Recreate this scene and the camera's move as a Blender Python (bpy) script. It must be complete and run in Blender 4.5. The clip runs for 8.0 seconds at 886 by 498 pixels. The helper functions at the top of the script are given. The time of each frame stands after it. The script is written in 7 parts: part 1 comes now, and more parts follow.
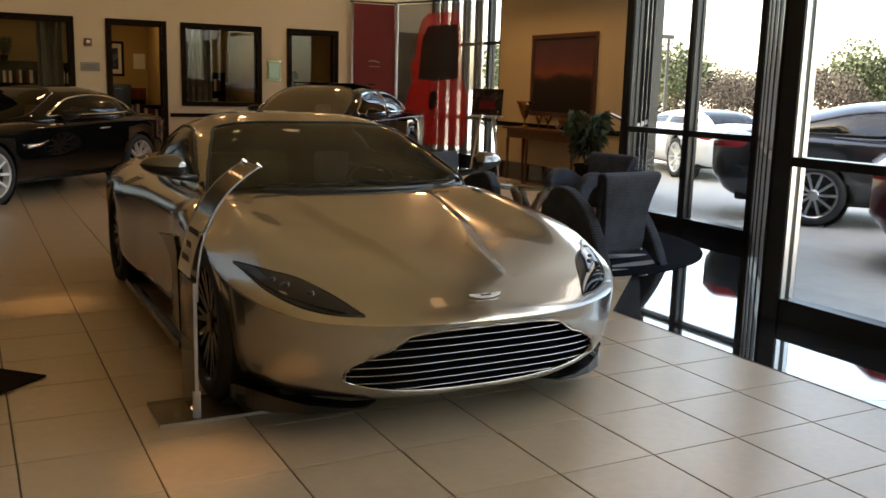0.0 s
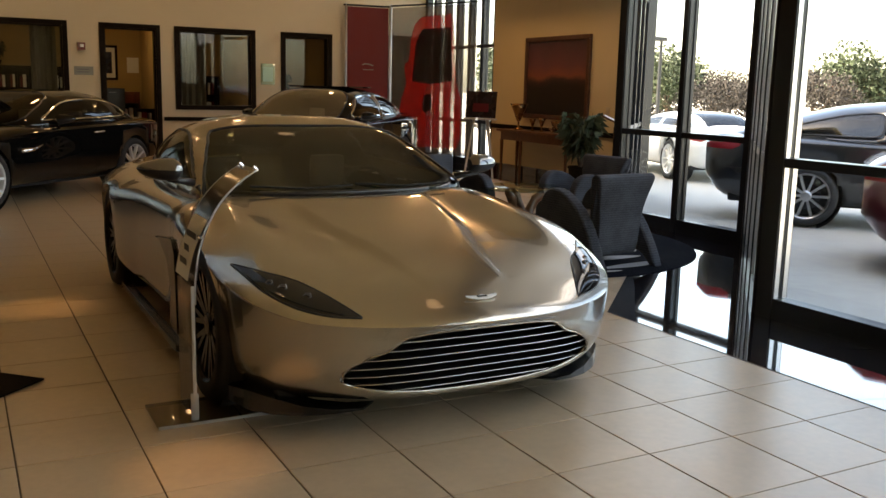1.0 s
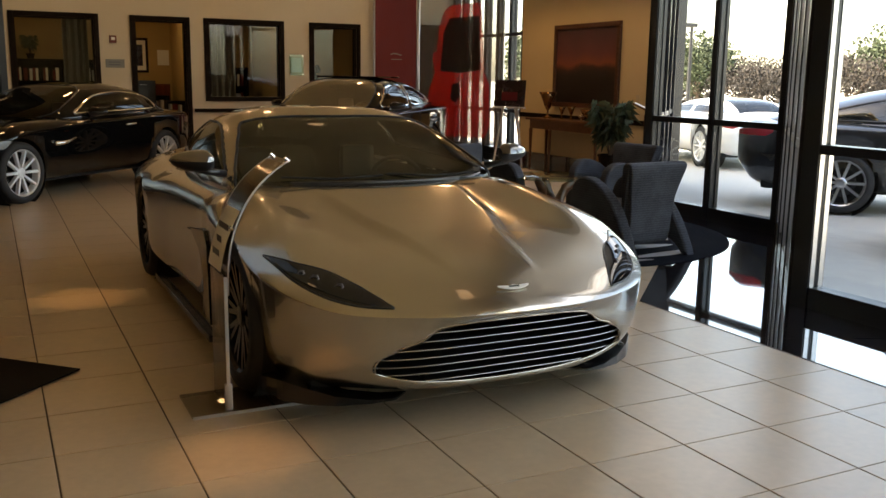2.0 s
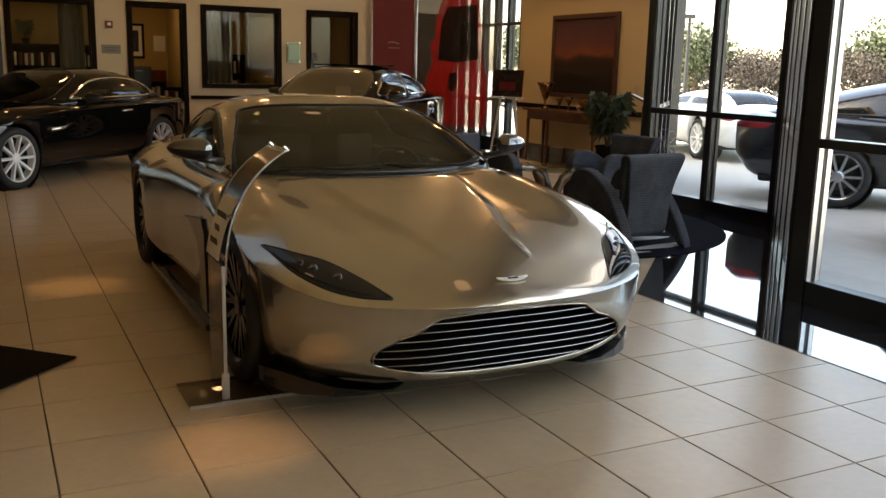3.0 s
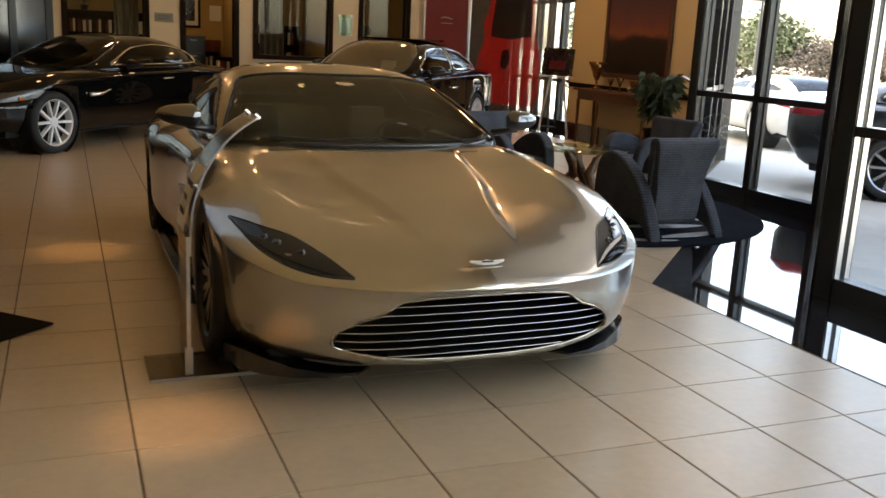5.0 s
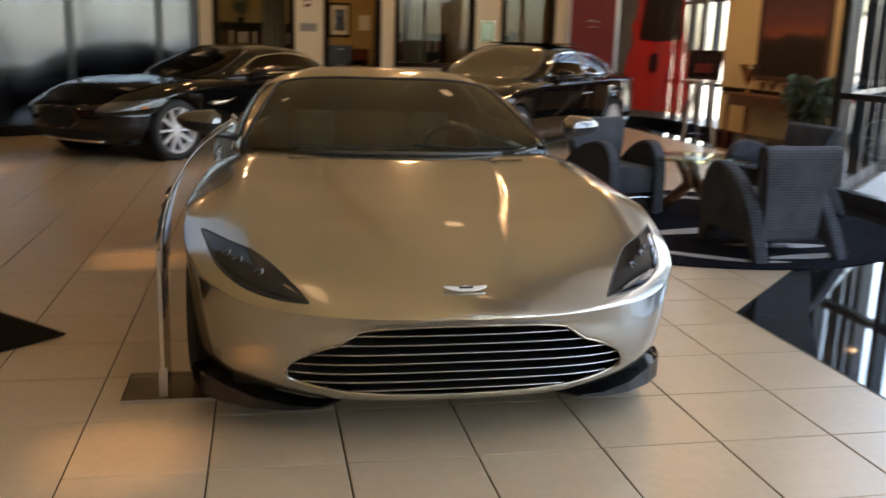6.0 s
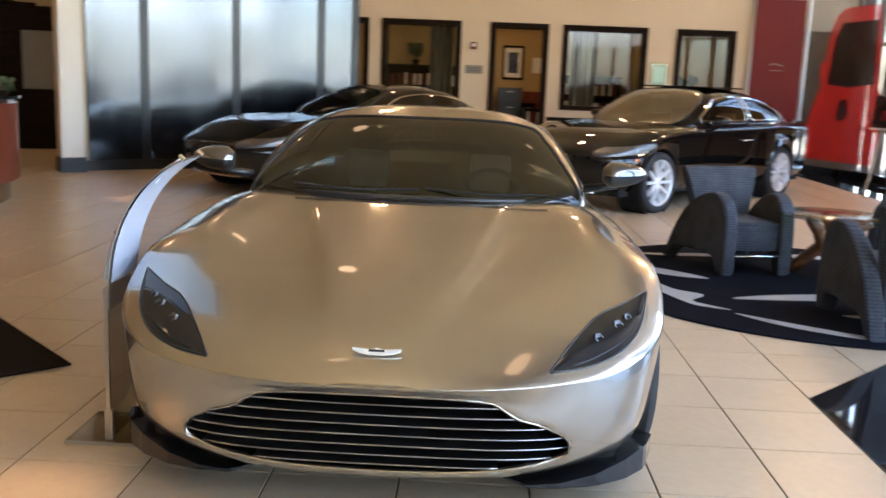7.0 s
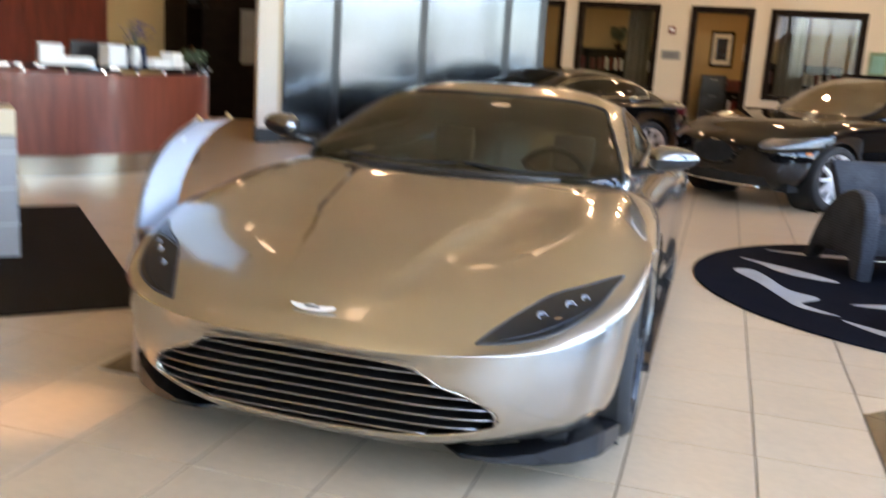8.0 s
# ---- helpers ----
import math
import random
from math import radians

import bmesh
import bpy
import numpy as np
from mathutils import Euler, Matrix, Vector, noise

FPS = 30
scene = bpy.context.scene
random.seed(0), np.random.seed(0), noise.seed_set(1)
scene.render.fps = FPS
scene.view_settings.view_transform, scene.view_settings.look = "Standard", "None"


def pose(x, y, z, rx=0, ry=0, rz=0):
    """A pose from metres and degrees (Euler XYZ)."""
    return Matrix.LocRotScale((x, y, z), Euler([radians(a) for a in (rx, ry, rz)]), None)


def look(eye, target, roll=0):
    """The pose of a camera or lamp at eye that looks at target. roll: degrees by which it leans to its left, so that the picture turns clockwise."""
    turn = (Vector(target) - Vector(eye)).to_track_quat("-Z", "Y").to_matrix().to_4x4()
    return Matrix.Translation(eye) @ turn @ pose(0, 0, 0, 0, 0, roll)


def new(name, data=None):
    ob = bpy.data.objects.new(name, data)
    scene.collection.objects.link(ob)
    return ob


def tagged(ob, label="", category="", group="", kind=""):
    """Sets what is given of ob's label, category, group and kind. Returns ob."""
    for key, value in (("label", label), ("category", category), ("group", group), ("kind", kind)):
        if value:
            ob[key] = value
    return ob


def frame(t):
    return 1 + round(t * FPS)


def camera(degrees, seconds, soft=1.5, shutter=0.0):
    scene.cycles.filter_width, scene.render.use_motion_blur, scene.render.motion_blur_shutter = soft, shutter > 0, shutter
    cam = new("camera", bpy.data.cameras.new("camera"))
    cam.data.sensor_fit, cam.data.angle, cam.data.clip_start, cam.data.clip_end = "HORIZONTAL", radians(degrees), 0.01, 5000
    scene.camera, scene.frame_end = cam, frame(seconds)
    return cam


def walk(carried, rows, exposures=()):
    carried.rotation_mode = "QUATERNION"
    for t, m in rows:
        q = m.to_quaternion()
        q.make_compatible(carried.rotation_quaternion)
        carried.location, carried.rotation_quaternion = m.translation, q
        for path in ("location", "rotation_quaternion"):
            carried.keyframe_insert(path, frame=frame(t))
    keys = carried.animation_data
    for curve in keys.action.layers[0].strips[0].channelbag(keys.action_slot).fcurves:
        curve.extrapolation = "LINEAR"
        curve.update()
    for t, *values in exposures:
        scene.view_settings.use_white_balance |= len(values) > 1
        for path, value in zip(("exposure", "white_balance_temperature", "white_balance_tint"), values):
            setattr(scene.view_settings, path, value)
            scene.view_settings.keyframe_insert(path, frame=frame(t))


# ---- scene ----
cam = camera(52.0, 8.0, shutter=0.5)
PATH = [
    (0, (-2.848, -3.11, 1.433), (-1.927, -1.37, 1.083), 1.6),
    (0.5, (-2.861, -3.109, 1.447), (-1.972, -1.354, 1.087), 1.0),
    (1, (-2.87, -3.132, 1.435), (-1.937, -1.397, 1.091), 1.4),
    (1.5, (-2.871, -3.127, 1.433), (-1.992, -1.367, 1.078), 0.4),
    (3, (-2.884, -3.094, 1.439), (-2.0, -1.343, 1.048), 1.4),
    (3.5, (-2.872, -3.108, 1.424), (-1.99, -1.353, 1.048), 1.3),
    (4, (-2.879, -3.088, 1.439), (-2.023, -1.323, 1.046), 1.5),
    (4.2, (-2.87, -3.078, 1.442), (-2.033, -1.311, 1.022), 1.3),
    (5.3, (-2.228, -3.02, 1.404), (-1.528, -1.199, 0.965), 3.6),
    (5.5, (-2.072, -2.949, 1.406), (-1.43, -1.095, 1.018), 3.0),
    (5.8, (-1.823, -2.884, 1.405), (-1.317, -0.99, 1.007), 0.8),
    (6, (-1.636, -2.849, 1.394), (-1.25, -0.937, 0.955), 1.8),
    (6.3, (-1.367, -2.792, 1.387), (-1.197, -0.853, 0.928), 1.9),
    (6.5, (-1.21, -2.726, 1.348), (-1.09, -0.776, 0.919), 4.2),
    (6.8, (-0.884, -2.567, 1.399), (-0.835, -0.614, 0.968), 2.2),
    (7, (-0.697, -2.557, 1.394), (-0.759, -0.591, 1.031), 2.3),
    (7.2, (-0.519, -2.486, 1.403), (-0.687, -0.555, 0.91), 2.3),
    (7.4, (-0.321, -2.476, 1.387), (-0.619, -0.549, 0.943), 2.5),
    (7.5, (-0.259, -2.46, 1.37), (-0.569, -0.531, 0.941), 4.5),
    (7.8, (0.049, -2.379, 1.399), (-0.387, -0.49, 0.909), 6.5),
    (8, (0.19, -2.463, 1.388), (-0.362, -0.586, 0.97), 3.6),
]
EXPOSURES = [(0, 3.22, 8700, 17), (4.2, 3.22, 8800, 17), (5.3, 3.62, 8400, 18), (5.8, 3.62, 8300, 18), (6.5, 4.52, 6550, 20), (6.8, 4.52, 6600, 20), (7.0, 4.48, 6700, 19), (7.5, 4.7, 6600, 19), (8, 4.73, 6600, 19)]
walk(cam, [(t, look(e, a, r)) for t, e, a, r in PATH], EXPOSURES)

# ---- daylight ----
world = bpy.data.worlds.new("sky")
scene.world = world
world.use_nodes = True
wn = world.node_tree.nodes
sky = wn.new("ShaderNodeTexSky")
sky.sky_type, sky.sun_disc = "NISHITA", False
sky.sun_elevation, sky.sun_rotation, sky.dust_density = radians(52), radians(-60), 2.0
world.node_tree.links.new(sky.outputs["Color"], wn["Background"].inputs["Color"])
wn["Background"].inputs["Strength"].default_value = 0.15

sun = new("sun", bpy.data.lights.new("sun", "SUN"))
sun.data.energy, sun.data.angle, sun.data.color = 5.0, radians(0.6), (1, 0.95, 0.88)
sun.matrix_world = look((-7.0, 4.0, 10.5), (0, 0, 0))

ROOM_H = 4.3          # ceiling height
WALL_N = 14.25        # office partition
WALL_E = 5.9          # wall with the painting
WEST, SOUTH = -9.2, -9.0


# ---- materials ----
def nodes_of(name):
    m = bpy.data.materials.new(name)
    m.use_nodes = True
    t = m.node_tree
    return m, t, t.nodes["Principled BSDF"]


def mat(name, color, rough=0.5, metal=0.0, vary=0.12, scale=6.0, fine=90.0, bump=0.0, coat=0.0, rvary=0.1, stretch=(1, 1, 1),
        island=0.0, spec=0.5):
    """A surface with two scales of colour variation, uneven gloss and fine relief, at real-world size."""
    m, t, b = nodes_of(name)
    N, L = t.nodes, t.links
    co = N.new("ShaderNodeTexCoord")
    mp = N.new("ShaderNodeMapping")
    mp.inputs["Scale"].default_value = stretch
    L.new(co.outputs["Object"], mp.inputs["Vector"])
    n1, n2 = N.new("ShaderNodeTexNoise"), N.new("ShaderNodeTexNoise")
    n1.inputs["Scale"].default_value, n1.inputs["Detail"].default_value = scale, 4
    n2.inputs["Scale"].default_value, n2.inputs["Detail"].default_value = fine, 3
    vec = mp.outputs["Vector"]
    if island:
        # each piece shows its own part of the pattern
        inf, far, shift = N.new("ShaderNodeObjectInfo"), N.new("ShaderNodeMath"), N.new("ShaderNodeVectorMath")
        far.operation, far.inputs[1].default_value = "MULTIPLY", 60.0
        L.new(inf.outputs["Random"], far.inputs[0])
        L.new(vec, shift.inputs[0])
        L.new(far.outputs[0], shift.inputs[1])
        vec = shift.outputs["Vector"]
    for n in (n1, n2):
        L.new(vec, n.inputs["Vector"])
    add = N.new("ShaderNodeMath")
    add.operation = "ADD"
    L.new(n1.outputs["Fac"], add.inputs[0])
    L.new(n2.outputs["Fac"], add.inputs[1])
    src = add
    if island:
        info = N.new("ShaderNodeObjectInfo")
        mul = N.new("ShaderNodeMath")
        mul.operation, mul.inputs[1].default_value = "MULTIPLY_ADD", island
        L.new(info.outputs["Random"], mul.inputs[0])
        L.new(add.outputs[0], mul.inputs[2])
        src = mul
    rng = N.new("ShaderNodeMapRange")
    rng.inputs["From Min"].default_value, rng.inputs["From Max"].default_value = 0.6, 1.4 + island
    rng.inputs["To Min"].default_value, rng.inputs["To Max"].default_value = 1 - vary, 1 + vary
    L.new(src.outputs[0], rng.inputs["Value"])
    vm = N.new("ShaderNodeVectorMath")
    vm.operation = "SCALE"
    vm.inputs[0].default_value = color
    L.new(rng.outputs["Result"], vm.inputs["Scale"])
    L.new(vm.outputs["Vector"], b.inputs["Base Color"])
    rr = N.new("ShaderNodeMapRange")
    rr.inputs["From Min"].default_value, rr.inputs["From Max"].default_value = 0.3, 0.7
    rr.inputs["To Min"].default_value, rr.inputs["To Max"].default_value = max(0.02, rough * (1 - rvary)), min(1, rough * (1 + rvary))
    L.new(n1.outputs["Fac"], rr.inputs["Value"])
    L.new(rr.outputs["Result"], b.inputs["Roughness"])
    b.inputs["Metallic"].default_value = metal
    b.inputs["Specular IOR Level"].default_value = spec
    b.inputs["Coat Weight"].default_value, b.inputs["Coat Roughness"].default_value = coat, 0.03
    if bump:
        bp = N.new("ShaderNodeBump")
        bp.inputs["Strength"].default_value, bp.inputs["Distance"].default_value = bump, 0.004
        L.new(n2.outputs["Fac"], bp.inputs["Height"])
        L.new(bp.outputs["Normal"], b.inputs["Normal"])
    return m


def wood(name, color, rough=0.35, grain=(1.2, 14, 14), vary=0.35, coat=0.2, spec=0.4):
    m, t, b = nodes_of(name)
    N, L = t.nodes, t.links
    co, mp, n = N.new("ShaderNodeTexCoord"), N.new("ShaderNodeMapping"), N.new("ShaderNodeTexNoise")
    mp.inputs["Scale"].default_value = grain
    n.inputs["Scale"].default_value, n.inputs["Detail"].default_value, n.inputs["Distortion"].default_value = 2.5, 6, 0.6
    L.new(co.outputs["Object"], mp.inputs["Vector"])
    L.new(mp.outputs["Vector"], n.inputs["Vector"])
    ramp = N.new("ShaderNodeValToRGB")
    ramp.color_ramp.elements[0].color = (*[c * (1 - vary) for c in color], 1)
    ramp.color_ramp.elements[1].color = (*[min(1, c * (1 + vary)) for c in color], 1)
    ramp.color_ramp.elements[0].position, ramp.color_ramp.elements[1].position = 0.35, 0.68
    L.new(n.outputs["Fac"], ramp.inputs["Fac"])
    L.new(ramp.outputs["Color"], b.inputs["Base Color"])
    b.inputs["Roughness"].default_value, b.inputs["Coat Weight"].default_value = rough, coat
    b.inputs["Specular IOR Level"].default_value = spec
    return m


def glass(name, tint=(1, 1, 1), clear=0.9, rough=0.0, gloss=0.04):
    """Thin sheet glass: a clear layer that lets the view through, with a mirror gloss that grows at grazing angles."""
    m, t, b = nodes_of(name)
    N, L = t.nodes, t.links
    N.remove(b)
    tr, gl, mx, fr = N.new("ShaderNodeBsdfTransparent"), N.new("ShaderNodeBsdfGlossy"), N.new("ShaderNodeMixShader"), N.new("ShaderNodeLayerWeight")
    tr.inputs["Color"].default_value = (*[c * clear for c in tint], 1)
    gl.inputs["Roughness"].default_value = rough
    fr.inputs["Blend"].default_value = 0.5
    pw, ma = N.new("ShaderNodeMath"), N.new("ShaderNodeMath")
    pw.operation, pw.inputs[1].default_value = "POWER", 5.0
    ma.operation, ma.inputs[1].default_value, ma.inputs[2].default_value = "MULTIPLY_ADD", 0.9, gloss
    L.new(fr.outputs["Facing"], pw.inputs[0])
    L.new(pw.outputs[0], ma.inputs[0])
    L.new(ma.outputs[0], mx.inputs["Fac"])
    L.new(tr.outputs["BSDF"], mx.inputs[1])
    L.new(gl.outputs["BSDF"], mx.inputs[2])
    L.new(mx.outputs["Shader"], N["Material Output"].inputs["Surface"])
    return m


def car_paint(name, color, metal, rough, flake=0.0, coat=1.0, spec=0.5, coat_ior=1.5):
    m = mat(name, color, rough, metal, vary=0.03, scale=2.0, fine=900.0, bump=flake, coat=coat, rvary=0.04, spec=spec)
    m.node_tree.nodes["Principled BSDF"].inputs["Coat IOR"].default_value = coat_ior
    return m


def film(name, color, opacity):
    """Sheer printed cloth: part solid, part see-through."""
    m, t, b = nodes_of(name)
    N, L = t.nodes, t.links
    tr, mx, tx = N.new("ShaderNodeBsdfTransparent"), N.new("ShaderNodeMixShader"), N.new("ShaderNodeTexNoise")
    tx.inputs["Scale"].default_value = 1.5
    rg = N.new("ShaderNodeMapRange")
    rg.inputs["To Min"].default_value, rg.inputs["To Max"].default_value = opacity * 0.9, min(1, opacity * 1.1)
    L.new(tx.outputs["Fac"], rg.inputs["Value"])
    b.inputs["Base Color"].default_value, b.inputs["Roughness"].default_value = (*color, 1), 0.6
    L.new(rg.outputs["Result"], mx.inputs["Fac"])
    L.new(tr.outputs["BSDF"], mx.inputs[1])
    L.new(b.outputs["BSDF"], mx.inputs[2])
    L.new(mx.outputs["Shader"], N["Material Output"].inputs["Surface"])
    return m


def sunset(name, z0, z1):
    """A painted evening landscape: dusky sky, a glowing band over the horizon and dark hills."""
    m, t, b = nodes_of(name)
    N, L = t.nodes, t.links
    co, sp, nz, ad = N.new("ShaderNodeTexCoord"), N.new("ShaderNodeSeparateXYZ"), N.new("ShaderNodeTexNoise"), N.new("ShaderNodeMath")
    L.new(co.outputs["Object"], sp.inputs["Vector"])
    L.new(co.outputs["Object"], nz.inputs["Vector"])
    nz.inputs["Scale"].default_value, nz.inputs["Detail"].default_value = 2.2, 6
    ad.operation, ad.inputs[1].default_value = "MULTIPLY_ADD", 0.28
    L.new(nz.outputs["Fac"], ad.inputs[0])
    L.new(sp.outputs["Z"], ad.inputs[2])
    rg = N.new("ShaderNodeMapRange")
    rg.inputs["From Min"].default_value, rg.inputs["From Max"].default_value = z0 + 0.14, z1 + 0.14
    L.new(ad.outputs[0], rg.inputs["Value"])
    rp = N.new("ShaderNodeValToRGB")
    stops = [(0.0, (0.012, 0.008, 0.006)), (0.40, (0.02, 0.012, 0.010)), (0.46, (0.05, 0.02, 0.016)), (0.52, (0.22, 0.065, 0.035)), (0.66, (0.135, 0.042, 0.045)), (1.0, (0.05, 0.022, 0.03))]
    for k, (p, c) in enumerate(stops):
        e = rp.color_ramp.elements[k] if k < 2 else rp.color_ramp.elements.new(p)
        e.position, e.color = p, (*c, 1)
    L.new(rg.outputs["Result"], rp.inputs["Fac"])
    L.new(rp.outputs["Color"], b.inputs["Base Color"])
    b.inputs["Roughness"].default_value = 0.35
    return m


def weave(name, color):
    """Upholstery cloth with a fine zigzag weave."""
    m, t, b = nodes_of(name)
    N, L = t.nodes, t.links
    co, w, nz = N.new("ShaderNodeTexCoord"), N.new("ShaderNodeTexWave"), N.new("ShaderNodeTexNoise")
    w.wave_type, w.bands_direction, w.wave_profile = "BANDS", "Z", "TRI"
    w.inputs["Scale"].default_value, w.inputs["Distortion"].default_value, w.inputs["Detail Scale"].default_value = 16, 5.0, 6.0
    nz.inputs["Scale"].default_value = 5
    L.new(co.outputs["Object"], w.inputs["Vector"])
    L.new(co.outputs["Object"], nz.inputs["Vector"])
    mx = N.new("ShaderNodeMath")
    mx.operation, mx.inputs[1].default_value = "MULTIPLY_ADD", 0.5
    L.new(w.outputs["Fac"], mx.inputs[0])
    L.new(nz.outputs["Fac"], mx.inputs[2])
    rp = N.new("ShaderNodeValToRGB")
    rp.color_ramp.elements[0].position, rp.color_ramp.elements[1].position = 0.35, 1.0
    rp.color_ramp.elements[0].color = (*[c * 0.5 for c in color], 1)
    rp.color_ramp.elements[1].color = (*[c * 1.7 for c in color], 1)
    L.new(mx.outputs[0], rp.inputs["Fac"])
    L.new(rp.outputs["Color"], b.inputs["Base Color"])
    bp = N.new("ShaderNodeBump")
    bp.inputs["Strength"].default_value, bp.inputs["Distance"].default_value = 0.35, 0.003
    L.new(w.outputs["Fac"], bp.inputs["Height"])
    L.new(bp.outputs["Normal"], b.inputs["Normal"])
    b.inputs["Roughness"].default_value, b.inputs["Sheen Weight"].default_value, b.inputs["Sheen Roughness"].default_value = 0.85, 0.05, 0.4
    b.inputs["Specular IOR Level"].default_value = 0.15
    return m


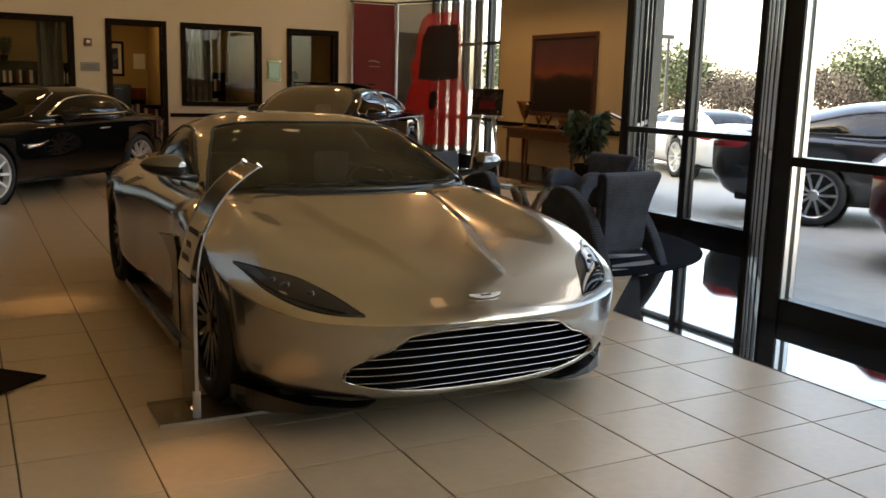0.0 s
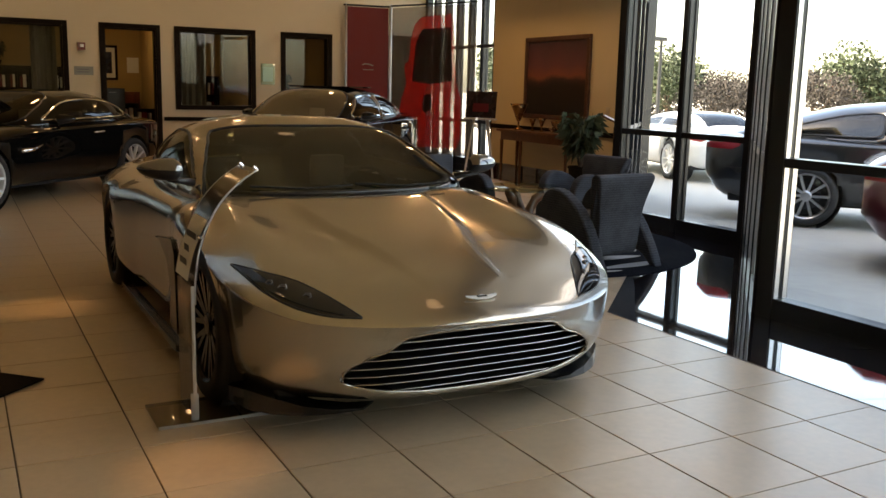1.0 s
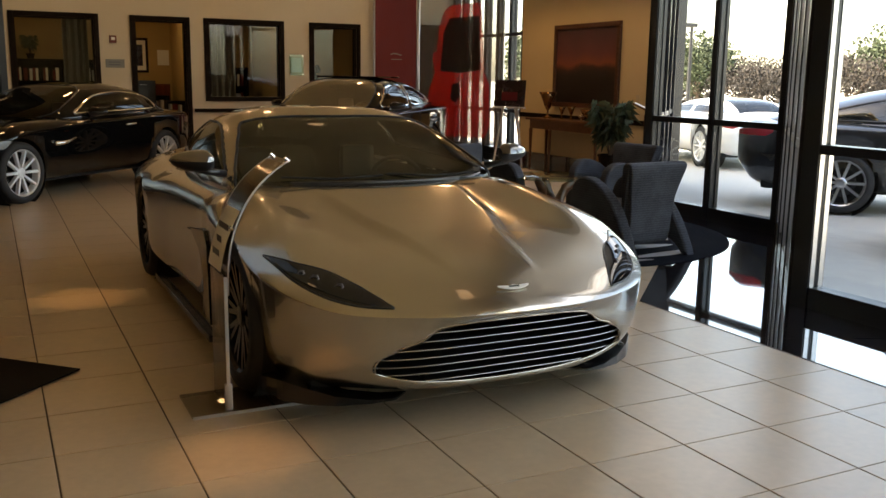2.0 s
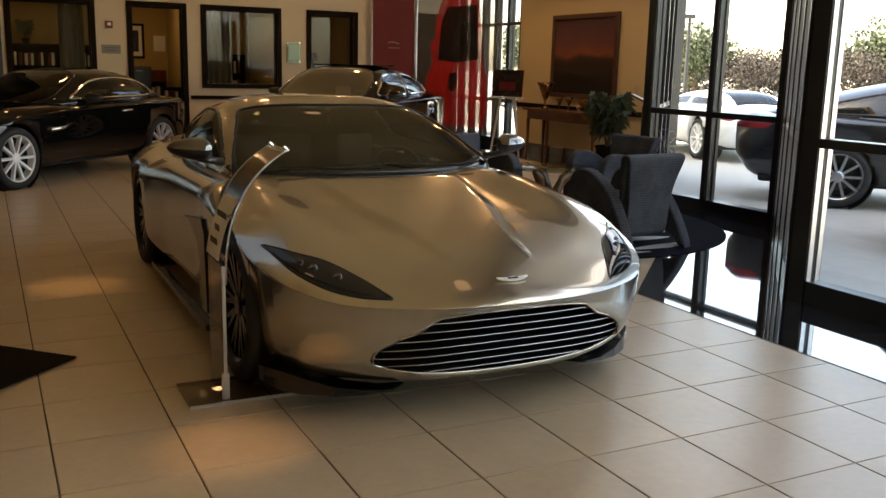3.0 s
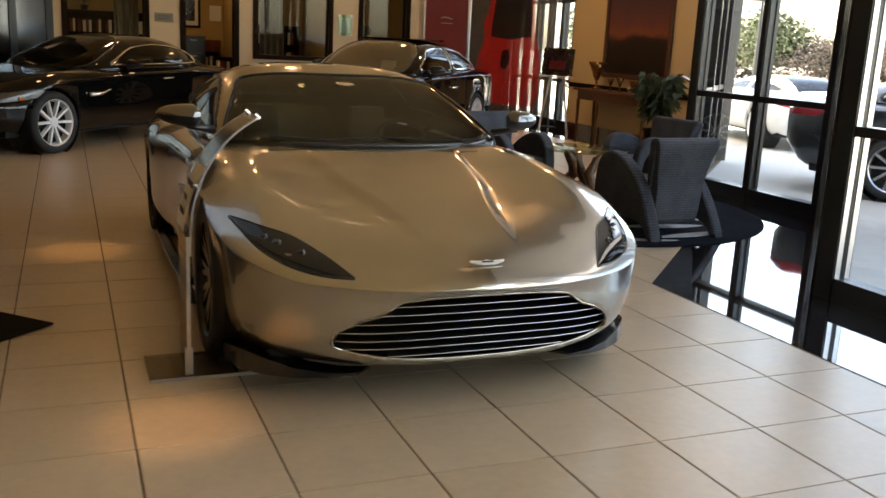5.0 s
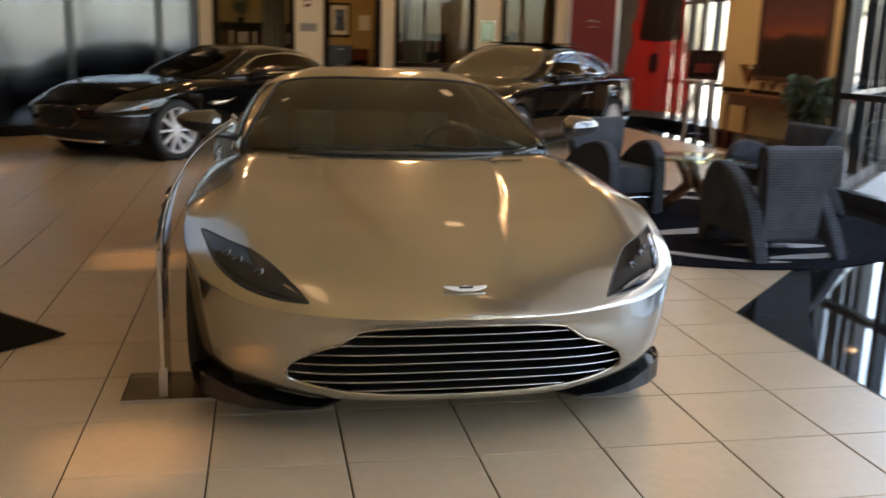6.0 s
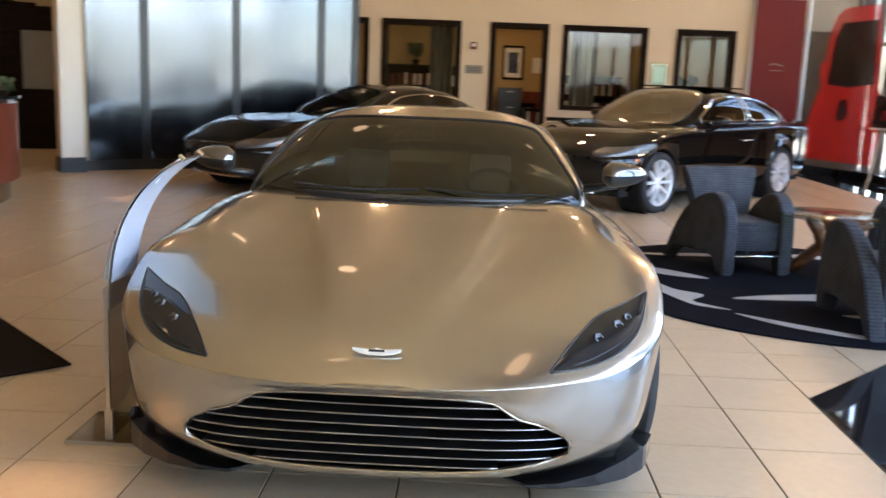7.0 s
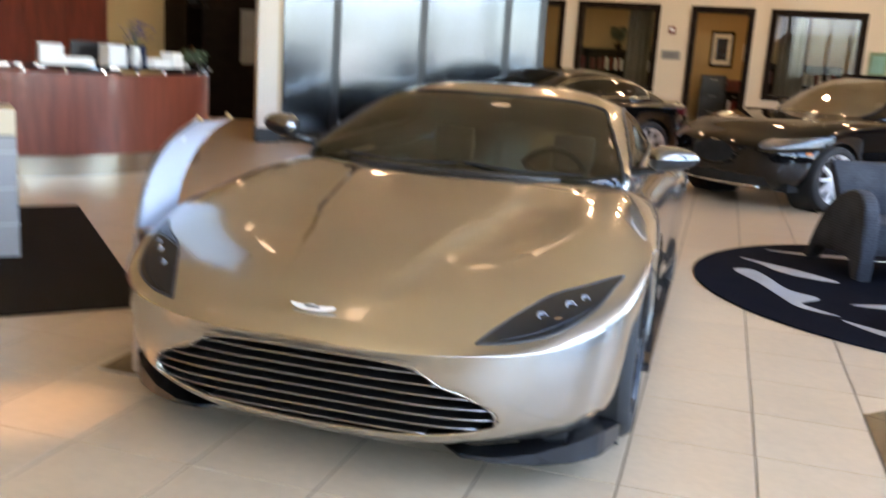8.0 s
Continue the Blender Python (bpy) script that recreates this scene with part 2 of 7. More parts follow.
M = dict(
    cream=mat("cream wall paint", (0.57, 0.47, 0.33), 0.75, vary=0.05, scale=1.2, bump=0.15, fine=160),
    yellow=mat("ochre wall paint", (0.44, 0.31, 0.14), 0.8, vary=0.06, scale=1.2, bump=0.15, fine=160),
    white=mat("white paint", (0.76, 0.73, 0.67), 0.6, vary=0.04, scale=2),
    # neutral grey puts the daylight near the glazing into the soffit's colour
    soffit=mat("soffit paint with grey daylight", (0.42, 0.415, 0.405), 0.85, vary=0.05, scale=2),
    # lighter copy of the ochre paint, window light put into its colour
    ochre=mat("ochre wall paint lightened for window light", (0.62, 0.49, 0.30), 0.75, vary=0.05, scale=1.2, bump=0.15, fine=160),
    # saturated gold imitates warm downlight glow on the ceiling
    ceil=mat("ceiling paint with warm lamp light", (0.80, 0.62, 0.35), 0.9, vary=0.04, scale=2),
    tile=mat("cream porcelain tile", (0.50, 0.378, 0.25), 0.31, vary=0.13, scale=4.5, fine=24, rvary=0.08, island=0.35, spec=0.8),
    grout=mat("dark brown grout", (0.105, 0.074, 0.048), 0.85, vary=0.2),
    granite=mat("polished black granite", (0.012, 0.012, 0.014), 0.03, vary=0.5, scale=20, fine=240, rvary=0.2, spec=1.0, coat=1.0),
    gjoint=mat("pale granite joint", (0.25, 0.24, 0.22), 0.6),
    mull=mat("dark bronze aluminium frame", (0.012, 0.013, 0.016), 0.32, 0.3, vary=0.15, scale=3),
    alu=mat("brushed aluminium", (0.50, 0.50, 0.51), 0.32, 1.0, vary=0.06, scale=4, stretch=(1, 1, 20)),
    steel=mat("brushed stainless steel panel", (0.080, 0.087, 0.098), 0.14, 1.0, vary=0.10, scale=2.2, fine=160, stretch=(1, 1, 0.05), rvary=0.25),
    chrome=mat("chrome", (0.86, 0.87, 0.88), 0.06, 1.0, vary=0.02),
    pane=glass("window glass", (0.93, 0.97, 0.96), 0.97),
    officepane=glass("office window glass", (0.80, 0.82, 0.82), 0.9, gloss=0.025),
    acrylic=glass("clear acrylic", (0.97, 0.99, 1.0), 0.97, gloss=0.22),
    smoke=glass("smoked acrylic", (0.74, 0.73, 0.71), 0.92, gloss=0.06),
    tableglass=glass("greenish table glass", (0.80, 0.93, 0.88), 0.9),
    darkwood=wood("dark mahogany trim", (0.012, 0.007, 0.004), 0.6, coat=0.0, spec=0.06),
    cherry=wood("cherry veneer", (0.17, 0.042, 0.023), 0.32, grain=(9, 9, 0.7), vary=0.22),
    redwood=wood("red mahogany panel", (0.12, 0.022, 0.012), 0.35, grain=(6, 6, 0.8)),
    framewood=wood("brown picture frame wood", (0.085, 0.032, 0.016), 0.4, vary=0.3),
    palewood=wood("pale easel wood", (0.46, 0.41, 0.34), 0.5, vary=0.15),
    tablewood=wood("walnut brown wood", (0.14, 0.055, 0.025), 0.35, vary=0.3),
    silver=car_paint("silver car paint", (0.43, 0.40, 0.345), 0.95, 0.235, 0.0, 1.0, coat_ior=1.6),
    # silver paint darkened to imitate the dim ceiling mirrored in the housings
    mirrordim=car_paint("silver mirror paint with dim reflection", (0.16, 0.152, 0.14), 0.85, 0.16),
    blackpaint=car_paint("black car paint", (0.003, 0.003, 0.003), 0.0, 0.3, 0.0, 1.0, 0.0),
    whitepaint=car_paint("white car paint", (0.75, 0.76, 0.77), 0.0, 0.3),
    bluepaint=car_paint("blue car paint", (0.007, 0.016, 0.045), 0.3, 0.3),
    greypaint=car_paint("dark grey car paint", (0.016, 0.017, 0.020), 0.4, 0.3),
    redpaint=car_paint("red car paint", (0.11, 0.008, 0.012), 0.2, 0.3),
    rubber=mat("tyre rubber", (0.016, 0.016, 0.017), 0.75, vary=0.2, scale=8, bump=0.2, fine=120),
    plastic=mat("black plastic", (0.012, 0.012, 0.013), 0.35, vary=0.15),
    carbon=mat("glossy carbon trim", (0.008, 0.008, 0.009), 0.12, vary=0.3, scale=50, coat=0.2, spec=0.35),
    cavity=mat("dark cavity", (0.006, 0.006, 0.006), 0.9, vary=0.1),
    kicksteel=mat("polished steel", (0.42, 0.36, 0.27), 0.2, 1.0, vary=0.06),
    rim=mat("silver wheel alloy", (0.80, 0.81, 0.83), 0.4, 0.4, vary=0.05),
    badge=mat("satin silver badge metal", (0.80, 0.80, 0.78), 0.4, 0.5, vary=0.03),
    darkrim=mat("machined black wheel alloy", (0.035, 0.035, 0.038), 0.22, 0.8, vary=0.1),
    lamp=mat("clear lamp lens", (0.010, 0.010, 0.011), 0.03, 0.0, vary=0.3, scale=30, coat=0.0, spec=0.45),
    headlamp=mat("bright lamp reflector", (0.13, 0.13, 0.135), 0.35, 0.8, vary=0.4, scale=40),
    amber=mat("amber lens", (0.5, 0.14, 0.03), 0.15, vary=0.1, coat=1.0),
    darklens=mat("dark red tail lamp lens", (0.05, 0.004, 0.005), 0.15, vary=0.1, coat=0.5),
    redlens=mat("red tail lamp lens", (0.35, 0.01, 0.02), 0.12, vary=0.1, coat=1.0),
    tint=glass("tinted car glass", (0.34, 0.38, 0.33), 0.75, gloss=0.06),
    darktint=glass("dark tinted car glass", (0.16, 0.17, 0.17), 0.7, gloss=0.07),
    paleglass=glass("clear car glass", (0.78, 0.79, 0.74), 0.92, gloss=0.40),
    leather=mat("black leather", (0.022, 0.020, 0.019), 0.5, vary=0.2, bump=0.2),
    brownleather=mat("grey brown leather", (0.16, 0.14, 0.115), 0.5, vary=0.2, bump=0.2),
    tanleather=mat("tan leather", (0.42, 0.30, 0.19), 0.55, vary=0.12, bump=0.2),
    mattex=mat("dark brown entrance carpet", (0.020, 0.015, 0.012), 0.95, vary=0.35, scale=5, fine=300, bump=0.6, spec=0.05),
    rug=mat("navy wool rug", (0.006, 0.0065, 0.010), 0.95, vary=0.3, scale=4, fine=260, bump=0.5, spec=0.04),
    rugpale=mat("pale grey rug wool", (0.36, 0.345, 0.33), 0.95, vary=0.16, fine=260, bump=0.5, spec=0.1),
    # blue and bronze tones that stand in for reflections in the clear acrylic
    windowsheen=mat("pale blue window reflection on acrylic", (0.40, 0.44, 0.52), 0.25, vary=0.03, spec=0.5),
    ceilingsheen=mat("bronze ceiling reflection on acrylic", (0.085, 0.07, 0.05), 0.12, vary=0.2, scale=3, spec=0.8),
    paper=mat("white paper", (0.78, 0.77, 0.74), 0.7, vary=0.03),
    ink=mat("grey ink", (0.10, 0.10, 0.11), 0.7),
    redcloth=mat("dark red banner cloth", (0.14, 0.006, 0.005), 0.7, vary=0.12, scale=2, fine=300),
    concrete=mat("pale concrete paving", (0.45, 0.43, 0.385), 0.85, vary=0.12, scale=0.5, fine=7, bump=0.2),
    leaf=mat("green leaf", (0.07, 0.09, 0.045), 0.4, vary=0.3, island=0.3),
    bark=mat("brown bark", (0.09, 0.06, 0.04), 0.85, vary=0.3),
    brownleaf=mat("rusty brown foliage", (0.021, 0.0165, 0.0135), 0.9, vary=0.35, scale=0.6),
    greenleaf=mat("fresh green foliage", (0.022, 0.034, 0.013), 0.9, vary=0.3, scale=0.6),
    gilt=mat("bronze trophy metal", (0.24, 0.12, 0.05), 0.28, 0.9, vary=0.15),
    greylam=mat("light grey laminate", (0.26, 0.26, 0.27), 0.5, vary=0.06),
    stone=mat("white laminate", (0.70, 0.70, 0.68), 0.5, vary=0.05),
    cloth=weave("dark grey patterned upholstery", (0.036, 0.037, 0.042)),
    picture=sunset("evening landscape painting", 1.05, 2.30),
    redfilm=film("sheer red printed cloth", (0.60, 0.012, 0.010), 0.5),
    blackfilm=film("sheer black printed cloth", (0.012, 0.012, 0.014), 0.72),
    greyfilm=film("sheer grey printed cloth", (0.16, 0.16, 0.15), 0.42),
    photo=mat("dark glossy car photograph", (0.02, 0.012, 0.012), 0.2, vary=0.6, scale=4, fine=18),
    notice=mat("faded notice board", (0.20, 0.19, 0.16), 0.5, vary=0.2, scale=3),
    petal=mat("blue violet petals", (0.10, 0.09, 0.32), 0.6, vary=0.3),
    curtain=mat("beige curtain cloth", (0.24, 0.20, 0.14), 0.85, vary=0.12, stretch=(18, 1, 0.4), scale=3),
)


# ---- mesh helpers ----
def part(name, bm, material, parent=None, label="", smooth=False, m=None):
    me = bpy.data.meshes.new(name)
    bm.to_mesh(me)
    bm.free()
    me.materials.append(material)
    if smooth:
        for p in me.polygons:
            p.use_smooth = True
    ob = new(name, me)
    if parent is not None:
        ob.parent = parent
    if m is not None:
        ob.matrix_basis = m
    if label:
        ob["label"] = label
    return ob


def thing(name, m, label, category, group="", kind=""):
    ob = new(name)
    ob.empty_display_size = 0.2
    ob.matrix_basis = m
    return tagged(ob, label, category, group, kind)


def add_box(bm, lo, hi, bevel=0.0, m=None):
    """An axis-aligned box between two corners, with worn edges."""
    r = bmesh.ops.create_cube(bm, size=1)
    vs = r["verts"]
    c = [(a + b) / 2 for a, b in zip(lo, hi)]
    s = [b - a for a, b in zip(lo, hi)]
    for v in vs:
        v.co = Vector((c[0] + v.co.x * s[0], c[1] + v.co.y * s[1], c[2] + v.co.z * s[2]))
    if bevel:
        es = list({e for v in vs for e in v.link_edges})
        out = bmesh.ops.bevel(bm, geom=es, offset=bevel, segments=2, affect="EDGES", profile=0.7)
        vs = [v for v in out["verts"]]
        vs = list({v for f in out["faces"] for v in f.verts} | set(v for v in vs))
    if m is not None:
        done = {v for v in vs}
        for f in [f for v in vs for f in v.link_faces]:
            done |= set(f.verts)
        for v in done:
            v.co = m @ v.co
    return bm


def box(lo, hi, bevel=0.0, m=None):
    return add_box(bmesh.new(), lo, hi, bevel, m)


def add_mesh(bm, verts, faces):
    vs = [bm.verts.new(v) for v in verts]
    for f in faces:
        try:
            bm.faces.new([vs[i] for i in f])
        except ValueError:
            pass
    return vs


def mesh(verts, faces):
    bm = bmesh.new()
    add_mesh(bm, verts, faces)
    bmesh.ops.recalc_face_normals(bm, faces=bm.faces)
    return bm


def prism(poly, z0, z1, bevel=0.0):
    """An upright prism over a plan outline."""
    bm = bmesh.new()
    n = len(poly)
    add_mesh(bm, [(x, y, z0) for x, y in poly] + [(x, y, z1) for x, y in poly],
             [list(range(n))[::-1], list(range(n, 2 * n))] + [(i, (i + 1) % n, n + (i + 1) % n, n + i) for i in range(n)])
    bmesh.ops.recalc_face_normals(bm, faces=bm.faces)
    if bevel:
        bmesh.ops.bevel(bm, geom=list(bm.edges), offset=bevel, segments=2, affect="EDGES", profile=0.7)
    return bm


def add_lathe(bm, profile, seg=32, m=None, caps=True):
    """Turns (radius, height) pairs about z."""
    rows = []
    for r, z in profile:
        rows.append([bm.verts.new((r * math.cos(2 * math.pi * k / seg), r * math.sin(2 * math.pi * k / seg), z)) for k in range(seg)])
    for a, b in zip(rows, rows[1:]):
        for k in range(seg):
            bm.faces.new((a[k], a[(k + 1) % seg], b[(k + 1) % seg], b[k]))
    for row, flip in ((rows[0], True), (rows[-1], False)) if caps else ():
        bm.faces.new(row[::-1] if flip else row)
    if m is not None:
        for row in rows:
            for v in row:
                v.co = m @ v.co
    return bm


def lathe(profile, seg=32, m=None):
    bm = add_lathe(bmesh.new(), profile, seg, m)
    bmesh.ops.recalc_face_normals(bm, faces=bm.faces)
    return bm


def add_tube(bm, pts, r, seg=8, closed=False):
    """A round bar along a polyline; r may be one radius or one for each point."""
    pts = [Vector(p) for p in pts]
    n = len(pts)
    rows = []
    up = Vector((0.02, 0.03, 1))
    for i, p in enumerate(pts):
        a = pts[(i - 1) % n] if (closed or i) else p
        b = pts[(i + 1) % n] if (closed or i < n - 1) else p
        d = (b - a).normalized()
        s = d.cross(up)
        if s.length < 1e-3:
            s = d.cross(Vector((0, 1, 0)))
        s.normalize()
        u = s.cross(d)
        rad = r[i] if isinstance(r, (list, tuple)) else r
        rows.append([bm.verts.new(p + rad * (math.cos(2 * math.pi * k / seg) * s + math.sin(2 * math.pi * k / seg) * u)) for k in range(seg)])
    for i in range(n if closed else n - 1):
        a, b = rows[i], rows[(i + 1) % n]
        for k in range(seg):
            bm.faces.new((a[k], a[(k + 1) % seg], b[(k + 1) % seg], b[k]))
    if not closed:
        bm.faces.new(rows[0][::-1])
        bm.faces.new(rows[-1])
    return bm


def tube(pts, r, seg=8, closed=False):
    bm = add_tube(bmesh.new(), pts, r, seg, closed)
    bmesh.ops.recalc_face_normals(bm, faces=bm.faces)
    return bm


def curve(*knots):
    """A smooth monotone curve through (x, value) knots."""
    xs, ys = np.array([k[0] for k in knots], float), np.array([k[1] for k in knots], float)
    h, d = np.diff(xs), np.diff(ys) / np.diff(xs)
    m = np.zeros_like(ys)
    m[0], m[-1] = d[0], d[-1]
    for i in range(1, len(xs) - 1):
        if d[i - 1] * d[i] > 0:
            w1, w2 = 2 * h[i] + h[i - 1], h[i] + 2 * h[i - 1]
            m[i] = (w1 + w2) / (w1 / d[i - 1] + w2 / d[i])

    def at(x):
        x = np.clip(np.asarray(x, float), xs[0], xs[-1])
        i = np.clip(np.searchsorted(xs, x, side="right") - 1, 0, len(xs) - 2)
        t = (x - xs[i]) / h[i]
        return ((1 + 2 * t) * (1 - t) ** 2 * ys[i] + t * (1 - t) ** 2 * h[i] * m[i]
                + t * t * (3 - 2 * t) * ys[i + 1] + t * t * (t - 1) * h[i] * m[i + 1])
    return at


# ---- lamps of the place: recessed ceiling downlights and office ceiling lamps ----
def light(name, kind, m, energy, color, **kw):
    ob = new(name, bpy.data.lights.new(name, kind))
    ob.data.energy, ob.data.color = energy, color
    if "size" in kw:
        ob.data.shape, ob.data.size = "DISK", kw["size"]
    if "spot" in kw:
        ob.data.spot_size, ob.data.spot_blend, ob.data.shadow_soft_size = radians(kw["spot"]), 1.0, 0.06
    ob.matrix_world = m
    return ob


WARM = (1.0, 0.66, 0.36)
DOWNLIGHTS = [(x, y) for y in (-5.5, -1.8, 1.9, 5.6, 9.3, 12.4) for x in (-7.2, -4.6, -2.0, 0.4)] + [(3.0, 12.4), (4.25, 8.3), (4.25, 10.4)]
for x, y in DOWNLIGHTS:
    light("downlight_lamp", "AREA", pose(x, y, 4.28), 0.025 if y < 6 else 0.35 if x < -4 else 2.2 if x > 4 else 0.6, WARM, size=0.22)
for x, y in ((-2.13, 0.16), (-2.42, 3.07), (-4.4, 7.2)):
    light("spot_lamp", "SPOT", look((x, y, 4.25), (x, y, 0)), 26, (1.0, 0.62, 0.32), spot=10)
# sky light through the high panes of the glazing
for (xa, ya), (xb, yb) in (((1.74, -6.0), (1.74, 0.9)), ((1.84, 1.26), (3.72, 3.16)), ((3.78, 3.35), (3.78, 5.05))):
    ob = light("sky_light", "AREA", look(((xa + xb) / 2, (ya + yb) / 2, 3.0), ((xa + xb) / 2 - (yb - ya), (ya + yb) / 2 + (xb - xa), 3.1)), 1, (0.86, 0.93, 1.0))
    ob.data.shape, ob.data.size, ob.data.size_y = "RECTANGLE", math.hypot(xb - xa, yb - ya), 0.75
    ob.data.energy = 0.75 * ob.data.size
for x in (-3.3, -1.7, 0.0, 1.6, 3.4):
    light("office_lamp", "AREA", pose(x, 15.9, 2.75), 0.6, (1.0, 0.76, 0.42), size=0.5)


# ---- the building ----
def structure(name, bm, material, label):
    return tagged(part(name, bm, material), label, "", "", "structure")


def wall_with_openings(name, x0, x1, y0, y1, openings, material, label, height=ROOM_H):
    """A wall along x of thickness y0..y1 with openings (xa, xb, za, zb) that go right through it."""
    bm = bmesh.new()
    xs = sorted({x0, x1, *[o[0] for o in openings], *[o[1] for o in openings]})
    for a, b in zip(xs, xs[1:]):
        hit = [o for o in openings if o[0] <= a + 1e-6 and o[1] >= b - 1e-6]
        spans = [(0, height)]
        for o in hit:
            spans = [s for s in ((0, o[2]), (o[3], height)) if s[1] - s[0] > 1e-3]
        for s in spans:
            add_box(bm, (a, y0, s[0]), (b, y1, s[1]))
    bmesh.ops.remove_doubles(bm, verts=bm.verts, dist=1e-4)
    return structure(name, bm, material, label)


TILE = 0.457
GRANITE_EDGE = [(0.914, SOUTH), (0.914, 1.56), (2.95, 3.60), (2.95, 5.65), (4.95, 7.25), (4.95, WALL_N)]
FACADE = [(1.86, SOUTH), (1.86, 1.10), (3.90, 3.17), (3.90, 5.22), (WALL_E, 7.30)]
DOOR = (-0.44, 0.44, 0.0, 2.39)
OFFICE_WINDOWS = [(-3.95, -2.80), (-2.40, -1.13), (0.86, 2.21), (2.88, 3.77)]
SILL, HEAD = 1.05, 2.39

wall_with_openings("wall_north", WEST, 6.1, WALL_N, WALL_N + 0.16, [DOOR] + [(a, b, SILL, HEAD) for a, b in OFFICE_WINDOWS],
                   M["cream"], "cream painted office partition wall with openings")
structure("wall_east", box((WALL_E, 7.30, 0), (WALL_E + 0.2, 11.40, ROOM_H)), M["ochre"], "ochre painted wall behind the painting")
# dark strip added only to hide the sunlit end face of the wall
structure("trim_corner", box((WALL_E - 0.02, 7.262, 0), (WALL_E + 0.21, 7.298, ROOM_H), 0.003), M["mull"], "dark strip added to cover the lit end of the ochre wall")
structure("wall_west", box((WEST - 0.2, SOUTH, 0), (WEST, 17.6, ROOM_H)), M["yellow"], "ochre painted side wall")
for k in range(11):
    structure("trim_panel", box((WEST + 0.002, 0.08 - 0.9 * (k + 1), 0.0), (WEST + 0.03, 0.96 - 0.9 * (k + 1), 2.9), 0.006), M["redwood"], "tall red mahogany wall panel behind the reception")
structure("wall_south", box((WEST - 0.2, SOUTH - 0.2, 0), (2.1, SOUTH, ROOM_H)), M["yellow"], "ochre painted rear wall of the showroom")
structure("ceiling", prism([(WEST - 0.2, SOUTH - 0.2), (2.0, SOUTH - 0.2), (2.0, 1.04), (4.04, 3.11), (4.04, 5.15), (6.1, 7.25), (6.1, 17.8), (WEST - 0.2, 17.8)],
                           ROOM_H, ROOM_H + 0.35), M["ceil"], "flat painted ceiling with warm lamp light in its colour")
SOFFIT_Z = 3.80
structure("soffit", prism([(0.7, SOUTH), (0.7, 1.6), (2.7, 3.62), (2.7, 5.7), (4.7, 7.3), (4.7, 11.3), (5.898, 11.3), (5.898, 7.30), (3.84, 5.19), (3.84, 3.19), (1.80, 1.11), (1.80, SOUTH)],
                           SOFFIT_Z, ROOM_H - 0.002), M["soffit"], "dropped soffit that follows the angled glazing, daylight grey in its colour")
structure("subfloor", prism([(WEST - 0.2, SOUTH - 0.2), (1.96, SOUTH - 0.2), (1.96, 1.06), (4.0, 3.13), (4.0, 5.17), (6.05, 7.28), (6.05, 17.8), (WEST - 0.2, 17.8)],
                            -0.25, -0.004), M["grout"], "dark brown grout bed under the floor tiles")
structure("baseboard", box((WALL_E - 0.025, 7.36, 0.004), (WALL_E - 0.002, 11.38, 0.16), 0.003), M["granite"], "black stone skirting along the ochre wall")
structure("trim_east", box((WALL_E - 0.03, 7.36, 0.78), (WALL_E - 0.002, 11.38, 0.86), 0.006), M["darkwood"], "dark wooden chair rail on the ochre wall")
for a, b in ((-4.1, -0.56), (0.56, 4.94)):
    structure("trim_north", box((a, WALL_N - 0.03, 0.76), (b, WALL_N - 0.002, 0.83), 0.006), M["darkwood"], "dark wooden chair rail on the cream wall")
    structure("baseboard_north", box((a, WALL_N - 0.022, 0.0), (b, WALL_N - 0.002, 0.14), 0.003), M["darkwood"], "dark wooden skirting board")


def framed_opening(name, xa, xb, za, zb, label, door=False):
    """Dark wooden casing on both faces of the partition, jamb lining and a sheet of glass."""
    t = thing(name, pose(0, 0, 0), label, "door" if door else "window", "", "structure")
    w = 0.085
    for y0, y1 in ((WALL_N - 0.035, WALL_N - 0.002), (WALL_N + 0.162, WALL_N + 0.19)):
        for lo, hi in (((xa - w, y0, za - (0 if door else w)), (xa, y1, zb + w)), ((xb, y0, za - (0 if door else w)), (xb + w, y1, zb + w)),
                       ((xa, y0, zb), (xb, y1, zb + w))):
            part("casing", box(lo, hi, 0.006), M["darkwood"], t)
        if not door:
            part("casing", box((xa, y0, za - w), (xb, y1, za), 0.006), M["darkwood"], t)
    for lo, hi in (((xa, WALL_N, za), (xa + 0.02, WALL_N + 0.16, zb)), ((xb - 0.02, WALL_N, za), (xb, WALL_N + 0.16, zb)),
                   ((xa + 0.02, WALL_N, zb - 0.02), (xb - 0.02, WALL_N + 0.16, zb))):
        part("jamb", box(lo, hi), M["darkwood"], t)
    if not door:
        part("pane", box((xa + 0.02, WALL_N + 0.06, za), (xb - 0.02, WALL_N + 0.066, zb - 0.02)), M["officepane"], t)
    return t


framed_opening("door_1", *DOOR, "open office doorway with dark wooden casing", True)
far_door = thing("door_2", pose(0, 0, 0), "closed dark wooden double door beside the corner window", "door", "", "structure")
for lo, hi in (((4.98, WALL_N - 0.05, 0), (5.06, WALL_N - 0.002, 2.52)), ((5.84, WALL_N - 0.05, 0), (5.92, WALL_N - 0.002, 2.52)), ((5.06, WALL_N - 0.05, 2.44), (5.84, WALL_N - 0.002, 2.52))):
    part("casing", box(lo, hi, 0.005), M["darkwood"], far_door)
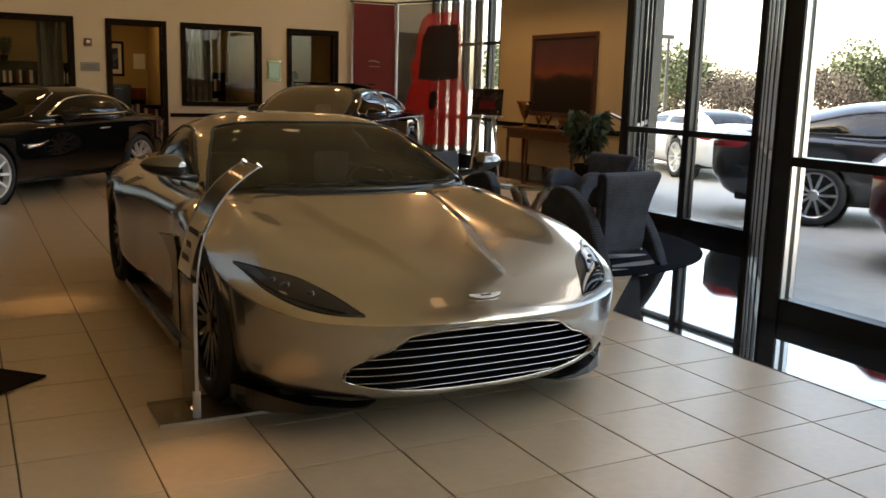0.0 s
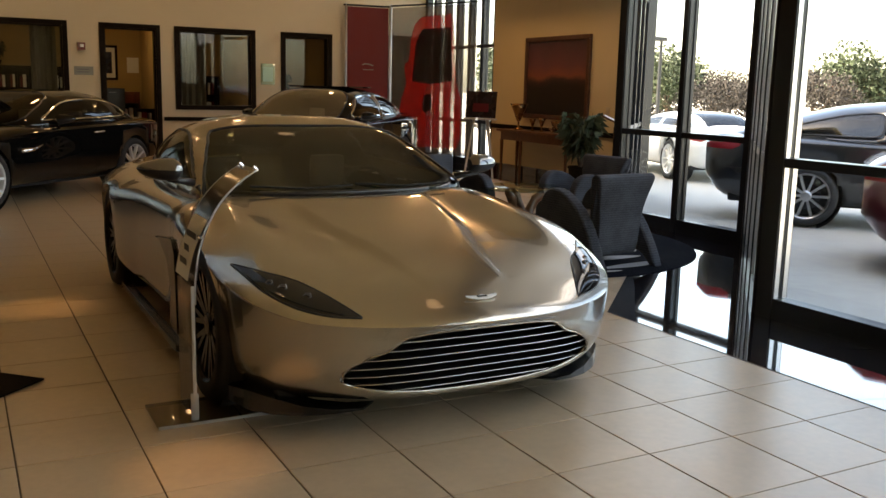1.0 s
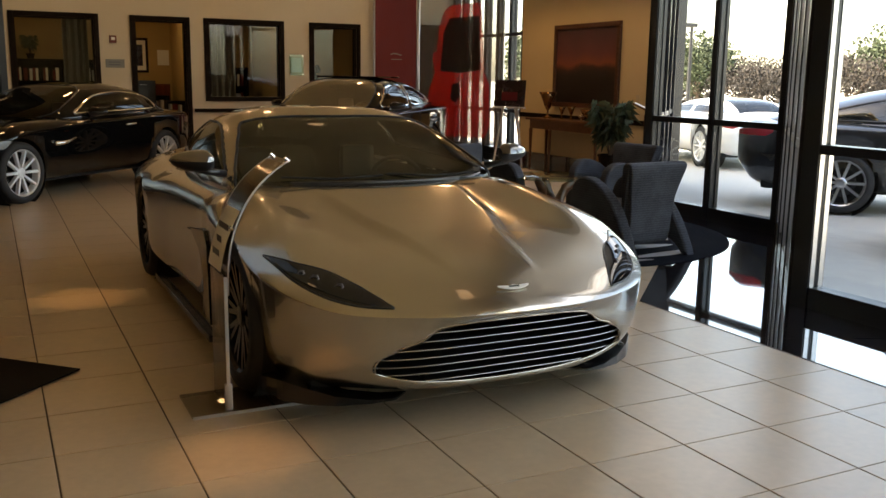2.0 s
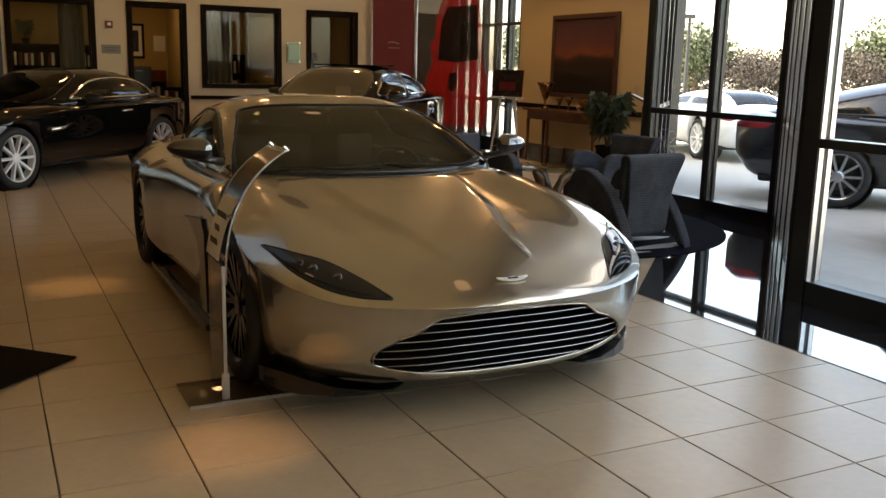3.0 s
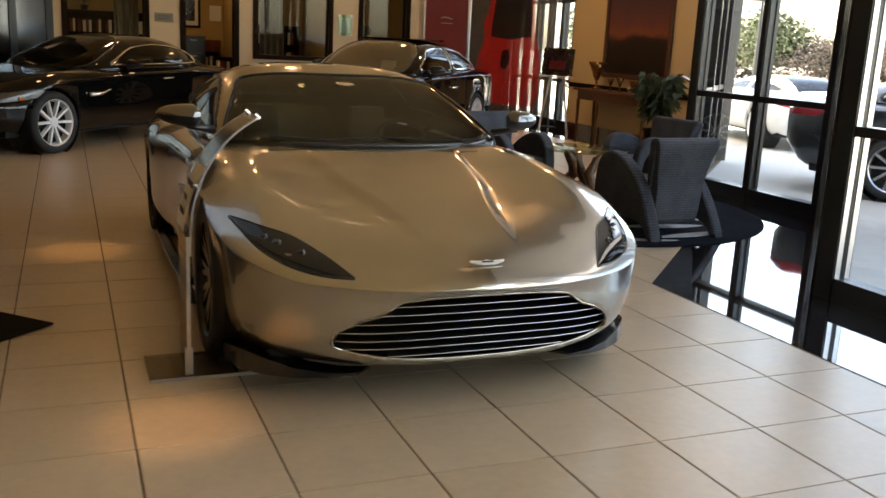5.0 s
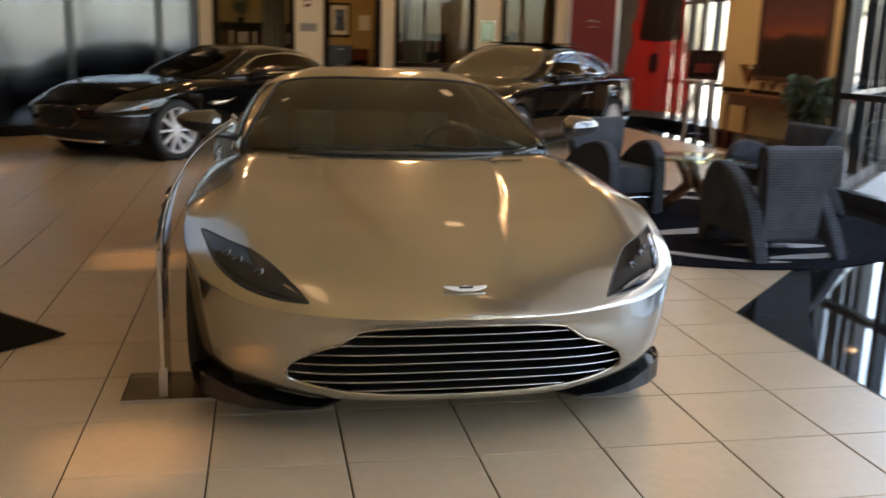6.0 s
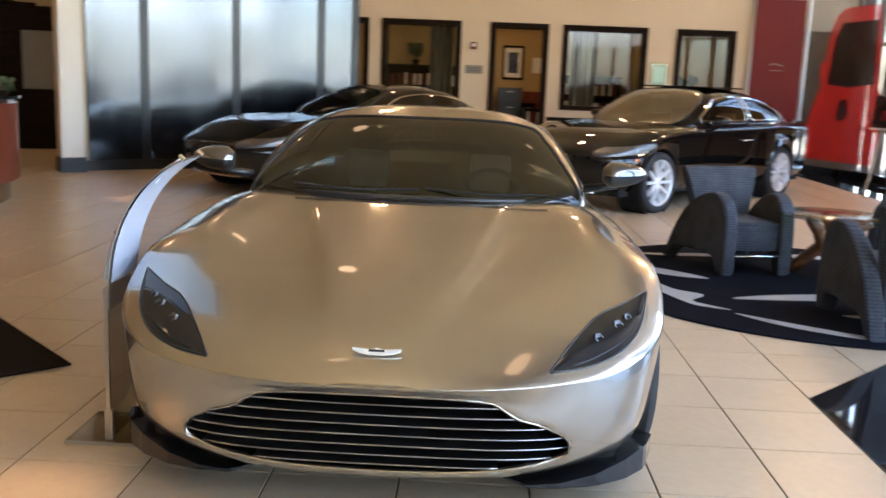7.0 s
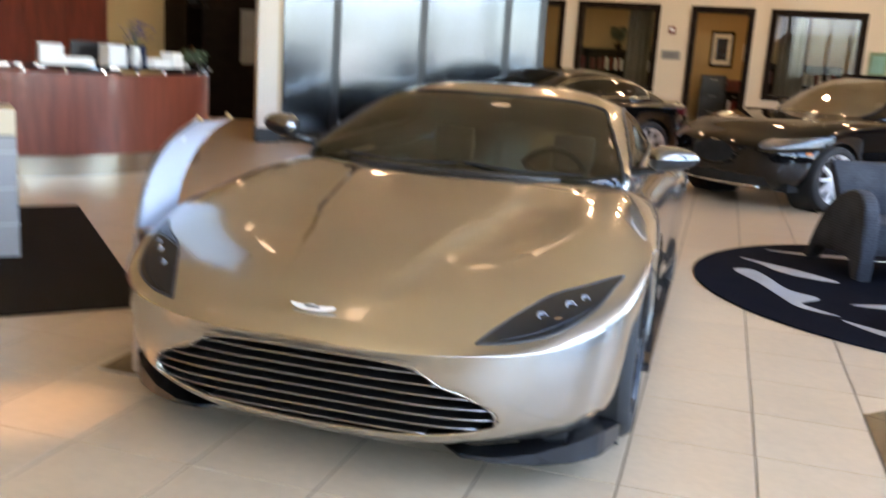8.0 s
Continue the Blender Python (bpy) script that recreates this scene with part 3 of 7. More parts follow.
for x0, x1 in ((5.062, 5.447), (5.453, 5.838)):
    leaf = part("door_leaf", box((x0, WALL_N - 0.035, 0.005), (x1, WALL_N - 0.003, 2.436), 0.004), M["darkwood"], far_door)
    for z0, z1 in ((0.2, 1.0), (1.15, 2.28)):
        part("raised_panel", box((x0 + 0.07, WALL_N - 0.045, z0), (x1 - 0.07, WALL_N - 0.0355, z1), 0.006), M["darkwood"], leaf)
part("door_handle", tube([(5.42, WALL_N - 0.036, 1.0), (5.42, WALL_N - 0.08, 1.0), (5.42, WALL_N - 0.08, 1.2), (5.42, WALL_N - 0.036, 1.2)], 0.009, 6), M["alu"], far_door)
for k, (a, b) in enumerate(OFFICE_WINDOWS):
    framed_opening(f"window_{k + 1}", a, b, SILL, HEAD, "office window with a dark wooden frame")


def glazed_run(name, p, q, posts, rails, label, depth=0.14, wide=0.07, base=0.14, end_posts=(0.09, 0.09), head=ROOM_H, bright=False):
    """A curtain wall from p to q: posts at distances along it, rails at heights, base and head members, and a pane in each bay."""
    d = Vector((q[0] - p[0], q[1] - p[1], 0))
    length = d.length
    m = pose(p[0], p[1], 0, 0, 0, math.degrees(math.atan2(d.y, d.x)))
    t = thing(name, m, label, "window", "", "structure")
    h = depth / 2
    bead, bead_m = (0.006, M["alu"]) if bright else (0.012, M["mull"])
    edges = [0, *posts, length]
    for i, s in enumerate(edges):
        w = end_posts[0] if i == 0 else end_posts[1] if i == len(edges) - 1 else wide
        lo = s if i == 0 else s - w if i == len(edges) - 1 else s - w / 2
        part("post", box((lo, -h, 0), (lo + w, h, head), 0.004), M["mull"], t)
    cols = []
    for i in range(len(edges) - 1):
        a = edges[i] + (end_posts[0] if i == 0 else wide / 2)
        b = edges[i + 1] - (end_posts[1] if i == len(edges) - 2 else wide / 2)
        cols.append((a, b))
    for a, b in cols:
        part("base_rail", box((a, -h + 0.01, 0), (b, h - 0.01, base), 0.004), M["mull"], t)
        levels = [base]
        for z in rails:
            part("rail", box((a, -h + 0.01, z - 0.03), (b, h - 0.01, z + 0.03), 0.004), M["mull"], t)
            levels += [z - 0.03, z + 0.03]
        part("head_rail", box((a, -h + 0.01, head - 0.12), (b, h - 0.01, head - 0.002)), M["mull"], t)
        levels.append(head - 0.12)
        for z0, z1 in zip(levels[::2], levels[1::2]):
            part("pane", box((a, -0.004, z0), (b, 0.004, z1)), M["pane"], t).visible_shadow = False
            for x0, x1 in ((a, a + bead), (b - bead, b)):
                part("glazing_bead", box((x0, -h + 0.012, z0), (x1, -0.02, z1)), bead_m, t)
                part("glazing_bead", box((x0, 0.02, z0), (x1, h - 0.012, z1)), bead_m, t)
    return t


F = FACADE
glazed_run("window_entrance", F[1], F[0], [2.1, 4.2, 6.3, 8.4], [1.03, 2.75], "dark framed entrance glazing with clear panes", head=SOFFIT_Z, end_posts=(0.13, 0.1), wide=0.12, bright=True)
glazed_run("window_angled", F[2], F[1], [0.72, 1.45, 2.18], [1.03, 2.75], "dark framed angled glazing beside the entrance", head=SOFFIT_Z, end_posts=(0.10, 0.10), bright=True)
glazed_run("window_lounge", F[3], F[2], [1.04], [1.03, 2.75], "tall dark framed lounge window with clear panes", head=SOFFIT_Z, end_posts=(0.10, 0.10))
glazed_run("window_far_angled", F[4], F[3], [0.78, 1.56], [1.03, 2.75], "dark framed angled glazing with narrow panes", head=SOFFIT_Z, end_posts=(0.08, 0.08))
glazed_run("window_corner", (WALL_E + 0.1, WALL_N), (WALL_E + 0.1, 11.40), [0.42, 0.90, 1.38, 1.86, 2.34], [0.86, 2.27, 3.6],
           "tall dark framed corner window with narrow panes", wide=0.08)

# ---- floor finishes ----
def granite_border():
    t = thing("granite_border", pose(0, 0, 0), "polished black granite floor border along the glazing", "floor", "", "structure")
    inner = GRANITE_EDGE
    outer = [(1.82, SOUTH), (1.82, 1.10), (3.86, 3.17), (3.86, 5.22), (WALL_E, 7.30), (WALL_E, WALL_N)]
    for i in range(5):
        a, b, c, d = Vector(inner[i]), Vector(inner[i + 1]), Vector(outer[i + 1]), Vector(outer[i])
        n = max(1, round((b - a).length / 0.92))
        for k in range(n):
            p = [a.lerp(b, k / n), a.lerp(b, (k + 1) / n), d.lerp(c, (k + 1) / n), d.lerp(c, k / n)]
            mid = sum(p, Vector((0, 0))) / 4
            p = [v + (mid - v).normalized() * 0.003 for v in p]
            part("granite_slab", prism([tuple(v) for v in p], -0.004, 0.004), M["granite"], t)
    part("granite_joint", prism(outer + inner[::-1], -0.0035, 0.0022), M["gjoint"], t)
    return t


granite_border()


def carpet(name, poly, material, label, thick=0.009):
    return tagged(part(name, prism(poly, 0.004, 0.004 + thick, 0.002), material), label, "mat")


def diamond(corner, u, v, a, b):
    c, u, v = Vector(corner), Vector(u).normalized(), Vector(v).normalized()
    return [tuple(c), tuple(c + u * a), tuple(c + u * a + v * b), tuple(c + v * b)]


carpet("entrance_mat", diamond((-2.56, 1.50), (-1, 1), (-1, -1), 3.05, 2.3), M["mattex"], "dark brown ribbed entrance carpet mat on the tiles")


# ---- vehicles ----
def snap_cut(V, regions):
    """Cuts regions out of a grid of points: f > 0 inside. Points next to an edge slide onto it. Returns face labels."""
    ni, nj = V.shape[:2]
    lab = np.zeros((ni - 1, nj - 1), int)
    for k, fn in regions:
        f = fn(V)
        best = np.full((ni, nj), 0.51)
        target = V.copy()
        for di, dj in ((1, 0), (-1, 0), (0, 1), (0, -1)):
            i0, i1, j0, j1 = max(0, -di), ni - max(0, di), max(0, -dj), nj - max(0, dj)
            a, b = f[i0:i1, j0:j1], f[i0 + di:i1 + di, j0 + dj:j1 + dj]
            with np.errstate(all="ignore"):
                t = np.where(a * b < 0, a / (a - b), 9.0)
            sub = best[i0:i1, j0:j1]
            hit = t < sub
            A, B = V[i0:i1, j0:j1], V[i0 + di:i1 + di, j0 + dj:j1 + dj]
            target[i0:i1, j0:j1][hit] = (A + (B - A) * t[..., None])[hit]
            sub[hit] = t[hit]
        snapped = best < 0.51
        V[snapped] = target[snapped]
        f = np.where(snapped, 0, f)
        mean = f[:-1, :-1] + f[1:, :-1] + f[:-1, 1:] + f[1:, 1:]
        lab[(mean > 1e-9) & (lab == 0)] = k
    return lab


def grid_bm(V, lab, k, depth=0.0):
    """The faces of one label as a bmesh; depth thickens it inwards."""
    ni, nj = V.shape[:2]
    used, faces = {}, []
    for i, j in zip(*np.nonzero(lab == k)):
        q = []
        for a, b in ((i, j), (i + 1, j), (i + 1, j + 1), (i, j + 1)):
            q.append(used.setdefault((a, b), len(used)))
        faces.append(q)
    bm = bmesh.new()
    if faces:
        add_mesh(bm, [tuple(V[a, b]) for a, b in used], faces)
        bmesh.ops.remove_doubles(bm, verts=bm.verts, dist=2e-4)
        bmesh.ops.recalc_face_normals(bm, faces=bm.faces)
    return bm


def edge_loops(bm):
    """Chains of points along the open edges of a mesh."""
    nxt = {}
    for e in bm.edges:
        if len(e.link_faces) == 1:
            for a, b in ((e.verts[0], e.verts[1]), (e.verts[1], e.verts[0])):
                nxt.setdefault(a, []).append(b)
    loops, seen = [], set()
    for s in nxt:
        if s in seen:
            continue
        loop, v = [s], s
        seen.add(s)
        while True:
            c = [w for w in nxt[v] if w not in seen]
            if not c:
                break
            v = c[0]
            seen.add(v)
            loop.append(v)
        if len(loop) > 8:
            loops.append([w.co.copy() for w in loop])
    return loops


def smooth_loop(pts, rounds=4):
    n = len(pts)
    for k in range(rounds):
        pts = [(pts[i - 1] + pts[i] * 2 + pts[(i + 1) % n]) / 4 for i in range(n)]
    return pts


def lip(bm, shift):
    """Turns open edges inwards by a vector field, so that holes show thickness."""
    es = [e for e in bm.edges if len(e.link_faces) == 1 and max(v.co.y for v in e.verts) > 0.004]
    out = bmesh.ops.extrude_edge_only(bm, edges=es)
    for v in out["geom"]:
        if isinstance(v, bmesh.types.BMVert):
            v.co += shift(v.co)


def make_wheel(name, r, width, rim_r, spokes, rim_material, twin=True, parent=None, m=None):
    """A wheel about the x axis, its face towards +x."""
    w = part(name, lathe([(rim_r * 0.97, -width / 2), (r * 0.93, -width / 2), (r * 0.985, -width * 0.40), (r, -width * 0.3), (r, width * 0.3),
                          (r * 0.985, width * 0.40), (r * 0.93, width / 2), (rim_r * 0.99, width / 2), (rim_r * 0.97, width * 0.42), (rim_r * 0.97, -width * 0.3)],
                         40, pose(0, 0, 0, 0, 90, 0)), M["rubber"], parent, "black rubber tyre", True, m)
    bm = bmesh.new()
    add_lathe(bm, [(rim_r * 0.90, width * 0.10), (rim_r * 0.965, width * 0.36), (rim_r, width * 0.46), (rim_r * 0.975, width * 0.49), (rim_r * 0.93, width * 0.44),
                   (rim_r * 0.88, width * 0.12), (rim_r * 0.90, width * 0.10)], 40, pose(0, 0, 0, 0, 90, 0), False)
    add_lathe(bm, [(rim_r * 0.24, width * 0.2), (rim_r * 0.24, width * 0.36), (rim_r * 0.17, width * 0.41), (rim_r * 0.05, width * 0.42)], 20, pose(0, 0, 0, 0, 90, 0))
    for k in range(spokes):
        for off in ((-0.13, 0.13) if twin else (0,)):
            a0, a1 = 2 * math.pi * k / spokes, 2 * math.pi * k / spokes + off
            hw0, hw1 = rim_r * (0.050 if twin else 0.048), rim_r * (0.038 if twin else 0.050)
            p0 = Vector((0, math.cos(a0), math.sin(a0))) * rim_r * 0.2
            p1 = Vector((0, math.cos(a1), math.sin(a1))) * rim_r * 0.95
            s = Vector((1, 0, 0)).cross((p1 - p0).normalized())
            x0, x1, dx = width * 0.37, width * 0.43, width * 0.16
            add_mesh(bm, [p0 + s * hw0 + Vector((x0, 0, 0)), p0 - s * hw0 + Vector((x0, 0, 0)), p1 - s * hw1 + Vector((x1, 0, 0)), p1 + s * hw1 + Vector((x1, 0, 0)),
                          p0 + s * hw0 * 1.3 + Vector((x0 - dx, 0, 0)), p0 - s * hw0 * 1.3 + Vector((x0 - dx, 0, 0)),
                          p1 - s * hw1 * 1.3 + Vector((x1 - dx, 0, 0)), p1 + s * hw1 * 1.3 + Vector((x1 - dx, 0, 0))],
                     [(0, 1, 2, 3), (4, 0, 3, 7), (1, 5, 6, 2), (0, 4, 5, 1), (3, 2, 6, 7), (7, 6, 5, 4)])
    bmesh.ops.recalc_face_normals(bm, faces=bm.faces)
    part("rim", bm, rim_material, w, "alloy rim with spokes")
    part("brake_disc", lathe([(rim_r * 0.60, width * 0.0), (rim_r * 0.60, width * 0.04), (rim_r * 0.3, width * 0.05)], 28, pose(0, 0, 0, 0, 90, 0)), M["darkrim"], w)
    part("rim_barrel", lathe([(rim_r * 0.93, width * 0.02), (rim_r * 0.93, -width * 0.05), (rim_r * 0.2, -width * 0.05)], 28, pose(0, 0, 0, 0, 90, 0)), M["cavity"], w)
    return w


def superpath(w, zc, ze, n, count):
    """From the widest point to the crown of a section: a superellipse quarter."""
    a = np.linspace(0, np.pi / 2, count)
    c, s = np.cos(a).clip(0) ** (2 / n), np.sin(a).clip(0) ** (2 / n)
    return w * c, ze + (zc - ze) * s


def body_grid(P, ys, nu=30, nl=22):
    """The lower body as a grid over sections ys, from one sill over the crown to the other."""
    rows = []
    for y in ys:
        q = math.sqrt(max(y, 0))
        w, zt, zw, zb = P["w"](q), P["top"](q), P["belt"](q), P["bottom"](q)
        ux, uz = superpath(w, zt, zw, float(P["n_up"](y)), nu)
        lx, lz = superpath(w, zb, zw, float(P["n_lo"](y)), nl)
        lx = lx - P["tuck"](y) * ((zw - lz) / max(zw - zb, 1e-3)) ** P.get("tuck_power", 1.5) * np.minimum(1, lx / 0.3)
        x = np.concatenate([lx[::-1], ux[1:]])
        z = np.concatenate([lz[::-1], uz[1:]])
        z = z + P["relief"](x, np.full_like(x, y), z)
        X = np.concatenate([x, -x[-2::-1]])
        Z = np.concatenate([z, z[-2::-1]])
        # the front edge of the bonnet juts out over the bumper
        Y = y - P.get("nose_lip", 0.0) * math.exp(-(y / 0.05) ** 2) * np.clip((Z - 0.465) / 0.04, 0, 1)
        rows.append(np.stack([X, Y, Z], -1))
    return np.array(rows)


def cabin_grid(P, ys, nu=34):
    rows = []
    for y in ys:
        w, zt, z0 = float(P["cab_w"](y)), float(P["roof"](y)), float(P["cab_z"](y))
        x, z = superpath(w, zt, z0, float(P["cab_n"](y)), nu)
        x = x * (1 - P["tumble"] * (z - z0))
        X = np.concatenate([x, -x[-2::-1]])
        Z = np.concatenate([z, z[-2::-1]])
        rows.append(np.stack([X, np.full_like(X, y), Z], -1))
    return np.array(rows)


def make_car(name, m, P, label, detail=True, group=""):
    """A car that faces -y with its nose at the origin: lofted lower body and cabin, with glass, arches, lamps and openings cut out of them."""
    t = thing(name, m, label, "car", group)
    L = P["length"]
    n = 210 if detail else 90
    s = np.linspace(0, 1, n)
    ys = L * (0.35 * s ** 2 + 0.65 * s ** 1.25)
    ys[-1] = L
    V = body_grid(P, ys, *((76, 34) if detail else (20, 16)))
    R = P["arch"]
    cuts = []
    for ya in P["axles"]:
        cuts.append((9, lambda V, ya=ya: np.where(np.abs(V[..., 0]) > P["track"] / 2 - 0.16, R - np.hypot(V[..., 1] - ya, V[..., 2] - P["wheel_r"]), -1.0)))
    for k, f in P["cuts"]:
        cuts.append((k, f))
    lab = snap_cut(V, cuts)
    bm = grid_bm(V, lab, 0)
    if P.get("crease"):
        # the fold between bonnet and bumper stays sharp
        for e in bm.edges:
            if len(e.link_faces) == 2 and all(v.co.y < P["crease"] and abs(v.co.z - float(P["belt"](math.sqrt(max(v.co.y, 0))))) < 0.012 for v in e.verts):
                e.smooth = e.calc_face_angle(0) < radians(10)
    lip(bm, lambda c: Vector((-0.05 * (1 if c.x > 0 else -1) if abs(c.x) > P["track"] / 2 - 0.2 else 0, 0.03 if c.y < 0.5 and abs(c.x) < 0.75 else 0, 0)))
    part("body", bm, P["paint"], t, smooth=True)
    for k, (pname, material, plabel) in P["pieces"].items():
        bm = grid_bm(V, lab, k)
        bm.normal_update()
        sides = [sgn for sgn in (1, -1) if any(v.co.x * sgn > 0.05 for v in bm.verts)] if P["split"].get(k) else [0]
        for sgn in sides:
            b2 = bm.copy()
            if sgn:
                bmesh.ops.delete(b2, geom=[v for v in b2.verts if v.co.x * sgn < 0], context="VERTS")
            if len(b2.faces):
                part(pname, b2, material, t, plabel, True)
            else:
                b2.free()
        bm.free()
    # tail panel that closes the rear
    rear = [tuple(p) for p in V[-1]]
    part("rear_panel", mesh(rear, [list(range(len(rear)))]), P["paint"], t)
    # floor pan and wheel wells
    w0 = P["track"] / 2 - 0.17
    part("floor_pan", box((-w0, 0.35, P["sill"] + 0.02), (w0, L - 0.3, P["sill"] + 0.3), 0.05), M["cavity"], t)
    # cabin
    c0, c1 = P["cab_y"]
    cs = np.linspace(0, 1, 110 if detail else 60)
    cy = c0 + (c1 - c0) * (0.5 * cs ** 1.8 + 0.5 * cs)
    C = cabin_grid(P, cy)
    zp = lambda y: P["pillar"][1] + (y - P["pillar"][0]) * P["pillar"][2]
    hw = 0.022 + P.get("pillar_w", 0.015)
    shield = lambda V: np.minimum(np.minimum((V[..., 2] - zp(V[..., 1])) * 0.9 - hw, P["header"] + P.get("header_bow", 0.0) * V[..., 0] ** 2 - V[..., 1]), V[..., 2] - (P["cab_z"](V[..., 1]) + 0.005))
    if "pillar_x" in P:
        ya_, xa_, yb_, xb_ = P["pillar_x"]
        xp = lambda V: xa_ + (xb_ - xa_) * (V[..., 1] - ya_) / (yb_ - ya_)
        shield = lambda V: np.minimum(np.minimum(xp(V) - np.abs(V[..., 0]), P["header"] + P.get("header_bow", 0.0) * V[..., 0] ** 2 - V[..., 1]), V[..., 2] - (P["cab_z"](V[..., 1]) + 0.005))
    side_top = lambda V: P["roof"](V[..., 1]) - P["side_drop"]
    side = lambda V: np.minimum(np.minimum(zp(V[..., 1]) - hw - V[..., 2], side_top(V) - V[..., 2]),
                                np.minimum(V[..., 2] - P["side_z"](V[..., 1]), np.abs(V[..., 0]) - 0.25))
    if "pillar_x" in P:
        side = lambda V: np.minimum(np.minimum(np.abs(V[..., 0]) - xp(V) - 0.055, side_top(V) - V[..., 2]), np.minimum(V[..., 2] - P["side_z"](V[..., 1]), np.abs(V[..., 0]) - 0.25))
    rear_glass = lambda V: np.minimum(np.minimum(V[..., 1] - P["rear_glass"][0], P["rear_glass"][1] - V[..., 1]), 0.46 - np.abs(V[..., 0]) - 0.05)
    regions = [(1, shield)]
    for a, b in P["side_bays"]:
        regions.append((2, lambda V, a=a, b=b: np.minimum(side(V), np.minimum(V[..., 1] - a, b - V[..., 1]))))
    regions.append((3, rear_glass))
    clab = snap_cut(C, regions)
    bm = grid_bm(C, clab, 0)
    lip(bm, lambda c: Vector((-0.012 * c.x, 0, -0.012)))
    part("roof", bm, P.get("roof_paint", P["paint"]), t, P.get("roof_label", ""), True)
    bm = grid_bm(C, clab, 1)
    loops = edge_loops(bm)
    ws = part("windscreen", bm, P["glass"], t, "tinted windscreen", True)
    for lp in loops:
        part("seal", tube(smooth_loop(lp), 0.009, 6, True), M["plastic"], ws)
    bm = grid_bm(C, clab, 2)
    for sgn in (1, -1):
        b2 = bm.copy()
        bmesh.ops.delete(b2, geom=[v for v in b2.verts if v.co.x * sgn < 0], context="VERTS")
        loops = edge_loops(b2)
        if len(b2.faces) == 0:
            b2.free()
            continue
        sw = part("side_window", b2, P["side_glass"], t, "tinted side glass", True)
        for lp in loops:
            part("window_trim", tube(smooth_loop(lp), P["trim_r"], 6, True), P["trim"], sw, "chrome window trim")
    bm.free()
    bm = grid_bm(C, clab, 3)
    if len(bm.faces):
        part("rear_window", bm, P["side_glass"], t, "tinted rear glass", True)
    else:
        bm.free()
    # cabin inside
    yc, sz = P["seat_y"], P["sill"]
    part("dashboard", box((-P["in_w"], P["dash_y"], 0.5), (P["in_w"], P["dash_y"] + 0.32, P["dash_z"]), 0.06), M["leather"], t)
    for sx in (-0.36, 0.36):
        bm = box((sx - 0.24, yc - 0.5, 0.3), (sx + 0.24, yc + 0.05, 0.46), 0.06)
        add_box(bm, (sx - 0.23, yc - 0.06, 0.36), (sx + 0.23, yc + 0.1, P["dash_z"] - 0.02), 0.06, pose(0, 0, 0))
        add_box(bm, (sx - 0.12, yc + 0.02, P["dash_z"] - 0.04), (sx + 0.12, yc + 0.1, P["dash_z"] + 0.14), 0.04)
        part("seat", bm, P["trim_leather"], t, smooth=False)
    bm = tube([(0.36 + 0.18 * math.cos(a), P["dash_y"] + 0.38 + 0.05 * math.sin(a), P["dash_z"] - 0.06 + 0.17 * math.sin(a)) for a in np.linspace(0, 2 * math.pi, 25)[:-1]], 0.014, 8, True)
    part("steering_wheel", bm, M["leather"], t, smooth=True)
    if P.get("inner_mirror", True):
        part("rear_view_mirror", box((-0.12, P["header"] - 0.22, P["mirror_top"] - 0.04), (0.12, P["header"] - 0.20, P["mirror_top"] + 0.02), 0.01), M["cavity"], t)
    # wheels
    for ya in P["axles"]:
        for sgn in (1, -1):
            wm = pose(sgn * (P["track"] / 2 - P["tyre_w"] / 2), ya, P["wheel_r"], 0, 0, 0 if sgn > 0 else 180)
            make_wheel("wheel", P["wheel_r"], P["tyre_w"], P["rim_r"], P["spokes"], P["rim"], P.get("twin", True), t, wm)
            xo, xi = sgn * (P["track"] / 2 - 0.035), sgn * (P["track"] / 2 - 0.34)
            ring = [2 * math.pi * k / 28 for k in range(28)]
            pts = [(x, ya + R * 1.02 * math.cos(a), P["wheel_r"] + R * 1.02 * math.sin(a)) for x in (xo, xi) for a in ring]
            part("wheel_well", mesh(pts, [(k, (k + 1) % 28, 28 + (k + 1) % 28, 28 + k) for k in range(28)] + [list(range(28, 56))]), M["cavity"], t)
    # door mirrors
    for sgn in (1, -1):
        mx, my, mz = P["mirror"]
        # a housing that tapers to its outer end, its lower half dark
        rings, nr = 15, 20
        shell = []
        for i in range(rings):
            u = i / (rings - 1)
            f = max(0.03, (1 - u ** 2.6) ** 0.55) * min(1.0, 0.55 + 3.0 * u)
            for k in range(nr):
                a = 2 * math.pi * k / nr
                cy, cz = math.cos(a), math.sin(a)
                shell.append((sgn * (mx - 0.215 + 0.215 * u), my - (0.075 if cy > 0 else 0.03) * f * cy + 0.05 * u * u, mz + 0.060 * f * cz + 0.006 * u))
        quads = lambda low: [(i * nr + k, i * nr + (k + 1) % nr, (i + 1) * nr + (k + 1) % nr, (i + 1) * nr + k) for i in range(rings - 1) for k in range(nr) if (k >= nr // 2) == low]
        mr = part("door_mirror", mesh(shell, quads(False) + [list(range((rings - 1) * nr, rings * nr))]), P.get("mirror_paint", P["paint"]), t, "door mirror housing", True)
        part("mirror_underside", mesh(shell, quads(True) + [list(range(nr))]), M["plastic"], mr, "black lower half", True)
        part("mirror_stalk", tube([(sgn * (mx - 0.15), my, mz - 0.045), (sgn * (mx - 0.21), my + 0.01, mz - 0.058), (sgn * (mx - 0.29), my + 0.05, mz - 0.075)], [0.020, 0.017, 0.022], 8), M["plastic"], mr, smooth=True)
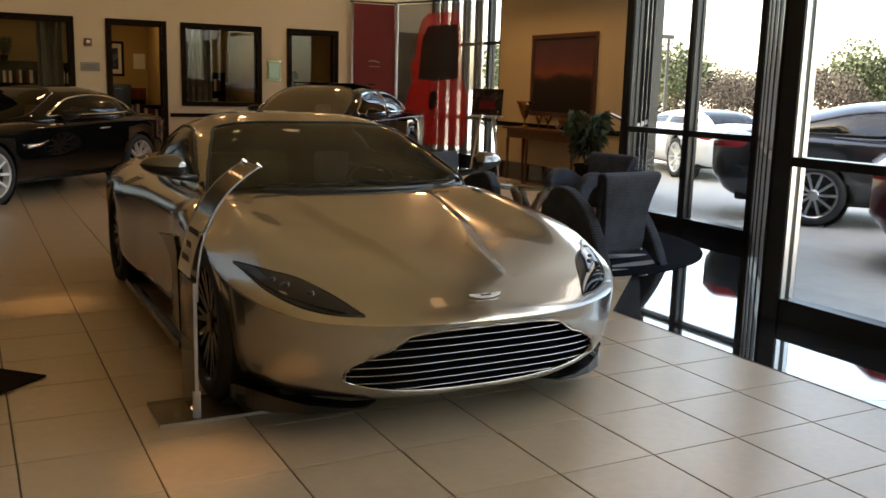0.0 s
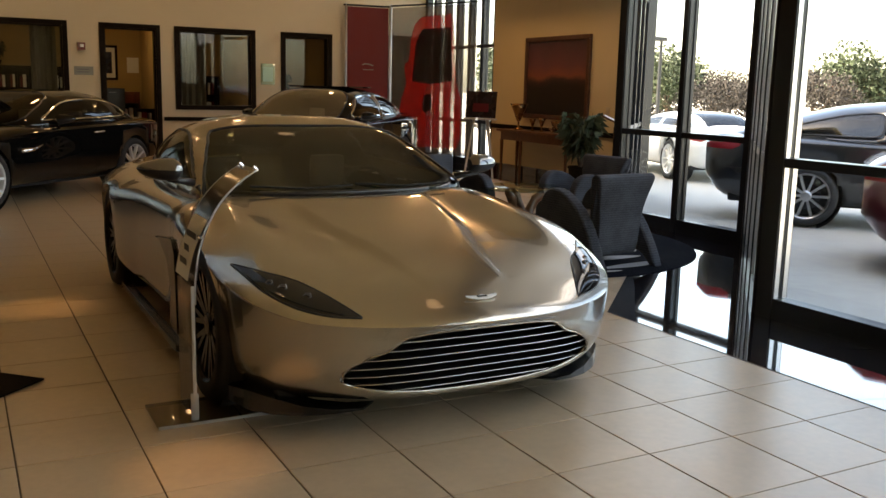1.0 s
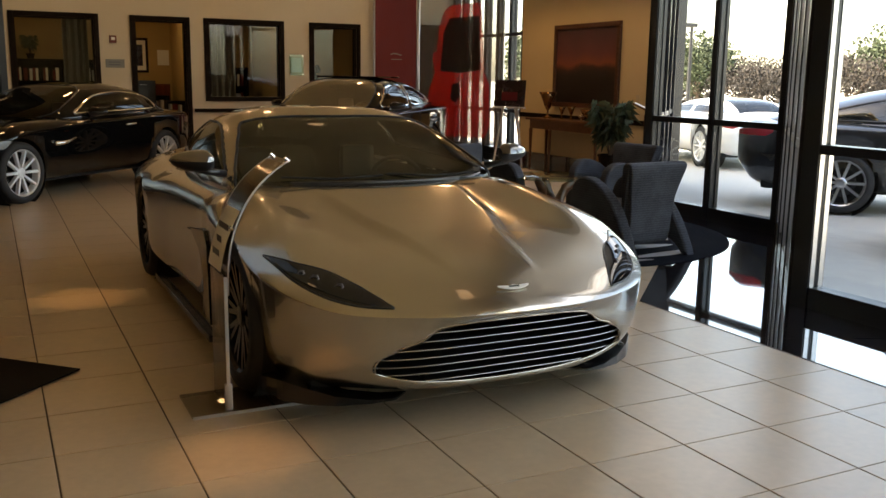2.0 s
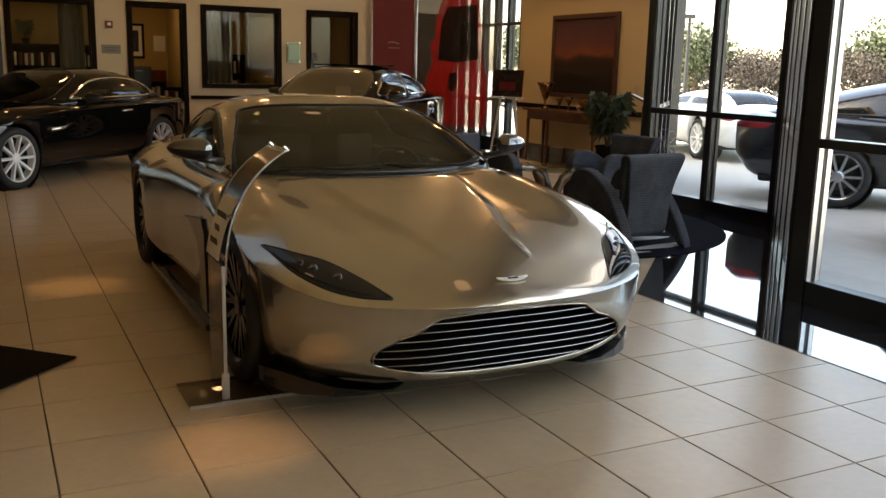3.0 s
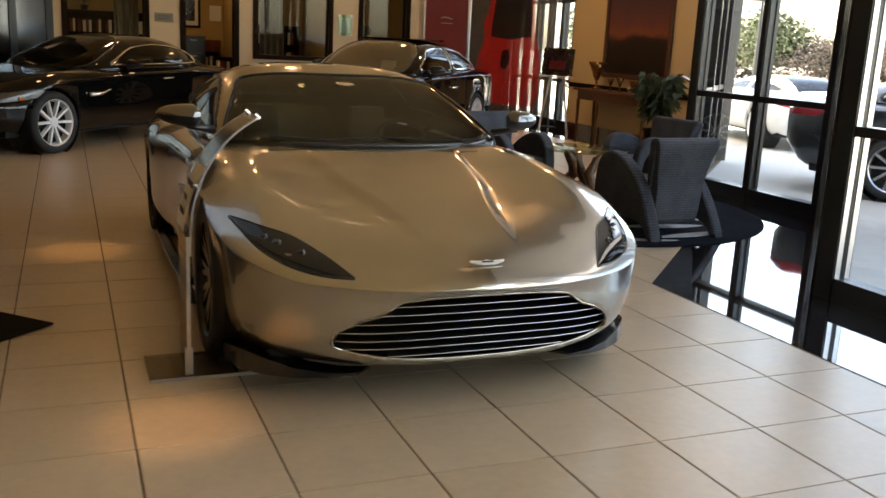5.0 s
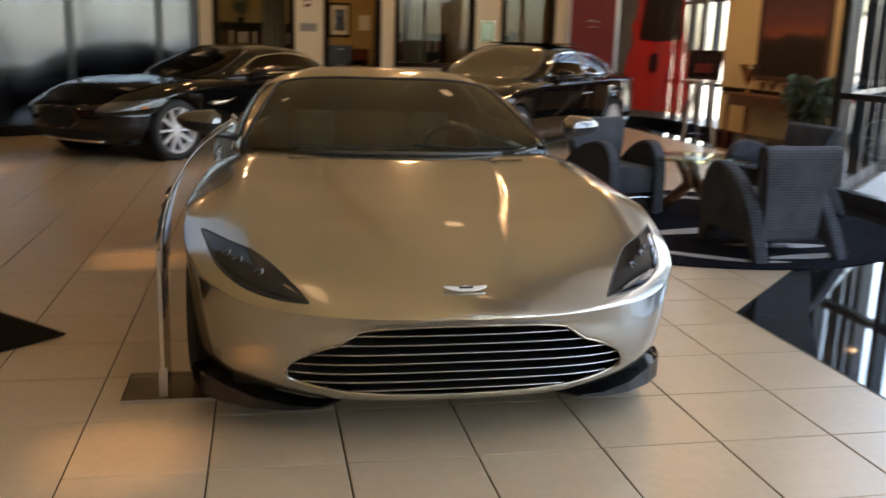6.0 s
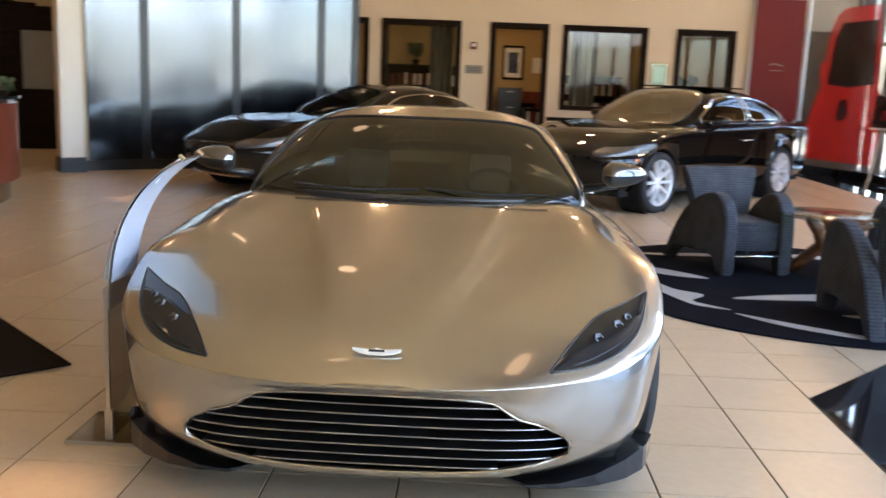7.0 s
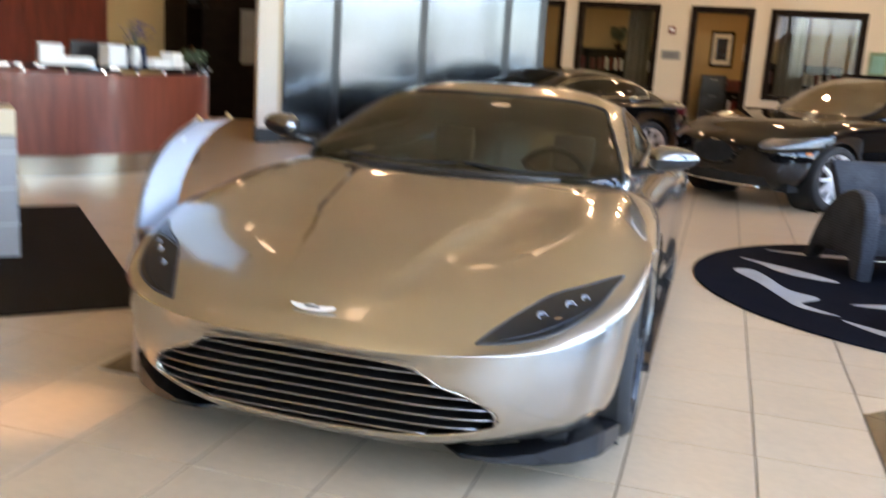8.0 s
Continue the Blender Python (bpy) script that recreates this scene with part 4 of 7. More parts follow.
        part("mirror_glass", box((sgn * (mx - 0.12) - 0.075, my + 0.030, mz - 0.038), (sgn * (mx - 0.12) + 0.075, my + 0.034, mz + 0.038), 0.0), M["chrome"], mr)
    return t


# front sports coupe
def coupe_params():
    q = lambda *k: curve(*[(math.sqrt(a), b) for a, b in k])
    grille_top = lambda x: 0.29 + 0.150 * np.maximum(0, 1 - (np.abs(x) / 0.61) ** 2.6) ** 0.55 + 0.036 * np.clip((0.43 - np.abs(x)) / 0.07, 0, 1)
    grille_low = lambda x: 0.29 - 0.092 * np.maximum(0, 1 - (np.abs(x) / 0.615) ** 2.4) ** 0.62

    def grille(V):
        x, y, z = V[..., 0], V[..., 1], V[..., 2]
        return np.where(y < 0.4, np.minimum(np.minimum(grille_top(x) - z, z - grille_low(x)), 0.61 - np.abs(x)), -1.0)

    def lower(V):
        y, z = V[..., 1], V[..., 2]
        return 0.158 - z

    ridge_x = curve((0.1, 0.178), (0.6, 0.262), (0.9, 0.345), (1.5, 0.425))

    def relief(x, y, z):
        ax = np.abs(x)
        f = 0.050 * np.exp(-((y - 0.98) / np.where(y > 0.98, 0.62, 0.42)) ** 2) * np.exp(-((ax - 0.76) / 0.16) ** 2)
        f += 0.012 * np.exp(-((y - 3.55) / 0.55) ** 2) * np.exp(-((ax - 0.80) / 0.20) ** 2)
        up = np.clip((z - 0.56) / 0.06, 0, 1)
        # two creases that run back along the bonnet, with a shallow hollow outside each
        rx = ridge_x(np.clip(y, 0.1, 1.5))
        amp = np.clip((y - 0.15) / 0.5, 0, 1) * np.clip((1.48 - y) / 0.35, 0, 1)
        out = np.clip(ax - rx, 0, None)
        f += up * amp * 0.0085 * np.tanh((rx - ax) / 0.010)
        f -= up * amp * 0.013 * (1 - np.exp(-out / 0.040)) * np.exp(-(out / 0.24) ** 2)
        return f * np.clip((z - 0.4) / 0.15, 0, 1)

    P = dict(
        length=4.45, axles=(0.93, 3.62), wheel_r=0.352, arch=0.371, track=1.93, tyre_w=0.27, rim_r=0.268, spokes=10, rim=M["darkrim"], sill=0.13,
        w=q((0, 0.0005), (0.02, 0.34), (0.06, 0.54), (0.12, 0.675), (0.22, 0.795), (0.38, 0.90), (0.56, 0.955), (0.75, 0.978), (0.95, 0.988), (1.4, 0.965),
            (1.9, 0.925), (2.6, 0.935), (3.2, 0.985), (3.6, 1.0), (4.1, 0.95), (4.45, 0.80)),
        top=q((0, 0.5085), (0.02, 0.545), (0.06, 0.578), (0.2, 0.632), (0.5, 0.70), (1.0, 0.79), (1.45, 0.868), (1.6, 0.882), (1.75, 0.875), (3.2, 0.88), (3.9, 0.92), (4.3, 0.92), (4.45, 0.85)),
        belt=q((0, 0.508), (0.1, 0.515), (0.3, 0.55), (0.56, 0.615), (0.95, 0.705), (1.8, 0.70), (2.6, 0.69), (3.1, 0.66), (3.6, 0.64), (4.45, 0.66)),
        bottom=q((0, 0.5075), (0.024, 0.38), (0.055, 0.25), (0.095, 0.175), (0.2, 0.145), (0.6, 0.13), (3.8, 0.13), (4.45, 0.30)),
        n_up=curve((0, 1.35), (0.12, 1.42), (0.3, 1.85), (0.6, 2.5), (1.2, 2.9), (1.8, 3.0), (2.8, 2.8), (3.4, 2.2), (4.45, 2.2)),
        n_lo=curve((0, 3.2), (0.12, 3.7), (0.25, 5.0), (0.45, 8.0), (0.9, 8.0), (4.45, 6.0)),
        tuck=curve((0, 0.0), (0.08, 0.03), (0.2, 0.05), (0.4, 0.06), (0.6, 0.04), (1.0, 0.02), (1.4, -0.02), (1.9, -0.03), (2.8, -0.03), (3.4, 0.0), (4.45, 0.05)),
        relief=relief, tuck_power=1.1, crease=0.6, nose_lip=0.045, cuts=[(10, grille), (12, lower)],
        pieces={12: ("splitter", M["carbon"], "black carbon lower trim")}, split={},
        paint=M["silver"], cab_y=(1.47, 4.28),
        cab_w=curve((1.47, 0.05), (1.50, 0.42), (1.56, 0.64), (1.70, 0.80), (2.1, 0.835), (2.7, 0.825), (3.3, 0.74), (3.9, 0.55), (4.28, 0.40)),
        cab_z=curve((1.38, 0.835), (1.9, 0.835), (3.0, 0.86), (4.28, 0.90)),
        roof=curve((1.47, 0.865), (1.6, 0.935), (1.8, 1.02), (2.05, 1.125), (2.3, 1.205), (2.6, 1.250), (2.9, 1.248), (3.4, 1.16), (3.9, 1.02), (4.28, 0.93)),
        cab_n=curve((1.47, 3.2), (1.7, 4.2), (2.1, 4.2), (2.6, 3.6), (3.2, 2.9), (4.28, 2.2)), tumble=0.42,
        pillar=(1.70, 0.875, 0.52), pillar_w=-0.004, pillar_x=(1.70, 0.757, 2.27, 0.585), mirror_paint=M["mirrordim"], inner_mirror=False, header=2.27, header_bow=0.10, side_drop=0.10, side_z=curve((1.7, 0.90), (3.4, 0.98)), side_bays=[(1.75, 3.05)],
        rear_glass=(3.2, 4.1), glass=M["tint"], side_glass=M["tint"], trim=M["plastic"], trim_r=0.008, seat_y=2.75, in_w=0.66, dash_y=1.72, dash_z=0.84,
        mirror_top=1.13, mirror=(1.085, 1.72, 0.992), trim_leather=M["brownleather"])
    return P, grille_top, grille_low


CAR_X = -0.966
P_FRONT, GT, GL = coupe_params()
coupe = make_car("sports_coupe", pose(CAR_X, 0.0, 0.0), P_FRONT, "polished silver low sports coupe standing on the tiles")


# the two parked dark cars share one generous saloon shape with their own numbers
def road_car(L, H, W, wb, front, hood, screen, header, tail, paint, glass_m, sideg, trim, bays, rim, leather, wheel_r=0.345, spokes=10, sill=0.17,
             nose_z=0.60, roof_paint=None, cab_end=None, trunk=None, rear_glass_y=None):
    """Numbers of an ordinary road car: length, height, width, wheelbase, front overhang, bonnet height, screen foot, roof header, tail height."""
    q = lambda *k: curve(*[(math.sqrt(a), b) for a, b in k])
    hwid = W / 2
    rear_ax = front + wb
    ce = cab_end or L - 0.25
    rmid = (header + ce) / 2 - 0.15

    def grille(V):
        x, y, z = V[..., 0], V[..., 1], V[..., 2]
        return np.where(y < 0.5, 0.12 - np.hypot(x * 0.42, (z - nose_z + 0.10)), -1.0)

    def intake(V):
        x, y, z = V[..., 0], V[..., 1], V[..., 2]
        return np.where(y < 0.6, np.minimum(0.05 - np.abs(z - 0.30), 0.62 - np.abs(x)), -1.0)

    def head(V):
        x, y, z = np.abs(V[..., 0]), V[..., 1], V[..., 2]
        return np.where(y < 0.9, 0.040 - np.hypot((z - nose_z - 0.04 - 0.10 * (y - 0.2)) * 0.85, np.maximum(0, np.abs(x - hwid * 0.79) - 0.14) * 0.8), -1.0)

    def tail_l(V):
        x, y, z = np.abs(V[..., 0]), V[..., 1], V[..., 2]
        return np.where((y > L - 0.42) & (x > hwid * 0.6), 0.07 - np.abs(z - tail + 0.13), -1.0)

    def relief(x, y, z):
        ax = np.abs(x)
        f = 0.025 * np.exp(-((y - front) / 0.5) ** 2) * np.exp(-((ax - hwid * 0.8) / 0.15) ** 2)
        f += 0.03 * np.exp(-((y - rear_ax) / 0.6) ** 2) * np.exp(-((ax - hwid * 0.82) / 0.18) ** 2)
        return f * np.clip((z - 0.5) / 0.15, 0, 1)

    belt = hood - 0.12
    return dict(
        mirror_paint=paint, twin=False, length=L, axles=(front, rear_ax), wheel_r=wheel_r, arch=wheel_r + 0.04, track=W - 0.04, tyre_w=0.24, rim_r=wheel_r * 0.77, spokes=spokes, rim=rim, sill=sill,
        w=q((0, 0.0005), (0.03, 0.45 * hwid), (0.1, 0.68 * hwid), (0.25, 0.83 * hwid), (0.5, 0.93 * hwid), (front, 0.985 * hwid), (front + wb * 0.5, 0.97 * hwid),
            (rear_ax, hwid), (L - 0.4, 0.93 * hwid), (L - 0.15, 0.84 * hwid), (L, 0.62 * hwid)),
        top=q((0, nose_z - 0.019), (0.05, nose_z + 0.05), (0.25, nose_z + 0.13), (0.6, hood - 0.09), (front + 0.3, hood - 0.03), (screen, hood), (screen + 1, hood), (trunk or ce - 0.4, tail - 0.03),
              (L - 0.15, tail), (L, tail - 0.10)),
        belt=q((0, nose_z - 0.02), (0.2, nose_z), (0.6, nose_z + 0.06), (front, belt - 0.08), (screen, belt), (rear_ax, belt + 0.05), (L, belt)),
        bottom=q((0, nose_z - 0.021), (0.02, nose_z - 0.18), (0.06, 0.30), (0.12, 0.22), (0.4, sill), (L - 0.6, sill), (L - 0.22, sill + 0.07), (L, sill + 0.30)),
        n_up=curve((0, 1.9), (0.5, 2.6), (screen, 3.2), (L, 3.2)), n_lo=curve((0, 2.6), (0.5, 4.5), (1, 6), (L, 6)),
        tuck=curve((0, 0.0), (front, 0.02), (front + wb * 0.5, 0.05), (rear_ax, 0.02), (L, 0.03)),
        relief=relief, cuts=[(10, grille), (13, intake), (11, head), (14, tail_l)],
        pieces={10: ("grille", M["cavity"], "dark mesh grille"), 13: ("air_intake", M["cavity"], "dark lower air intake"), 11: ("headlight", M["headlamp"], "swept clear headlight"),
                14: ("tail_lamp", M["redlens"], "red tail lamp")}, split={11: True, 14: True},
        paint=paint, roof_paint=roof_paint or paint, cab_y=(screen - 0.22, ce),
        cab_w=curve((screen - 0.22, 0.03), (screen - 0.14, 0.45 * hwid), (screen + 0.1, 0.80 * hwid), (screen + 0.5, 0.87 * hwid), (rmid, 0.87 * hwid), (ce - 0.5, 0.74 * hwid), (ce, 0.55 * hwid)),
        cab_z=curve((screen - 0.22, hood - 0.03), (rmid, hood - 0.02), (ce, tail - 0.05)),
        roof=curve((screen - 0.22, hood - 0.01), (screen, hood + 0.10), (header - 0.25, H - 0.11), (header, H - 0.035), (header + 0.45, H), (rmid + 0.35, H - 0.02), (ce - 0.55, (H + tail) / 2 + 0.1), (ce, tail - 0.02)),
        cab_n=curve((screen - 0.22, 2.0), (screen + 0.3, 2.8), (header, 3.4), (rmid, 3.2), (ce, 2.3)), tumble=0.34,
        pillar=(screen + 0.06, hood + 0.02, (H - 0.06 - hood) / (header + 0.05 - screen)), header=header, header_bow=0.08, side_drop=0.115,
        side_z=curve((screen, hood + 0.03), (L, hood + 0.07)), side_bays=bays, rear_glass=rear_glass_y or (ce - 1.0, ce - 0.2), glass=glass_m, side_glass=sideg, trim=trim, trim_r=0.013,
        seat_y=rmid - 0.2, in_w=hwid * 0.7, dash_y=screen + 0.15, dash_z=hood - 0.02, mirror_top=H - 0.13, mirror=(hwid + 0.10, screen + 0.42, hood + 0.05), trim_leather=leather)


def parked(mid_x, mid_y, heading, P):
    """Pose of a car whose wheelbase middle is at a place and that heads along a plan direction."""
    a = math.atan2(heading[1], heading[0])
    mid = (P["axles"][0] + P["axles"][1]) / 2
    return Matrix.Translation((mid_x, mid_y, 0)) @ pose(0, 0, 0, 0, 0, math.degrees(a) + 90) @ Matrix.Translation((0, -mid, 0))


HEADING = (-0.687, -0.727)
P_XK = road_car(4.54, 1.325, 1.89, 2.75, 0.90, 0.93, 1.78, 2.50, 0.95, M["blackpaint"], M["tint"], M["darktint"], M["chrome"], [(1.9, 3.75)], M["rim"], M["tanleather"], nose_z=0.58)
P_XK["roof"] = curve((1.56, 0.92), (1.78, 1.03), (2.25, 1.215), (2.5, 1.29), (2.95, 1.325), (3.4, 1.285), (3.9, 1.14), (4.29, 0.96))
P_XK["pieces"][14] = ("tail_lamp", M["darklens"], "dark red tail lamp")
make_car("black_coupe", parked(-2.30, 9.58, HEADING, P_XK), P_XK, "glossy black grand touring coupe with silver wheels")
P_XJ = road_car(5.12, 1.45, 1.90, 3.0, 0.90, 1.00, 1.72, 2.42, 1.06, M["blackpaint"], M["paleglass"], M["darktint"], M["chrome"], [(1.95, 3.02), (3.12, 4.2)], M["rim"], M["tanleather"], nose_z=0.66, wheel_r=0.35)
P_XJ["roof"] = curve((1.5, 0.99), (1.72, 1.10), (2.17, 1.34), (2.42, 1.415), (2.87, 1.45), (3.4, 1.435), (4.0, 1.335), (4.5, 1.18), (4.87, 1.04))
make_car("black_saloon", parked(1.776, 9.58, HEADING, P_XJ), P_XJ, "glossy black luxury saloon with chrome window trim")


def coupe_details(t, P):
    """Grille bars, lamp units, badge, winglets, wipers and vents of the silver coupe."""
    ys = np.linspace(0.0, 0.6, 160) ** 1.6
    V = body_grid(P, ys, 30, 60).reshape(-1, 3)
    V = V[V[:, 2] < 0.5]

    def front_y(xs, z):
        out = [V[np.argmin((V[:, 0] - x) ** 2 + (V[:, 2] - z) ** 2), 1] for x in xs]
        k = np.polyfit(np.array(xs) ** 2, out, 3)
        return np.polyval(k, np.array(xs) ** 2)

    part("grille_backing", box((-0.60, 0.24, 0.17), (0.60, 0.36, 0.485), 0.02), M["cavity"], t, "black grille backing")
    for k in range(7):
        z = 0.222 + 0.0355 * k
        full = np.linspace(-0.60, 0.60, 161)
        inside = [x for x in full if GL(x) + 0.004 < z < GT(x) - 0.002]
        if len(inside) < 8:
            continue
        e = max(inside)
        xs = np.linspace(-e, e, 29)
        yy = front_y(xs, z)
        part("grille_bar", tube([(x, y + 0.012, z) for x, y in zip(xs, yy)], 0.0022, 8), M["alu"], t, "thin bright grille bar", True)
        part("grille_fin", mesh([(x, y + 0.016 + d, z) for d in (0, 0.10) for x, y in zip(xs, yy)], [(i, i + 1, 30 + i, 29 + i) for i in range(28)]), M["plastic"], t)
    rim = [(x, GT(x)) for x in np.linspace(-0.60, 0.60, 60)] + [(x, GL(x)) for x in np.linspace(0.60, -0.60, 60)]
    zz = np.array([r[1] for r in rim])
    yy = [V[np.argmin((V[:, 0] - x) ** 2 + (V[:, 2] - z) ** 2), 1] for x, z in rim]
    k = np.ones(5) / 5
    yy = np.convolve(np.concatenate([yy[-2:], yy, yy[:2]]), k, "valid")
    part("grille_surround", tube([(x, y + 0.004, z) for (x, z), y in zip(rim, yy)], 0.0055, 8, True), P["paint"], t, smooth=True)
    # winglets that sweep out and up under the bumper corners
    for s in (1, -1):
        rows = []
        for k in range(25):
            u = k / 24
            k0 = (0, 0.25, 0.5, 0.7, 0.85, 1)
            x, y = np.interp(u, k0, (0.48, 0.59, 0.71, 0.82, 0.90, 0.945)), np.interp(u, k0, (0.175, 0.205, 0.26, 0.335, 0.42, 0.56))
            z, h = np.interp(u, k0, (0.125, 0.113, 0.104, 0.102, 0.107, 0.118)), np.interp(u, k0, (0.008, 0.018, 0.04, 0.07, 0.085, 0.06))
            rows.append(((x, y, z), (x - 0.08, y + 0.08, z - 0.004), h))
        vs = []
        for o, b, h in rows:
            vs += [(s * o[0], o[1], o[2]), (s * o[0], o[1], o[2] + h), (s * b[0], b[1], b[2] + h), (s * b[0], b[1], b[2])]
        fs = [(4 * k + c, 4 * k + (c + 1) % 4, 4 * k + 4 + (c + 1) % 4, 4 * k + 4 + c) for k in range(24) for c in range(4)] + [(0, 1, 2, 3), (96, 99, 98, 97)]
        part("winglet", mesh(vs, fs), M["carbon"], t, "glossy black bumper winglet")
    # headlights: a smoked lens over each front wing, with a bright edge and two hexagonal units
    def wing_z(x, y):
        q = math.sqrt(y)
        w, zt, ze, n = float(P["w"](q)), float(P["top"](q)), float(P["belt"](q)), float(P["n_up"](y))
        z = ze + (zt - ze) * max(0.0, 1 - min(1.0, abs(x) / w) ** n) ** (1 / n)
        return z + float(P["relief"](np.array([x]), np.array([y]), np.array([z]))[0])

    ix, iy = curve((0, 0.526), (0.25, 0.606), (0.5, 0.697), (0.75, 0.800), (1, 0.900)), curve((0, 0.092), (0.25, 0.238), (0.5, 0.392), (0.75, 0.498), (1, 0.634))
    ox, oy = curve((0, 0.528), (0.25, 0.632), (0.5, 0.752), (0.75, 0.842), (1, 0.902)), curve((0, 0.088), (0.25, 0.138), (0.5, 0.235), (0.75, 0.392), (1, 0.630))

    def lens_point(u, v, rise):
        x, y = float(ix(u) * (1 - v) + ox(u) * v), float(iy(u) * (1 - v) + oy(u) * v)
        return Vector((x, y, wing_z(x, y) + rise))

    for s in (1, -1):
        nu, nv = 36, 10
        pts = [lens_point(i / nu, j / nv, 0.003 + 0.004 * math.sin(math.pi * j / nv) * math.sin(math.pi * i / nu)) for i in range(nu + 1) for j in range(nv + 1)]
        bm = mesh([(s * p.x, p.y, p.z) for p in pts], [(i * (nv + 1) + j, (i + 1) * (nv + 1) + j, (i + 1) * (nv + 1) + j + 1, i * (nv + 1) + j + 1) for i in range(nu) for j in range(nv)])
        for f in bm.faces:
            if f.normal.z < 0:
                f.normal_flip()
        lens = part("headlight", bm, M["lamp"], t, "slim smoked headlight lens", True)
        edge = [lens_point(i / nu, 0, 0.002) for i in range(nu + 1)] + [lens_point(i / nu, 1, 0.002) for i in range(nu, -1, -1)]
        part("lens_edge", tube([(s * p.x, p.y, p.z) for p in edge], 0.0035, 6, True), M["plastic"], lens, smooth=True)
        strip = [lens_point(u, 0.86, 0.005) for u in np.linspace(0.16, 0.9, 24)]
        part("light_strip", tube([(s * p.x, p.y, p.z) for p in strip], 0.0026, 6), M["darkrim"], lens, "thin light strip", True)
        for u, v, r in ((0.70, 0.50, 0.017), (0.60, 0.52, 0.022), (0.42, 0.52, 0.021)):
            c = lens_point(u, v, 0.006)
            m = Matrix.Translation((s * c.x, c.y, c.z)) @ pose(0, 0, 0, 48, 0, s * 38)
            part("lamp_unit", lathe([(r * 0.3, -0.003), (r * 0.62, -0.001), (r * 0.70, 0.003), (r * 0.92, 0.003), (r, 0.0), (r, -0.012)], 6, m), M["headlamp"], lens, "small hexagonal lamp unit")
    # wing badge on the nose
    pts = []
    for s in (1, -1):
        pts += [(s * u, v) for u, v in (((0.0, 0.012), (0.02, 0.006), (0.075, 0.011), (0.073, 0.002), (0.05, -0.008), (0.022, -0.014), (0.0, -0.014)) if s > 0 else ((0.022, -0.014), (0.05, -0.008), (0.073, 0.002), (0.075, 0.011), (0.02, 0.006)))]
    n = len(pts)
    m = Matrix.Translation((0, 0.057, 0.588)) @ pose(0, 0, 0, 33, 0, 0)
    bm = mesh([m @ Vector((x, z, d)) for d in (0, 0.005) for x, z in pts], [list(range(n))[::-1], list(range(n, 2 * n))] + [(i, (i + 1) % n, n + (i + 1) % n, n + i) for i in range(n)])
    bd = part("badge", bm, M["badge"], t, "polished wing shaped badge")
    part("badge_centre", box((-0.024, -0.004, 0.0052), (0.024, 0.004, 0.0066), 0.0, m), M["plastic"], bd, "dark badge centre")
    # wipers and scuttle
    part("scuttle", tube([(x, 1.435 + 0.30 * (abs(x) / 0.75) ** 2.6, 0.868 + 0.012 * (1 - (x / 0.75) ** 2)) for x in np.linspace(-0.72, 0.72, 25)], 0.012, 8), M["plastic"], t, "black scuttle panel", True)
    for x0, x1 in ((-0.55, 0.02), (0.05, 0.60)):
        part("wiper", tube([(x0, 1.55, 0.912), (x0 * 0.5 + x1 * 0.5, 1.49, 0.90), (x1, 1.52, 0.908)], 0.006, 6), M["cavity"], t)
    # side blades
    for s in (1, -1):
        part("side_blade", prism([(s * 0.93, 1.35), (s * 0.985, 1.4), (s * 0.985, 3.05), (s * 0.93, 3.15)], 0.10, 0.135, 0.006), M["carbon"], t, "glossy black side blade")
        part("side_strake", tube([(s * 0.965, 1.42, 0.62), (s * 0.945, 1.75, 0.60), (s * 0.938, 2.1, 0.585)], [0.012, 0.009, 0.004], 6), M["carbon"], t, smooth=True)
        gill = [(1.36, 0.20), (1.40, 0.60), (1.50, 0.66), (1.98, 0.60), (1.72, 0.52), (1.56, 0.40), (1.62, 0.20)]
        side_x = lambda y: s * (float(P["w"](math.sqrt(y))) + 0.004 - float(P["tuck"](y)) * 0.5)
        part("side_gill", mesh([(side_x(y) + s * d, y, z) for d in (-0.03, 0.004) for y, z in gill],
                               [list(range(7)), list(range(7, 14))[::-1]] + [(i, (i + 1) % 7, 7 + (i + 1) % 7, 7 + i) for i in range(7)]), M["carbon"], t, "glossy black side gill")
        part("exhaust_shield", box((s * 0.5 - 0.12, 4.44, 0.24), (s * 0.5 + 0.12, 4.47, 0.32), 0.01), M["plastic"], t)


coupe_details(coupe, P_FRONT)


